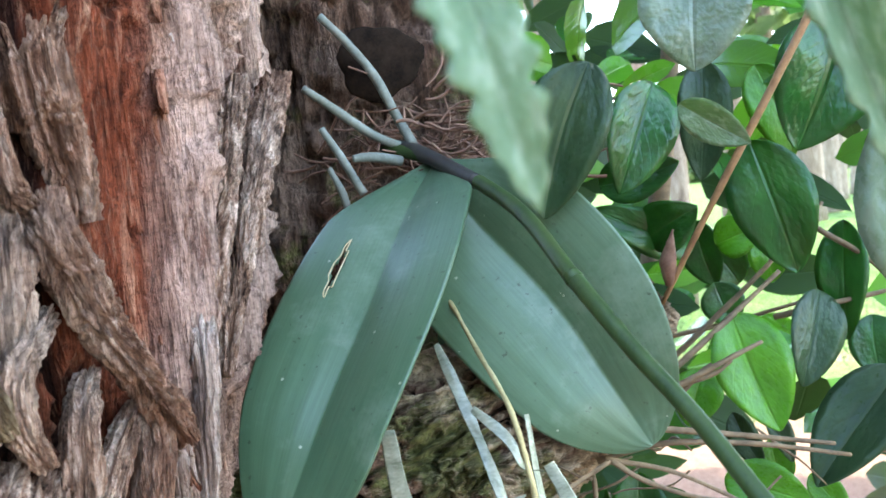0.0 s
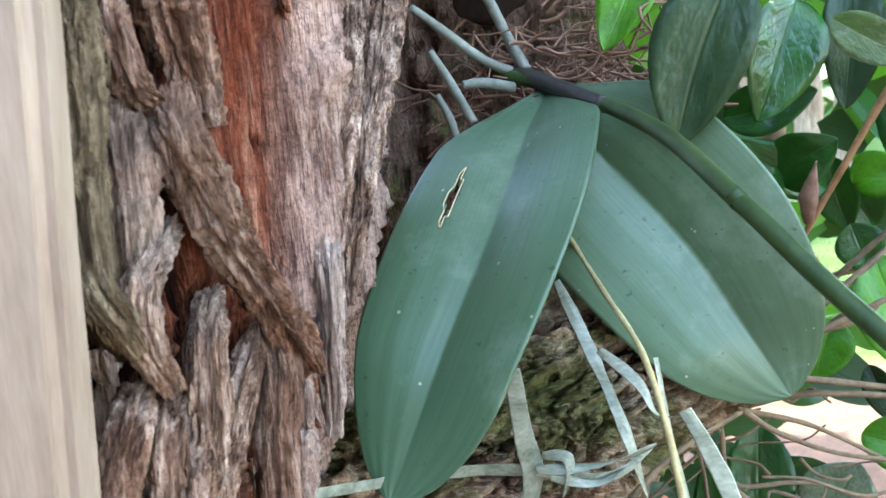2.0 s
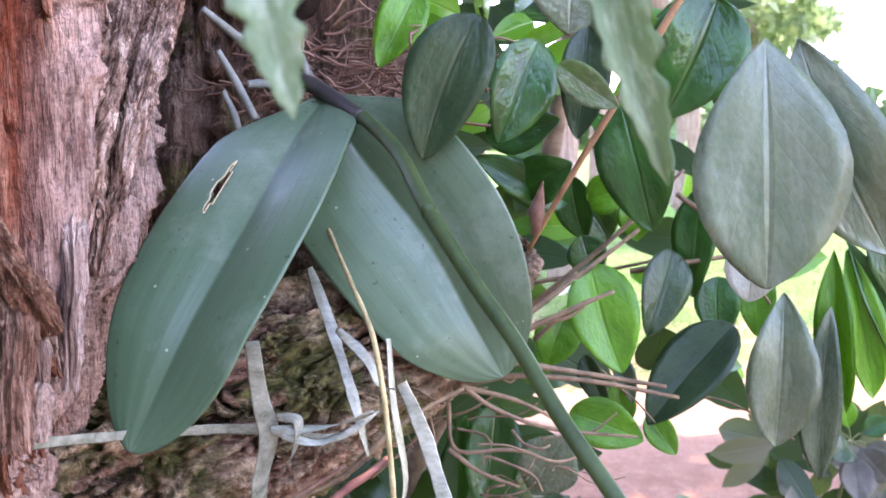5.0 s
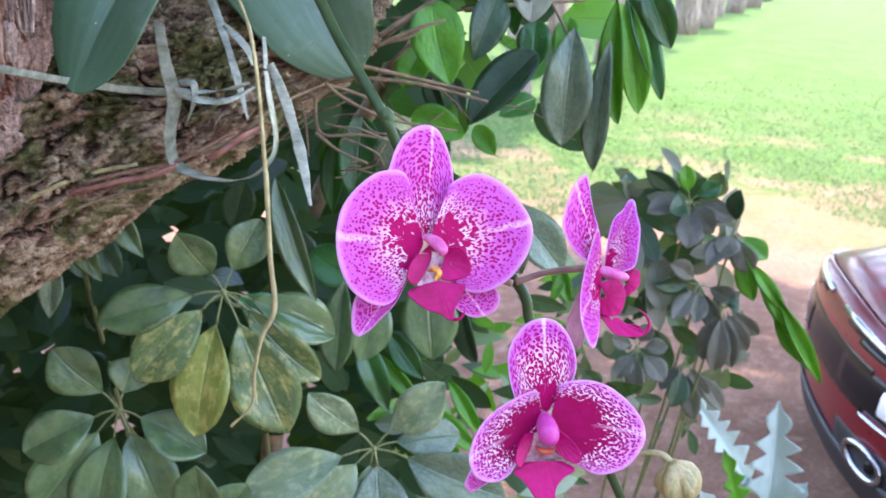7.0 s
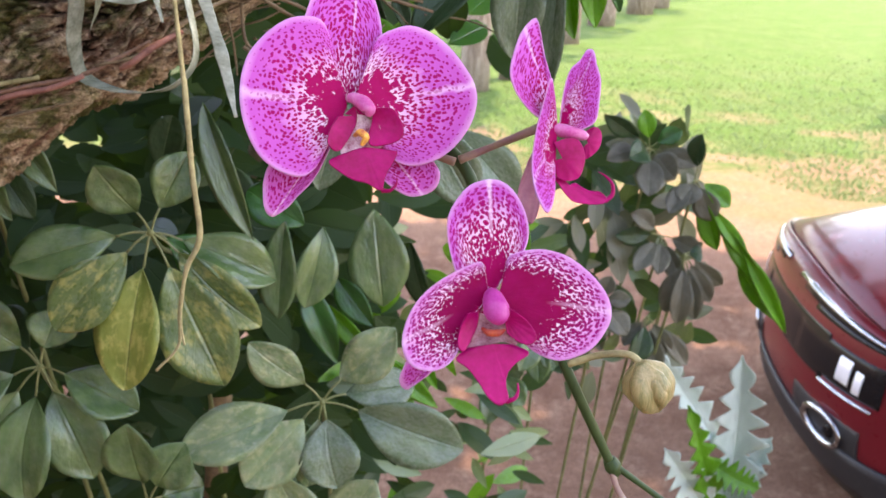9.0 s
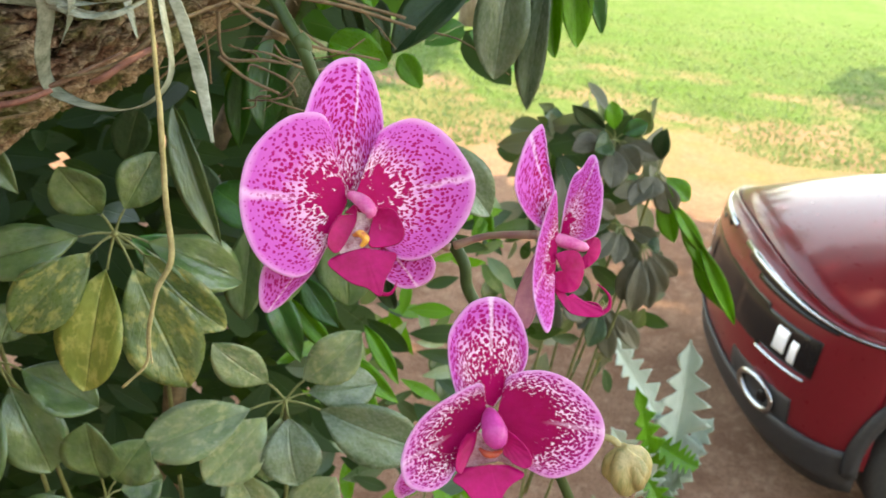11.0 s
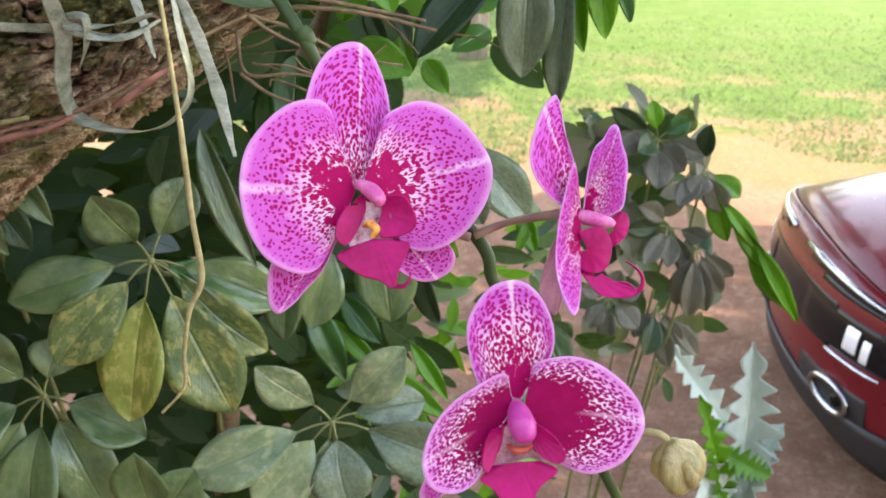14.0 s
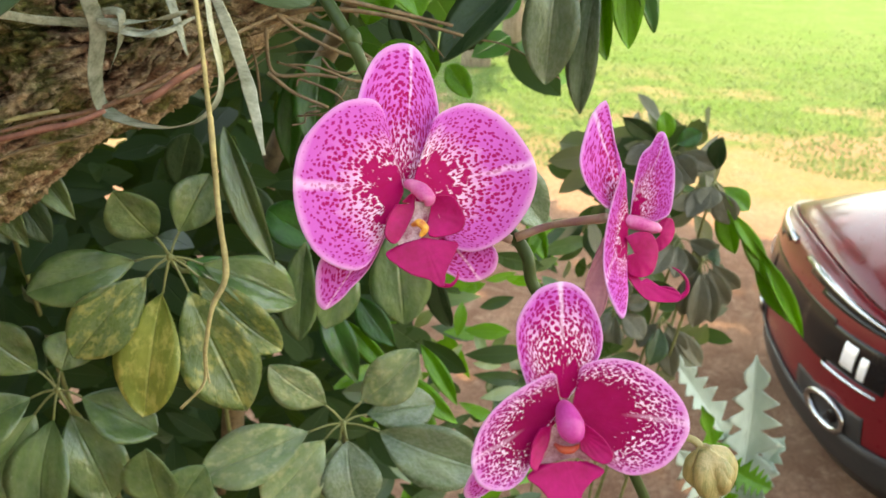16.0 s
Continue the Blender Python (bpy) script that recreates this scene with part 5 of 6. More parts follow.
rod(second, "callus", [(-4.2, -4.5, -11.8), (-2.0, -6.0, -13.1), (1.1, -6.0, -13.1), (3.5, -4.5, -12.1)], (0.5, 1.2, 1.2, 0.5), M_CALLUS_RED, "dark red callus")
rod(second, "tendril", [(4.1, -8.5, -35.3), (6.7, -9.0, -34.1), (7.9, -8.8, -31.9), (7.7, -8.3, -29.1)], (0.9, 0.7, 0.5, 0.2), M_LIP)
third = flower((0.3461, 0.1850, 2.2193), (-23.1, -1.3, -5.9), "open moth orchid flower seen edge on, spotted magenta")
fan(third, "sepal", (-1.1, 2.5), [(96, 6.7), (93, 16.3), (97, 23.2), (98, 29.2), (98, 35.1), (99, 39.5), (104, 38.1), (111, 34.5), (120, 29.5), (131, 25.0), (140, 21.2), (149, 16.2), (159, 11.1), (171, 6.8)], M_SEPAL, "spotted top sepal", depth=1.0, tilt=(0.5, 0.05), bowl=2.0, hem=-1.5)
fan(third, "petal", (-0.3, -2.0), [(88, 7.4), (94, 14.8), (98, 19.4), (111, 13.2), (155, 7.9), (214, 10.9), (237, 18.4), (248, 24.8), (255, 29.4), (259, 31.5), (262, 29.6), (265, 22.9), (265, 13.7), (265, 6.1)], M_PETAL_MID, depth=-2.0, tilt=(0.3, 0.05), bowl=-15.0, hem=3.0)
fan(third, "petal", (1.4, 0.1), [(87, 6.3), (83, 15.2), (79, 23.2), (73, 27.9), (70, 33.3), (66, 33.7), (60, 28.4), (50, 23.2), (33, 16.4), (8, 12.2), (-13, 6.7)], M_PETAL_MID, depth=2.0, tilt=(-0.5, 0.0), bowl=12.0, hem=-2.0, flip=True)
fan(third, "sepal", (-3.0, -2.2), [(-137, 6.3), (-124, 14.0), (-118, 22.1), (-113, 27.6), (-104, 31.9), (-99, 32.9), (-96, 26.5), (-96, 13.7), (-96, 3.9)], M_PEDICEL_PINK, "dull pink back of a lower sepal", depth=4.0, tilt=(0, 0), bowl=3.0, hem=-1.0)
fan(third, "side_lobe", (1.3, -11.9), [(117, 6.3), (78, 7.5), (51, 9.0), (23, 8.6), (-10, 8.4), (-45, 9.1), (-72, 8.5), (-104, 7.0), (-163, 3.3)], M_LIP, depth=-5.0, tilt=(0.0, 0.0), bowl=1.5, hem=0.0)
fan(third, "side_lobe", (11.6, -5.2), [(116, 3.7), (74, 5.9), (50, 6.9), (20, 5.6), (-24, 4.6), (-76, 5.1), (-100, 6.0), (-134, 4.0)], M_LIP, depth=0.5, tilt=(0.0, 0.0), bowl=1.5, hem=0.0)
fan(third, "tongue", (4.1, -21.4), [(130, 4.9), (152, 6.0), (186, 3.5), (259, 4.2), (287, 6.6), (315, 10.1), (330, 13.8), (339, 14.4), (343, 11.7), (344, 7.0), (386, 2.5)], M_LIP, depth=-3.0, tilt=(0.1, 0.2), bowl=-2.0, hem=1.0)
rod(third, "column", [(-1.0, 0.0, -0.4), (2.1, -1.5, -1.2), (6.2, -2.0, -2.4), (10.0, -2.0, -3.1), (11.5, -2.0, -3.1)], (2.2, 2.6, 2.4, 1.8, 0.5), M_COLUMN, "pale pink column")
rod(third, "tendril", [(17.0, -3.0, -27.4), (19.7, -3.5, -24.8), (19.7, -3.5, -21.0), (17.3, -3.0, -18.0), (14.8, -2.5, -16.4)], (0.9, 0.8, 0.6, 0.4, 0.15), M_LIP)
rod(third, "tendril", [(17.5, -1.0, -26.0), (15.8, -0.5, -24.1), (12.5, 0.0, -23.4), (10.5, 0.0, -23.6)], (0.8, 0.6, 0.35, 0.15), M_LIP)

for pts in (([(0.316, 0.225, 2.197), (0.329, 0.220, 2.204), (0.340, 0.190, 2.218)]), ([(0.314, 0.225, 2.196), (0.299, 0.225, 2.202), (0.278, 0.200, 2.221)]), ([(0.344, 0.212, 2.136), (0.334, 0.200, 2.141), (0.321, 0.165, 2.158)])):
    linked("pedicel", tube("pedicel", pts, (0.0019, 0.0014, 0.0018), M_PEDICEL, 10, 22), spike)


def bud(place, axis, size, label):
    b = thing("orchid_bud", place, label, "flower bud", "orchid buds")
    a = np.array(axis, float)
    a /= np.linalg.norm(a)
    p = np.array(place)
    for k in range(3):
        def swell(q, ang, v, k=k):
            return 0.10 * size * np.cos(3 * (ang + k)) * np.sin(np.pi * v)
        off = np.array([math.cos(2.1 * k), math.sin(2.1 * k), 0]) * size * 0.12
        linked("sepal", tube("sepal", [p + a * size * t + off * math.sin(math.pi * t) for t in (0, 0.25, 0.5, 0.75, 1.0)], [size * r for r in (0.09, 0.27, 0.31, 0.23, 0.03)], M_BUD, 18, 24, bulge=swell), b)
    return b


bud((0.392, 0.190, 2.118), (0.42, -0.1, -1.0), 0.0245, "closed greenish orchid bud on a curved stalk")
bud((0.397, 0.190, 2.045), (0.15, -0.1, -1.0), 0.0230, "closed pale orchid bud")
linked("pedicel", tube("pedicel", [(0.365, 0.205, 2.110), (0.378, 0.200, 2.117), (0.389, 0.195, 2.119), (0.394, 0.190, 2.114)], (0.0016, 0.0015, 0.0016, 0.0020), M_DRY, 10, 24), spike)
linked("pedicel", tube("pedicel", [(0.388, 0.200, 2.060), (0.390, 0.195, 2.051), (0.396, 0.190, 2.042)], (0.0016, 0.0015, 0.0018), M_PEDICEL, 10, 16), spike)
linked("stem_tip", tube("stem_tip", [(0.388, 0.200, 2.061), (0.403, 0.195, 2.051), (0.419, 0.190, 2.040)], (0.0017, 0.0014, 0.0016), M_SPIKE, 10, 18), spike)
linked("stem_bud", tube("stem_bud", [(0.418, 0.190, 2.041), (0.421, 0.190, 2.039), (0.424, 0.190, 2.038)], (0.0012, 0.0022, 0.0008), M_BUDTIP, 10, 10), spike)

# ---------------------------------------------------------------- plastic ribbons and dry stems
def ribbon(points, width, twist=0.0, label="grey-green plastic ribbon tying the orchid to the limb", name="ribbon", mat=None, thin=0.07):
    t = thing(name, points[0], label, "ribbon", "plastic ribbons")
    linked("strand", tube("strand", points, (width * 0.30, width * 0.46, width * 0.50, width * 0.42, width * 0.52, width * 0.40, width * 0.12), mat or M_TWINE, 16, 80, flat=thin, twist=twist, up0=(0.05, 1, 0.1), bulge=lambda p, a, v: 0.0012 * (fbm(p * 90, 3) - 0.5) + 0.0003 * np.cos(5 * a)), t)


ribbon([(-0.021, 0.265, 2.313), (-0.001, 0.297, 2.298), (0.013, 0.326, 2.286), (0.024, 0.381, 2.269), (0.065, 0.445, 2.250), (0.098, 0.452, 2.247), (0.132, 0.455, 2.241), (0.155, 0.470, 2.250)], 0.0055, 1.0)
ribbon([(0.096, 0.440, 2.296), (0.098, 0.445, 2.265), (0.100, 0.452, 2.244), (0.093, 0.460, 2.215), (0.091, 0.475, 2.191), (0.110, 0.465, 2.184), (0.137, 0.455, 2.183), (0.157, 0.460, 2.189), (0.168, 0.470, 2.208), (0.162, 0.480, 2.249), (0.159, 0.490, 2.284)], 0.0112, 3.0)
ribbon([(0.116, 0.500, 2.322), (0.129, 0.485, 2.291), (0.141, 0.470, 2.258), (0.149, 0.465, 2.227)], 0.0060, 1.2)
ribbon([(0.133, 0.475, 2.293), (0.149, 0.470, 2.278), (0.155, 0.465, 2.266), (0.165, 0.465, 2.263)], 0.0055, 2.4)
ribbon([(0.167, 0.460, 2.268), (0.179, 0.450, 2.242), (0.189, 0.440, 2.210), (0.197, 0.430, 2.172)], 0.0080, 0.6)
ribbon([(0.105, 0.448, 2.255), (0.116, 0.445, 2.254), (0.114, 0.448, 2.239), (0.103, 0.455, 2.217)], 0.0052, 2.0)
ribbon([(0.102, 0.447, 2.249), (0.120, 0.447, 2.249), (0.138, 0.450, 2.251), (0.153, 0.455, 2.255)], 0.0048, 3.2)
ribbon([(0.108, 0.446, 2.246), (0.126, 0.447, 2.242), (0.141, 0.450, 2.248)], 0.0042, 2.0)

dry = thing("dry_vine", (0.134, 0.500, 2.325), "long dry tan vine hanging beside the limb", "vine")
dry_main = linked("main_stem", tube("main_stem", [(0.122, 0.530, 2.343), (0.137, 0.500, 2.317), (0.152, 0.470, 2.291), (0.160, 0.450, 2.251), (0.164, 0.440, 2.197), (0.165, 0.437, 2.190), (0.166, 0.435, 2.132), (0.168, 0.433, 2.090), (0.158, 0.430, 2.067), (0.151, 0.430, 2.035), (0.148, 0.430, 2.009), (0.131, 0.430, 1.989)],
     (0.0012, 0.0013, 0.0014, 0.0015, 0.0017, 0.0018, 0.0019, 0.0021, 0.0017, 0.0014, 0.0012, 0.0008), M_DRY, 10, 120, bulge=lambda p, a, v: 0.0007 * (fbm(p * 130, 2) - 0.5)), dry)
linked("fork", tube("fork", [(0.151, 0.430, 2.037), (0.151, 0.430, 2.021), (0.152, 0.430, 2.009)], (0.0012, 0.0009, 0.0006), M_DRY, 8, 12), dry)


def twigs(name, label, mat, rows):
    t = thing(name, rows[0][0][0], label, "twig")
    for pts, r in rows:
        linked("twig", tube("twig", pts, (r, r * 0.85, r * 0.6), mat, 8, 6 * len(pts), bulge=lambda p, a, v: 0.0006 * (fbm(p * 140, 2) - 0.5)), t)
    return t


def tangle(n, xs, ys, zs, seed):
    """Thin crooked twigs that cross each other."""
    rng = np.random.RandomState(seed)
    rows = []
    for k in range(n):
        p = np.array([rng.uniform(*xs), rng.uniform(*ys), rng.uniform(*zs)])
        d = np.array([rng.uniform(0.5, 1.0) * rng.choice((-1, 1)), rng.uniform(-0.2, 0.2), rng.uniform(-0.7, 0.45)]) * rng.uniform(0.03, 0.07)
        rows.append(([tuple(p), tuple(p + d * 0.35 + rng.normal(size=3) * 0.004), tuple(p + d * 0.7 + rng.normal(size=3) * 0.005), tuple(p + d)], rng.uniform(0.0005, 0.0011)))
    return tuple(rows)


twigs("dry_twigs", "bundle of thin brown dry twigs behind the limb", M_TWIG, (
    ([(0.195, 0.530, 2.243), (0.231, 0.530, 2.250), (0.279, 0.530, 2.246), (0.334, 0.540, 2.232)], 0.0020),
    ([(0.202, 0.520, 2.246), (0.220, 0.520, 2.233), (0.254, 0.530, 2.217), (0.309, 0.540, 2.207)], 0.0016),
    ([(0.192, 0.530, 2.236), (0.196, 0.530, 2.205), (0.225, 0.530, 2.204), (0.242, 0.530, 2.202)], 0.0015),
    ([(0.192, 0.530, 2.205), (0.211, 0.530, 2.190), (0.235, 0.530, 2.180)], 0.0016),
    ([(0.177, 0.540, 2.237), (0.183, 0.540, 2.210), (0.185, 0.540, 2.182)], 0.0012),
    ([(0.188, 0.550, 2.218), (0.166, 0.550, 2.199), (0.143, 0.550, 2.178)], 0.0012),
    ([(0.240, 0.550, 2.273), (0.273, 0.550, 2.288), (0.297, 0.560, 2.295)], 0.0020),
    ([(0.243, 0.560, 2.281), (0.272, 0.570, 2.300), (0.322, 0.600, 2.329)], 0.0022),
    ([(0.247, 0.550, 2.277), (0.266, 0.550, 2.281), (0.277, 0.550, 2.288)], 0.0018),
) + tangle(22, (0.185, 0.300), (0.515, 0.560), (2.165, 2.255), 31))
twigs("tan_twig", "tan woody twig of the shrub", M_ORANGE_TWIG, (
    ([(0.342, 0.535, 2.495), (0.299, 0.544, 2.421), (0.269, 0.550, 2.370), (0.244, 0.566, 2.321)], 0.0024),
))
twigs("shrub_twigs", "dark thin twigs of the glossy shrub", M_TWIG, (
    ([(0.246, 0.600, 2.275), (0.284, 0.600, 2.306), (0.317, 0.600, 2.335), (0.351, 0.600, 2.369)], 0.0020),
    ([(0.252, 0.620, 2.290), (0.298, 0.620, 2.297), (0.362, 0.620, 2.310)], 0.0018),
    ([(0.252, 0.600, 2.254), (0.278, 0.600, 2.275), (0.319, 0.600, 2.282)], 0.0018),
    ([(0.219, 0.520, 2.263), (0.263, 0.530, 2.253), (0.326, 0.540, 2.239)], 0.0020),
    ([(0.199, 0.520, 2.247), (0.235, 0.530, 2.234), (0.274, 0.540, 2.210)], 0.0016),
    ([(0.317, 0.600, 2.301), (0.358, 0.600, 2.307), (0.427, 0.620, 2.312)], 0.0020),
    ([(0.347, 0.600, 2.353), (0.381, 0.600, 2.326), (0.413, 0.600, 2.277)], 0.0018),
    ([(0.329, 0.560, 2.228), (0.372, 0.560, 2.222), (0.414, 0.555, 2.198)], 0.0009),
))


# ---------------------------------------------------------------- glossy shrub
shrub = thing("glossy_shrub", (0.45, 0.7, 0.0), "glossy green shrub behind the orchid", "shrub")
linked("woody_stem", tube("woody_stem", [(-0.1, 1.0, -0.1), (0.0, 0.98, 0.9), (0.12, 0.92, 1.9), (0.28, 0.84, 2.3), (0.36, 0.80, 2.9)], (0.025, 0.02, 0.014, 0.010, 0.005), M_TWIG, 12, 60), shrub)
leaf(shrub, "ovate", M_DARK, (0.210, 0.522, 2.459), (0.179, 0.520, 2.380), 0.0496, 10)
leaf(shrub, "ovate", M_GLOSS, (0.249, 0.564, 2.449), (0.223, 0.550, 2.388), 0.0435, -15)
leaf(shrub, "ovate", M_DARK, (0.285, 0.593, 2.461), (0.278, 0.590, 2.390), 0.0340, 0)
leaf(shrub, "ovate", M_NEAR, (0.257, 0.534, 2.433), (0.290, 0.525, 2.408), 0.0224, 20)
leaf(shrub, "ovate", M_GLOSS, (0.301, 0.566, 2.410), (0.321, 0.562, 2.333), 0.0490, 15)
leaf(shrub, "ovate", M_BRIGHT, (0.286, 0.580, 2.309), (0.303, 0.560, 2.242), 0.0481, -10)
leaf(shrub, "ovate", M_PALE, (0.259, 0.486, 2.493), (0.254, 0.480, 2.443), 0.0537, 0)
leaf(shrub, "ovate", M_BRIGHT, (0.176, 0.594, 2.485), (0.151, 0.579, 2.436), 0.0327, 10)
leaf(shrub, "ovate", M_GLOSS, (0.178, 0.612, 2.521), (0.129, 0.595, 2.489), 0.0308, 0)
leaf(shrub, "ovate", M_GLOSS, (0.279, 0.636, 2.345), (0.214, 0.614, 2.379), 0.0320, 0)
leaf(shrub, "ovate", M_GLOSS, (0.284, 0.644, 2.363), (0.295, 0.648, 2.317), 0.0302, 20)
leaf(shrub, "ovate", M_DARK, (0.345, 0.600, 2.315), (0.324, 0.580, 2.261), 0.0362, -20)
leaf(shrub, "ovate", M_GLOSS, (0.359, 0.568, 2.474), (0.327, 0.566, 2.402), 0.0616, 0)
leaf(shrub, "ovate", M_DARK, (0.377, 0.570, 2.270), (0.320, 0.555, 2.209), 0.0462, 25)
leaf(shrub, "obovate", M_PALE, (0.346, 0.460, 2.438), (0.348, 0.450, 2.317), 0.0721, 0)
leaf(shrub, "obovate", M_PALE, (0.362, 0.460, 2.438), (0.407, 0.450, 2.334), 0.0496, 10)
leaf(shrub, "ovate", M_SILVER, (0.362, 0.498, 2.335), (0.359, 0.501, 2.300), 0.0317, 0)
leaf(shrub, "ovate", M_PALE, (0.453, 0.484, 2.451), (0.452, 0.490, 2.389), 0.0301, 30)
leaf(shrub, "obovate", M_PALE, (0.407, 0.565, 2.292), (0.402, 0.555, 2.194), 0.0441, 0)
leaf(shrub, "obovate", M_PALE, (0.440, 0.570, 2.281), (0.434, 0.560, 2.169), 0.0281, 25)
leaf(shrub, "obovate", M_BRIGHT, (0.445, 0.580, 2.317), (0.454, 0.570, 2.211), 0.0253, 20)
leaf(shrub, "obovate", M_BRIGHT, (0.453, 0.580, 2.317), (0.471, 0.570, 2.220), 0.0280, -10)
leaf(shrub, "obovate", M_GLOSS, (0.450, 0.580, 2.326), (0.490, 0.570, 2.233), 0.0230, -30)
leaf(shrub, "obovate", M_GLOSS, (0.463, 0.578, 2.339), (0.494, 0.572, 2.277), 0.0279, 0)
leaf(shrub, "ovate", M_GLOSS, (0.367, 0.611, 2.356), (0.363, 0.608, 2.281), 0.0337, 30)
leaf(shrub, "ovate", M_GLOSS, (0.384, 0.620, 2.293), (0.383, 0.610, 2.252), 0.0329, 0)
leaf(shrub, "ovate", M_BRIGHT, (0.415, 0.630, 2.296), (0.413, 0.620, 2.250), 0.0271, 0)
leaf(shrub, "ovate", M_BRIGHT, (0.294, 0.635, 2.346), (0.320, 0.623, 2.356), 0.0297, 0)
leaf(shrub, "ovate", M_GLOSS, (0.287, 0.620, 2.323), (0.297, 0.620, 2.294), 0.0296, 0)
leaf(shrub, "ovate", M_BRIGHT, (0.328, 0.655, 2.347), (0.336, 0.658, 2.314), 0.0267, 0)
leaf(shrub, "ovate", M_DARK, (0.287, 0.600, 2.243), (0.301, 0.590, 2.209), 0.0187, 20)
leaf(shrub, "ovate", M_DARK, (0.308, 0.600, 2.243), (0.318, 0.590, 2.212), 0.0167, -20)
leaf(shrub, "ovate", M_BRIGHT, (0.272, 0.570, 2.213), (0.317, 0.555, 2.199), 0.0336, 0)
leaf(shrub, "ovate", M_BRIGHT, (0.331, 0.600, 2.200), (0.349, 0.590, 2.175), 0.0215, 0)
leaf(shrub, "obovate", M_PALE, (0.248, 0.580, 2.153), (0.270, 0.570, 2.197), 0.0417, 0)
leaf(shrub, "obovate", M_PALE, (0.272, 0.570, 2.156), (0.244, 0.550, 2.088), 0.0417, 0)
leaf(shrub, "obovate", M_DARK, (0.290, 0.550, 2.157), (0.304, 0.530, 2.102), 0.0404, 0)
leaf(shrub, "obovate", M_PALE, (0.333, 0.580, 2.142), (0.377, 0.570, 2.067), 0.0486, 10)
leaf(shrub, "obovate", M_PALE, (0.362, 0.620, 2.125), (0.426, 0.610, 2.054), 0.0454, -10)
leaf(shrub, "ovate", M_BRIGHT, (0.334, 0.654, 2.462), (0.353, 0.649, 2.399), 0.0388, 0)
leaf(shrub, "ovate", M_GLOSS, (0.316, 0.669, 2.314), (0.286, 0.666, 2.353), 0.0353, 0)
leaf(shrub, "ovate", M_BRIGHT, (0.280, 0.640, 2.262), (0.265, 0.630, 2.227), 0.0350, 0)
leaf(shrub, "ovate", M_BRIGHT, (0.314, 0.620, 2.217), (0.318, 0.620, 2.183), 0.0239, 0)
leaf(shrub, "ovate", M_GLOSS, (0.228, 0.620, 2.202), (0.220, 0.600, 2.129), 0.0432, 0)
leaf(shrub, "ovate", M_GLOSS, (0.247, 0.625, 2.354), (0.277, 0.602, 2.374), 0.0368, 0)
leaf(shrub, "ovate", M_GLOSS, (0.222, 0.633, 2.393), (0.270, 0.610, 2.403), 0.0332, 0)
leaf(shrub, "lance", M_GLOSS, (0.207, 0.640, 2.187), (0.199, 0.620, 2.106), 0.0269, 20)
# inner leaves; the near-black ones put gap shade into the colour
filler(shrub, "inner_leaves", "ovate", (M_GLOSS, M_GAP_SHADE, M_BRIGHT), 84, (0.20, 0.45, 0.66, 0.92, 2.16, 2.62), 0.075, 3, 0.5)
filler(shrub, "inner_leaves", "ovate", (M_GAP_SHADE, M_GAP_SHADE), 100, (0.10, 0.27, 0.72, 0.95, 1.95, 2.65), 0.07, 4, 0.5)

# ---- husk bract by the limb
husk = thing("dry_husk", (0.249, 0.563, 2.346), "small brown dry husk on the twig", "husk")
linked("scale", tube("scale", [(0.249, 0.564, 2.333), (0.248, 0.558, 2.346), (0.251, 0.551, 2.365)], (0.0028, 0.0048, 0.0004), M_HUSK, 20, 26, bulge=lambda p, a, v: 0.004 * (fbm(p * 120, 3) - 0.5)), husk)


# ---------------------------------------------------------------- umbrella plants
def umbel(plant, hub, tips, widths, mat, mats=None, stem=None, gap=0.25, roll=0):
    """Leaflets on thin stalks round one hub."""
    hub = Vector(hub)
    knob = linked("hub", tube("hub", [hub + Vector((0, 0, 0.003)), hub, hub + Vector((0, 0.001, -0.003))], (0.002, 0.0035, 0.002), M_UMBELSTALK, 10, 8), plant)
    for k, (tip, w) in enumerate(zip(tips, widths)):
        tip = Vector(tip)
        foot = hub.lerp(tip, gap) + Vector((0, 0, 0.004))
        linked("leafstalk", tube("leafstalk", [hub, hub.lerp(foot, 0.5) + Vector((0, 0, 0.002)), foot], (0.0012, 0.0010, 0.0010), M_UMBELSTALK, 7, 8), plant)
        leaf(plant, "obovate", (mats or {}).get(k, mat), foot, tip, w * 1.04, roll + (k * 37 % 50) - 25)
    if stem:
        linked("stem", tube("stem", [hub] + [Vector(p) for p in stem], (0.0022, 0.0026, 0.003), M_UMBELSTALK, 8, 24), plant)


M_UMBELSTALK = plain("leafstalk", (0.09, 0.12, 0.04), (0.19, 0.21, 0.08), 0.5, 60)

lower = thing("umbrella_plant", (0.1, 0.85, 0.0), "umbrella plant with dull green mottled leaflets under the limb", "umbrella plant", "umbrella plants")
umbel(lower, (0.099, 0.580, 2.041), [(0.065, 0.560, 2.105), (0.133, 0.600, 2.107), (-0.012, 0.560, 2.019), (0.021, 0.550, 1.964), (0.073, 0.545, 1.908), (0.157, 0.550, 1.907), (0.201, 0.600, 1.987), (0.141, 0.620, 1.986), (0.188, 0.575, 1.953)], [0.0427, 0.0397, 0.0444, 0.0503, 0.0608, 0.0643, 0.0461, 0.0415, 0.0457], M_MID, {3: M_HALF, 4: M_YELLOW, 5: M_HALF, 7: M_GLOSS, 8: M_HALF}, [(0.10, 0.75, 1.85), (0.12, 0.85, 1.0)])
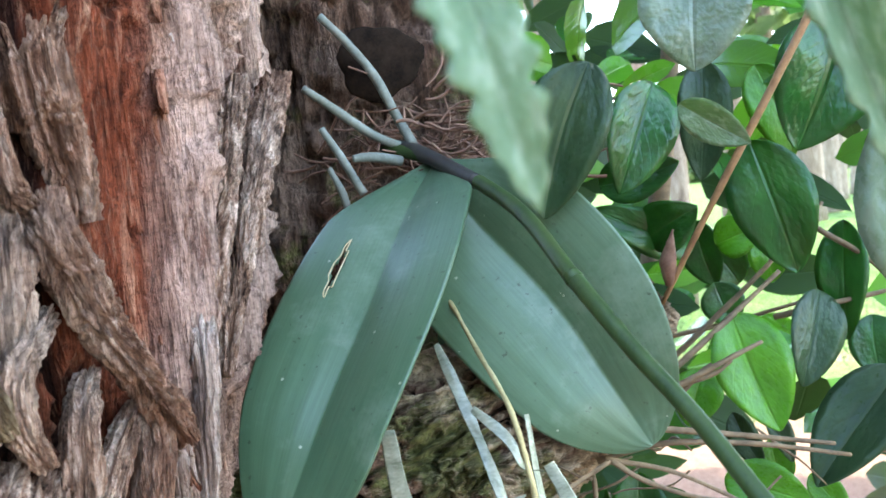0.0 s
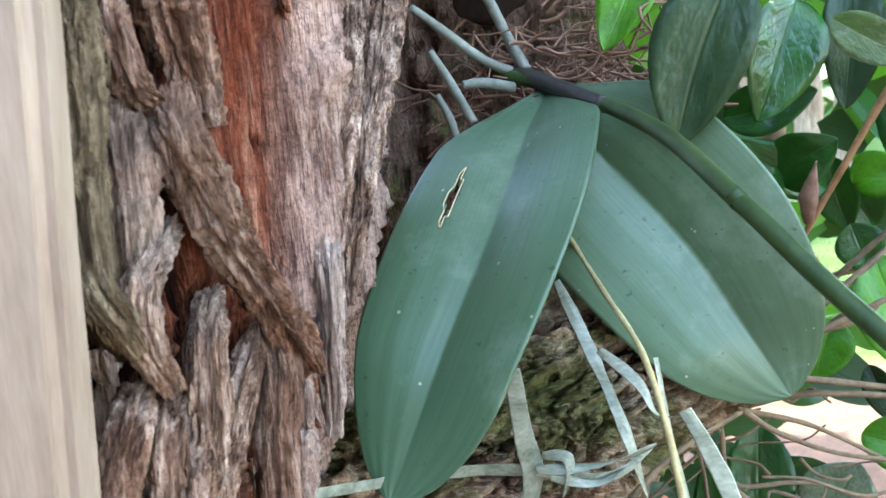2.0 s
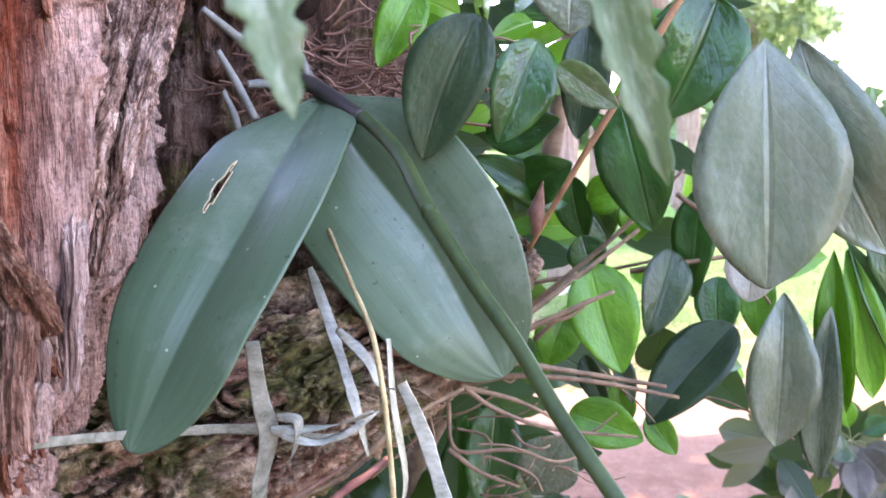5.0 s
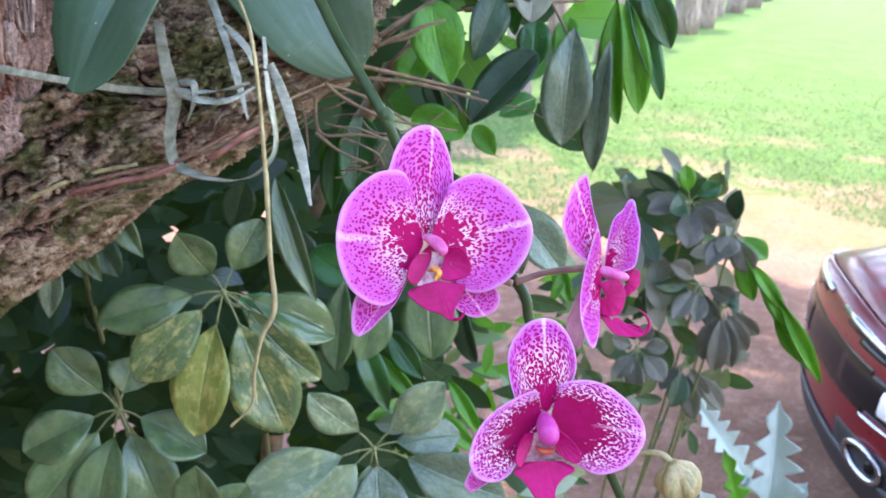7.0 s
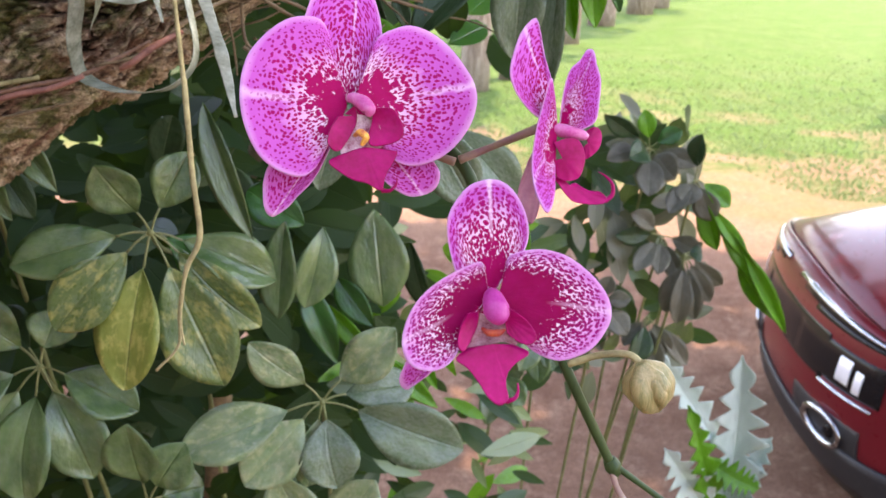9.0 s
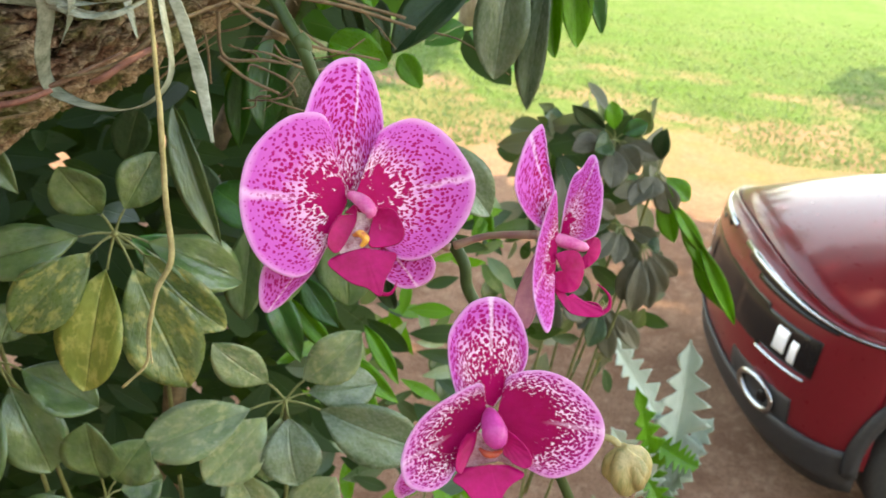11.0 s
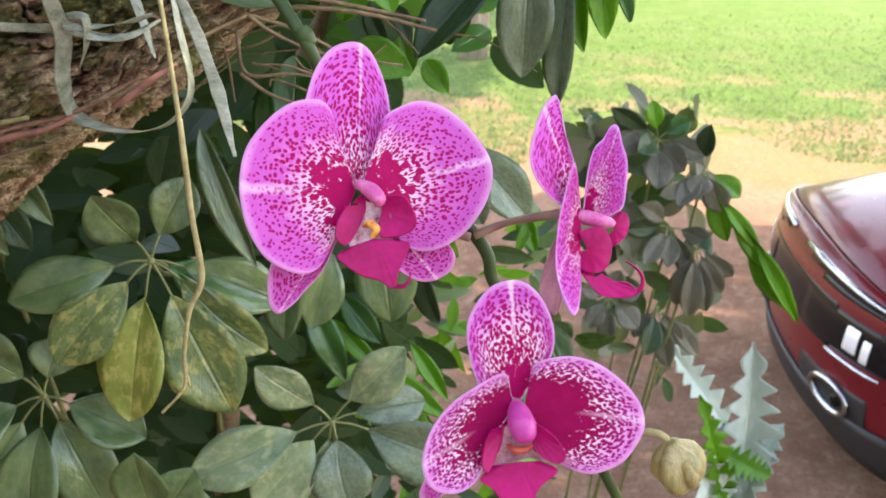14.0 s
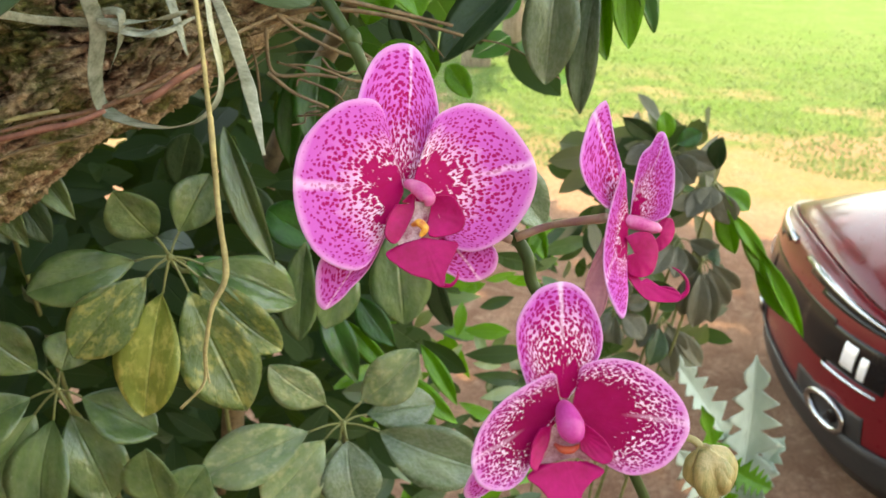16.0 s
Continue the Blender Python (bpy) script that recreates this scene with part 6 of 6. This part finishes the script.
umbel(lower, (-0.014, 0.593, 1.907), [(-0.070, 0.590, 1.976), (-0.001, 0.620, 1.952), (-0.101, 0.570, 1.873), (-0.093, 0.560, 1.811), (-0.028, 0.550, 1.792), (0.028, 0.570, 1.801), (0.072, 0.580, 1.865), (-0.056, 0.630, 1.949)], [0.0489, 0.0435, 0.0512, 0.0623, 0.0611, 0.0576, 0.0480, 0.0383], M_MID, {7: M_DARK}, [(-0.02, 0.72, 1.7), (0.05, 0.85, 1.0)])
umbel(lower, (0.241, 0.594, 1.861), [(0.175, 0.585, 1.931), (0.311, 0.590, 1.940), (0.108, 0.570, 1.823), (0.167, 0.560, 1.792), (0.377, 0.570, 1.817), (0.332, 0.620, 1.861), (0.255, 0.560, 1.785), (0.225, 0.580, 1.774)], [0.0410, 0.0457, 0.0546, 0.0561, 0.0623, 0.0442, 0.0562, 0.0448], M_SOFT, {4: M_PALE, 5: M_PALE, 6: M_PALE}, [(0.24, 0.75, 1.6), (0.2, 0.88, 0.9)])
umbel(lower, (0.074, 0.570, 1.768), [(0.068, 0.550, 1.870), (0.114, 0.570, 1.835), (0.081, 0.550, 1.697), (0.002, 0.550, 1.738), (0.154, 0.560, 1.721), (0.121, 0.600, 1.764)], [0.0507, 0.0492, 0.0600, 0.0594, 0.0589, 0.0462], M_MID, {}, [(0.1, 0.75, 1.5), (0.1, 0.88, 0.8)])
umbel(lower, (0.243, 0.580, 1.691), [(0.196, 0.570, 1.797), (0.291, 0.570, 1.786), (0.169, 0.570, 1.673), (0.329, 0.560, 1.703), (0.255, 0.560, 1.622)], [0.0531, 0.0535, 0.0612, 0.0596, 0.0628], M_SOFT, {}, [(0.25, 0.78, 1.4), (0.2, 0.9, 0.8)])
umbel(lower, (-0.043, 0.600, 2.124), [(-0.080, 0.580, 2.082), (0.002, 0.590, 2.050), (-0.028, 0.580, 2.054), (-0.056, 0.570, 2.058)], [0.0349, 0.0288, 0.0288, 0.0259], M_DARK, {}, [(-0.08, 0.75, 1.9), (0.0, 0.85, 1.0)])
leaf(lower, "lance", M_PALE, (-0.044, 0.560, 2.079), (-0.050, 0.550, 2.027), 0.0226, 10)
leaf(lower, "lance", M_MID, (0.003, 0.560, 2.139), (0.038, 0.550, 2.086), 0.0247, 15)
leaf(lower, "lance", M_MID, (-0.030, 0.570, 2.104), (-0.004, 0.560, 2.059), 0.0245, 25)
leaf(lower, "lance", M_MID, (0.151, 0.580, 2.153), (0.188, 0.560, 2.041), 0.0276, 20)
leaf(lower, "ovate", M_GLOSS, (0.175, 0.640, 2.061), (0.226, 0.630, 2.030), 0.0437, 0)
leaf(lower, "obovate", M_MID, (0.210, 0.620, 2.037), (0.201, 0.600, 1.947), 0.0406, 20)
leaf(lower, "obovate", M_MID, (0.244, 0.630, 2.027), (0.226, 0.610, 1.954), 0.0411, -20)
leaf(lower, "obovate", M_MID, (0.292, 0.660, 2.035), (0.301, 0.640, 1.941), 0.0607, 0)
leaf(lower, "obovate", M_DARK, (0.329, 0.660, 2.002), (0.350, 0.660, 1.927), 0.0280, 30)
leaf(lower, "obovate", M_MID, (0.244, 0.600, 2.169), (0.260, 0.600, 2.142), 0.0322, 0)
leaf(lower, "lance", M_GLOSS, (0.220, 0.640, 1.972), (0.255, 0.620, 1.888), 0.0306, 0)
leaf(lower, "lance", M_GLOSS, (0.255, 0.640, 1.972), (0.291, 0.620, 1.928), 0.0303, 20)
leaf(lower, "lance", M_BRIGHT, (0.289, 0.680, 1.867), (0.361, 0.660, 1.810), 0.0267, 10)
leaf(lower, "lance", M_BRIGHT, (0.296, 0.680, 1.852), (0.342, 0.660, 1.787), 0.0229, -20)
leaf(lower, "lance", M_BRIGHT, (0.244, 0.700, 1.916), (0.295, 0.680, 1.860), 0.0225, 20)
leaf(lower, "lance", M_BRIGHT, (0.323, 0.700, 1.885), (0.363, 0.680, 1.820), 0.0203, 0)
leaf(lower, "ovate", M_DARK, (0.109, 0.660, 2.126), (0.095, 0.660, 2.078), 0.0357, 0)
leaf(lower, "ovate", M_DARK, (0.152, 0.660, 2.078), (0.173, 0.660, 2.022), 0.0360, 0)
# dark inner leaves painted as the shade behind the leaflets
filler(lower, "inner_leaves", "obovate", (M_GAP_SHADE, M_DARK, M_GAP_SHADE), 330, (-0.38, 0.34, 0.70, 0.98, 1.35, 2.10), 0.085, 6, 0.42)
filler(lower, "inner_leaves", "obovate", (M_GAP_SHADE, M_GAP_SHADE), 1300, (-0.95, 0.30, 1.0, 1.45, 0.9, 2.25), 0.11, 8, 0.5)
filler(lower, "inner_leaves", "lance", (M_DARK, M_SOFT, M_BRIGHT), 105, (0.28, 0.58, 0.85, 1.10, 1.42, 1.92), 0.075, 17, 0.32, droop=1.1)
filler(lower, "inner_leaves", "ovate", (M_GAP_SHADE,), 520, (-0.75, 0.22, 1.5, 1.95, 0.5, 2.25), 0.14, 19, 0.5)

side = thing("umbrella_plant", (0.75, 1.35, 0.0), "thin umbrella plant with drooping dark leaflets in front of bare soil", "umbrella plant", "umbrella plants")
umbel(side, (0.713, 1.050, 2.001), [(0.632, 1.030, 2.058), (0.698, 1.050, 2.061), (0.755, 1.040, 2.033), (0.665, 1.000, 2.001), (0.738, 1.000, 1.970), (0.638, 1.020, 1.993), (0.775, 1.020, 1.985), (0.701, 1.000, 1.944)], [0.0288, 0.0271, 0.0274, 0.0371, 0.0476, 0.0332, 0.0301, 0.0448], M_GREY, {0: M_DARK, 3: M_DARK, 1: M_BRIGHT, 2: M_GLOSS}, [(0.72, 1.2, 1.4), (0.72, 1.3, 0.5)])
umbel(side, (0.777, 1.020, 1.963), [(0.769, 1.000, 2.037), (0.803, 1.000, 1.906), (0.751, 0.980, 1.936), (0.827, 1.000, 1.928), (0.817, 1.000, 1.859), (0.726, 0.980, 1.924)], [0.0293, 0.0394, 0.0380, 0.0305, 0.0327, 0.0335], M_GREY, {0: M_DARK, 3: M_BRIGHT, 4: M_BRIGHT}, [(0.78, 1.2, 1.3)])
umbel(side, (0.749, 1.050, 1.863), [(0.668, 1.030, 1.873), (0.687, 1.030, 1.909), (0.693, 1.000, 1.827), (0.730, 1.000, 1.821), (0.773, 1.000, 1.805), (0.804, 1.020, 1.848)], [0.0302, 0.0318, 0.0301, 0.0304, 0.0328, 0.0313], M_GREY, {0: M_DARK}, [(0.72, 1.2, 1.2)])
umbel(side, (0.768, 1.000, 1.852), [(0.796, 1.000, 1.851), (0.809, 0.980, 1.783), (0.789, 0.980, 1.755), (0.762, 0.980, 1.747), (0.834, 1.000, 1.802), (0.750, 1.000, 1.758)], [0.0281, 0.0329, 0.0330, 0.0355, 0.0287, 0.0312], M_GREY, {0: M_DARK}, [(0.75, 1.2, 1.1)])
umbel(side, (0.643, 1.000, 1.773), [(0.621, 1.000, 1.830), (0.658, 1.000, 1.819), (0.685, 0.980, 1.789), (0.682, 0.970, 1.736), (0.643, 0.970, 1.710), (0.609, 0.980, 1.736), (0.601, 1.000, 1.794)], [0.0252, 0.0273, 0.0273, 0.0374, 0.0320, 0.0300, 0.0271], M_GREY, {0: M_DARK}, [(0.65, 1.2, 1.1)])
umbel(side, (0.755, 1.080, 1.711), [(0.727, 1.040, 1.648), (0.769, 1.040, 1.624), (0.793, 1.060, 1.655), (0.826, 1.060, 1.631), (0.712, 1.060, 1.670)], [0.0377, 0.0354, 0.0337, 0.0312, 0.0300], M_GREY, {0: M_DARK}, [(0.7, 1.25, 1.0)])
umbel(side, (0.563, 1.050, 1.715), [(0.527, 1.000, 1.661), (0.560, 1.000, 1.639), (0.591, 1.000, 1.657), (0.513, 1.030, 1.697), (0.601, 1.030, 1.692), (0.542, 1.050, 1.765)], [0.0398, 0.0430, 0.0402, 0.0354, 0.0360, 0.0326], M_MID, {}, [(0.6, 1.25, 1.0)])
umbel(side, (0.500, 1.050, 1.636), [(0.479, 1.000, 1.567), (0.511, 1.000, 1.575), (0.538, 1.000, 1.599), (0.464, 1.030, 1.608), (0.543, 1.030, 1.644)], [0.0409, 0.0438, 0.0408, 0.0363, 0.0362], M_MID, {}, [(0.5, 1.25, 0.9)])
leaf(side, "lance", M_BRIGHT, (0.800, 1.000, 1.924), (0.861, 0.980, 1.847), 0.0234, 0)
leaf(side, "lance", M_BRIGHT, (0.816, 1.000, 1.905), (0.899, 0.970, 1.802), 0.0274, 20)
leaf(side, "lance", M_BRIGHT, (0.849, 0.980, 1.866), (0.928, 0.960, 1.737), 0.0259, -10)
leaf(side, "lance", M_BRIGHT, (0.852, 1.000, 1.839), (0.922, 0.980, 1.748), 0.0225, 30)
leaf(side, "lance", M_BRIGHT, (0.490, 0.950, 1.949), (0.513, 0.930, 1.880), 0.0269, 10)
leaf(side, "lance", M_BRIGHT, (0.507, 0.950, 1.932), (0.484, 0.930, 1.881), 0.0190, -10)
filler(side, "inner_leaves", "obovate", (M_GREY, M_GREY, M_DARK), 75, (0.60, 0.80, 1.04, 1.18, 1.86, 2.05), 0.075, 11, 0.45, droop=1.6)
filler(side, "inner_leaves", "obovate", (M_GREY, M_DARK), 60, (0.58, 0.84, 1.04, 1.2, 1.58, 1.86), 0.065, 13, 0.42, droop=1.9)

silver = thing("silver_leaf_plant", (0.9, 1.25, 0.0), "plant with jagged silvery green leaves", "plant")
linked("stem", tube("stem", [(0.95, 1.25, -0.05), (0.90, 1.22, 0.6), (0.86, 1.18, 1.2)], (0.008, 0.006, 0.004), M_UMBELSTALK, 8, 20), silver)
leaf(silver, "lobed", M_SILVER, (0.957, 1.100, 1.270), (0.954, 1.120, 1.615), 0.1132, 15)
leaf(silver, "lobed", M_SILVER, (0.924, 1.100, 1.439), (0.788, 1.120, 1.627), 0.0644, 20)
leaf(silver, "lobed", M_SILVER, (0.962, 1.080, 1.298), (1.016, 1.080, 1.469), 0.0804, -20)
leaf(silver, "lobed", M_SILVER, (0.935, 1.080, 1.288), (0.807, 1.060, 1.469), 0.0890, 0)
leaf(silver, "lobed", M_BRIGHT, (0.933, 1.080, 1.301), (0.840, 1.060, 1.553), 0.0659, 20)
leaf(silver, "lobed", M_BRIGHT, (0.902, 1.060, 1.431), (0.973, 1.020, 1.404), 0.0660, 0)
leaf(silver, "lobed", M_BRIGHT, (0.902, 1.060, 1.345), (0.975, 1.020, 1.241), 0.0690, 0)
leaf(silver, "lobed", M_SILVER, (0.962, 1.100, 1.188), (0.971, 1.100, 1.385), 0.0951, -25)

near = thing("hanging_leaf", (0.1568, 0.1772, 2.4293), "pale green chewed leaf hanging close to the camera path", "leaf", "hanging leaves")
stalk(near, [(0.1568, 0.1772, 2.4293), (0.154, 0.180, 2.440), (0.152, 0.219, 2.470)], 0.0011, 0.0014, M_UMBELSTALK, "leafstalk")
leaf(near, "chewed", M_NEAR, (0.1568, 0.1772, 2.4293), (0.1645, 0.1736, 2.3958), 0.0135, 0)
near = thing("hanging_leaf", (0.212, 0.221, 2.431), "pale green chewed leaf hanging close to the camera path", "leaf", "hanging leaves")
stalk(near, [(0.216, 0.230, 2.440), (0.217, 0.239, 2.457), (0.224, 0.278, 2.493)], 0.0011, 0.0014, M_UMBELSTALK, "leafstalk")
leaf(near, "chewed", M_NEAR, (0.216, 0.230, 2.441), (0.236, 0.235, 2.382), 0.0159, 0)


# ---------------------------------------------------------------- parked car

def car():
    """Small red SUV; local x runs forward from the front axle line, y to its left, z up."""
    heading = radians(166)
    base = Matrix.Translation((3.03, 3.02, 0)) @ Matrix.Rotation(heading, 4, "Z") @ Matrix.Diagonal((1, 1, 1.09, 1))
    c = thing("parked_car", base.translation, "dark red small SUV parked on the soil, nose towards the plants", "car")
    W = 0.88
    ROUND = 0.85

    def skin(name, rows, mat, label="", thick=0.02, parent=None):
        g = np.array([[base @ Vector(p) for p in row] for row in rows])
        return linked(name, sheet(name, g, mat, thick), parent or c, label)

    def ring(z, back, push):
        """A line round the nose at height z: from the right flank over the front to the left flank."""
        pts = []
        for k in range(41):
            s = -1 + 2 * k / 40
            a = s * math.pi / 2
            cx = abs(math.cos(a)) ** ROUND
            sy = math.copysign(abs(math.sin(a)) ** ROUND, a)
            pts.append((back + (0.74 + push - back) * cx, W * sy, z - 0.09 * sy * sy * max(0.0, (z - 0.8) / 0.12)))
        return pts

    # front fascia and wings, from the bumper's foot up to the bonnet line
    levels = ((0.30, -0.02), (0.40, 0.02), (0.52, 0.035), (0.62, 0.04), (0.72, 0.03), (0.80, 0.02), (0.86, 0.0), (0.92, -0.03))
    skin("front_shell", [ring(z, 0.34, p) for z, p in levels], M_CARPAINT)
    skin("bumper_cladding", [ring(z, 0.36, p) for z, p in ((0.20, -0.06), (0.26, 0.0), (0.33, 0.012), (0.37, 0.03))], M_CLAD, "black plastic lower bumper")
    # bonnet
    rows = []
    for i in range(18):
        u = i / 17
        row = []
        for q in np.linspace(-1, 1, 27):
            y = 0.86 * q
            front = 0.33 + 0.36 * math.sqrt(max(0.0, 1 - abs(y / W) ** (2 / ROUND))) ** ROUND
            row.append((front * (1 - u) - 1.1 * u, y * (1 - 0.02 * u), 0.912 + 0.25 * (1 - (1 - u) ** 2.6) - 0.085 * q * q * (1 - u) - 0.16 * abs(q) ** 2.4 * u ** 0.6 + 0.012 * math.exp(-((abs(q) - 0.62) / 0.08) ** 2) * min(1, 3 * u)))
        rows.append(row)
    skin("bonnet", rows, M_CARPAINT, "curved red bonnet reflecting the sky")
    # flanks back to the rear
    for sgn in (-1, 1):
        rows = []
        for i in range(26):
            x = 0.36 - 3.3 * i / 25
            rows.append([(x, sgn * (W + 0.015 * math.sin(z * 5)), max(z, 0.30 + 0.36 * math.sqrt(max(0.0, 1 - (x / 0.42) ** 2))) if abs(x) < 0.42 else z) for z in np.linspace(0.30, 0.86, 14)])
        skin("side_panel", rows, M_CARPAINT)
        arch = [(0.40 * math.cos(a), sgn * (W + 0.012), 0.34 + 0.40 * math.sin(a)) for a in np.linspace(-0.15, math.pi + 0.15, 24)]
        linked("wheel_arch", tube("wheel_arch", [base @ Vector(p) for p in arch], (0.035, 0.035), M_CLAD, 10, 40), c, "black plastic arch trim")
        linked("sill", tube("sill", [base @ Vector((-0.4, sgn * W, 0.28)), base @ Vector((-2.2, sgn * W, 0.28))], (0.06, 0.06), M_CLAD, 10, 8), c)
    # cabin
    rows = [[(x, y * t, z) for y in np.linspace(-0.86, 0.86, 9)] for x, z, t in ((-1.05, 1.07, 1.0), (-1.45, 1.46, 0.86), (-1.6, 1.58, 0.82), (-2.3, 1.56, 0.82), (-2.85, 1.3, 0.88), (-2.95, 0.9, 1.0), (-2.95, 0.3, 1.0))]
    skin("roof", rows, M_CARPAINT)
    for sgn in (-1, 1):
        skin("side_window", [[(-1.05, sgn * 0.87, 1.03), (-1.42, sgn * 0.75, 1.44)], [(-1.4, sgn * 0.88, 1.03), (-1.6, sgn * 0.72, 1.54)], [(-2.2, sgn * 0.88, 1.03), (-2.2, sgn * 0.72, 1.52)], [(-2.8, sgn * 0.87, 1.03), (-2.7, sgn * 0.76, 1.36)]], M_GLOSSBLACK)

    def band(name, z0, z1, s0, s1, out, mat, label="", back=0.34, parent=None, slope=0.0):
        """A strip that follows the nose between two heights."""
        rows = []
        for zz in np.linspace(0, 1, 6):
            row = []
            for k in range(22):
                s = s0 + (s1 - s0) * k / 21
                z = z0 + (z1 - z0) * zz + slope * (s - s0)
                p = float(np.interp(z, [l[0] for l in levels], [l[1] for l in levels]))
                y = abs(math.sin(s * math.pi / 2)) ** 0.52
                a = math.copysign(math.asin(y ** (1 / ROUND)), s)
                cx = abs(math.cos(a)) ** ROUND
                sy = math.copysign(y, s)
                bulge = out * (1 - (2 * zz - 1) ** 4)
                row.append((back + (0.74 + p + bulge - back) * cx, (W + bulge) * sy, z - 0.09 * sy * sy * max(0.0, (z - 0.8) / 0.12)))
            rows.append(row)
        return skin(name, rows, mat, label, 0.006, parent)

    def on_nose(z, s, out):
        p = float(np.interp(z, [l[0] for l in levels], [l[1] for l in levels]))
        y = abs(math.sin(s * math.pi / 2)) ** 0.52
        cx = abs(math.cos(math.asin(y ** (1 / ROUND)))) ** ROUND
        return base @ Vector((0.34 + (0.40 + p + out) * cx, math.copysign((W + out) * y, s), z))

    band("grille", 0.55, 0.80, -0.22, 0.22, 0.012, M_GLOSSBLACK, "black grille")
    for sgn in (-1, 1):
        lamp = band("running_lamp", 0.822, 0.886, sgn * 0.03, sgn * 0.90, 0.012, M_GLOSSBLACK, "slim chrome-trimmed upper lamp")
        band("chrome_strip", 0.852, 0.880, sgn * 0.01, sgn * 0.92, 0.020, M_CHROME, "", parent=lamp)
        band("lamp_recess", 0.80, 0.838, sgn * 0.10, sgn * 0.62, 0.010, M_GLOSSBLACK, "dark trim below the upper lamp")
        head = band("headlamp", 0.575, 0.775, sgn * 0.06, sgn * 0.56, 0.014, M_GLOSSBLACK, "dark main headlamp")
        band("reflector", 0.61, 0.74, sgn * 0.30, sgn * 0.37, 0.022, M_LAMP, "", parent=head)
        band("reflector", 0.60, 0.72, sgn * 0.40, sgn * 0.44, 0.022, M_LAMP, "", parent=head)
        band("lamp_trim", 0.570, 0.584, sgn * 0.20, sgn * 0.52, 0.018, M_CHROME, "", parent=head)
        fog = band("fog_lamp", 0.30, 0.50, sgn * 0.08, sgn * 0.48, 0.014, M_CLAD, "fog lamp in a chrome hoop")
        hoop = [on_nose(0.41 + 0.060 * math.sin(a), sgn * (0.27 + 0.105 * math.cos(a)), 0.026) for a in np.linspace(0, 2 * math.pi, 25)]
        linked("chrome_hoop", tube("chrome_hoop", hoop, (0.011, 0.013, 0.018, 0.018, 0.011), M_CHROME, 10, 60, ends=False), fog)
        lens = [on_nose(0.41, sgn * 0.31, 0.012), on_nose(0.41, sgn * 0.31, 0.024), on_nose(0.41, sgn * 0.31, 0.030)]
        linked("lens", tube("lens", lens, (0.030, 0.028, 0.006), M_GLOSSBLACK, 14, 8), fog)
    # wheels
    for x in (0.0, -2.5):
        for sgn in (-1, 1):
            ctr = base @ Vector((x, sgn * 0.80, 0.33))
            wheel = thing("wheel", ctr)
            wheel.parent = c
            wheel.matrix_basis = Matrix.Translation(Vector(ctr) - base.translation)
            ax = base.to_3x3() @ Vector((0, sgn, 0))
            prof = [(-0.10, 0.20), (-0.10, 0.30), (-0.07, 0.33), (0.07, 0.33), (0.10, 0.30), (0.10, 0.21)]
            linked("tyre", lathe("tyre", ctr, ax, prof, M_TYRE, 56), wheel)
            linked("rim", lathe("rim", ctr, ax, [(0.095, 0.215), (0.085, 0.19), (0.03, 0.18), (-0.05, 0.18)], M_ALLOY, 48), wheel)
            for k in range(5):
                a = 2 * math.pi * k / 5
                fwd = base.to_3x3() @ Vector((math.cos(a), 0, math.sin(a)))
                p0, p1 = ctr + ax * 0.085, ctr + ax * 0.085 + fwd * 0.195
                linked("spoke", tube("spoke", [p0, p0.lerp(p1, 0.5), p1], (0.030, 0.022, 0.028), M_ALLOY, 8, 8, flat=0.6), wheel)
    return c


def lathe(name, ctr, ax, prof, mat, n):
    ax = Vector(ax).normalized()
    u = ax.orthogonal().normalized()
    w = ax.cross(u)
    verts, faces = [], []
    m = len(prof)
    for k in range(n):
        a = 2 * math.pi * k / n
        d = u * math.cos(a) + w * math.sin(a)
        verts += [Vector(ctr) + ax * h + d * r for h, r in prof]
    for k in range(n):
        for j in range(m - 1):
            a, b = k * m + j, ((k + 1) % n) * m + j
            faces.append((a, b, b + 1, a + 1))
    return finish(name, verts, faces, mat)


car()


# ---------------------------------------------------------------- unseen crown for the big tree, set overhead towards the sun to shade plants and soil
def make_shade_crown():
    rng = np.random.RandomState(12)
    verts, faces = [], []
    for k in range(12000):
        a, d = rng.uniform(0, 6.283), 4.2 * math.sqrt(rng.rand())
        c = np.array([3.1 + d * math.cos(a), 3.6 + d * math.sin(a), 6.6 + rng.uniform(-0.5, 1.3) * (1 - (d / 5.5) ** 2) - 0.02 * d * d])
        e = rng.normal(size=(3, 3)) * 0.11
        s = len(verts)
        verts += [c + e[0], c + e[1], c + e[2], c - e[0]]
        faces += [(s, s + 1, s + 2), (s, s + 2, s + 3)]
    return finish("crown", verts, faces, M_HEDGE, smooth=False)


tagged(linked("crown", make_shade_crown(), tree), kind="stuff")
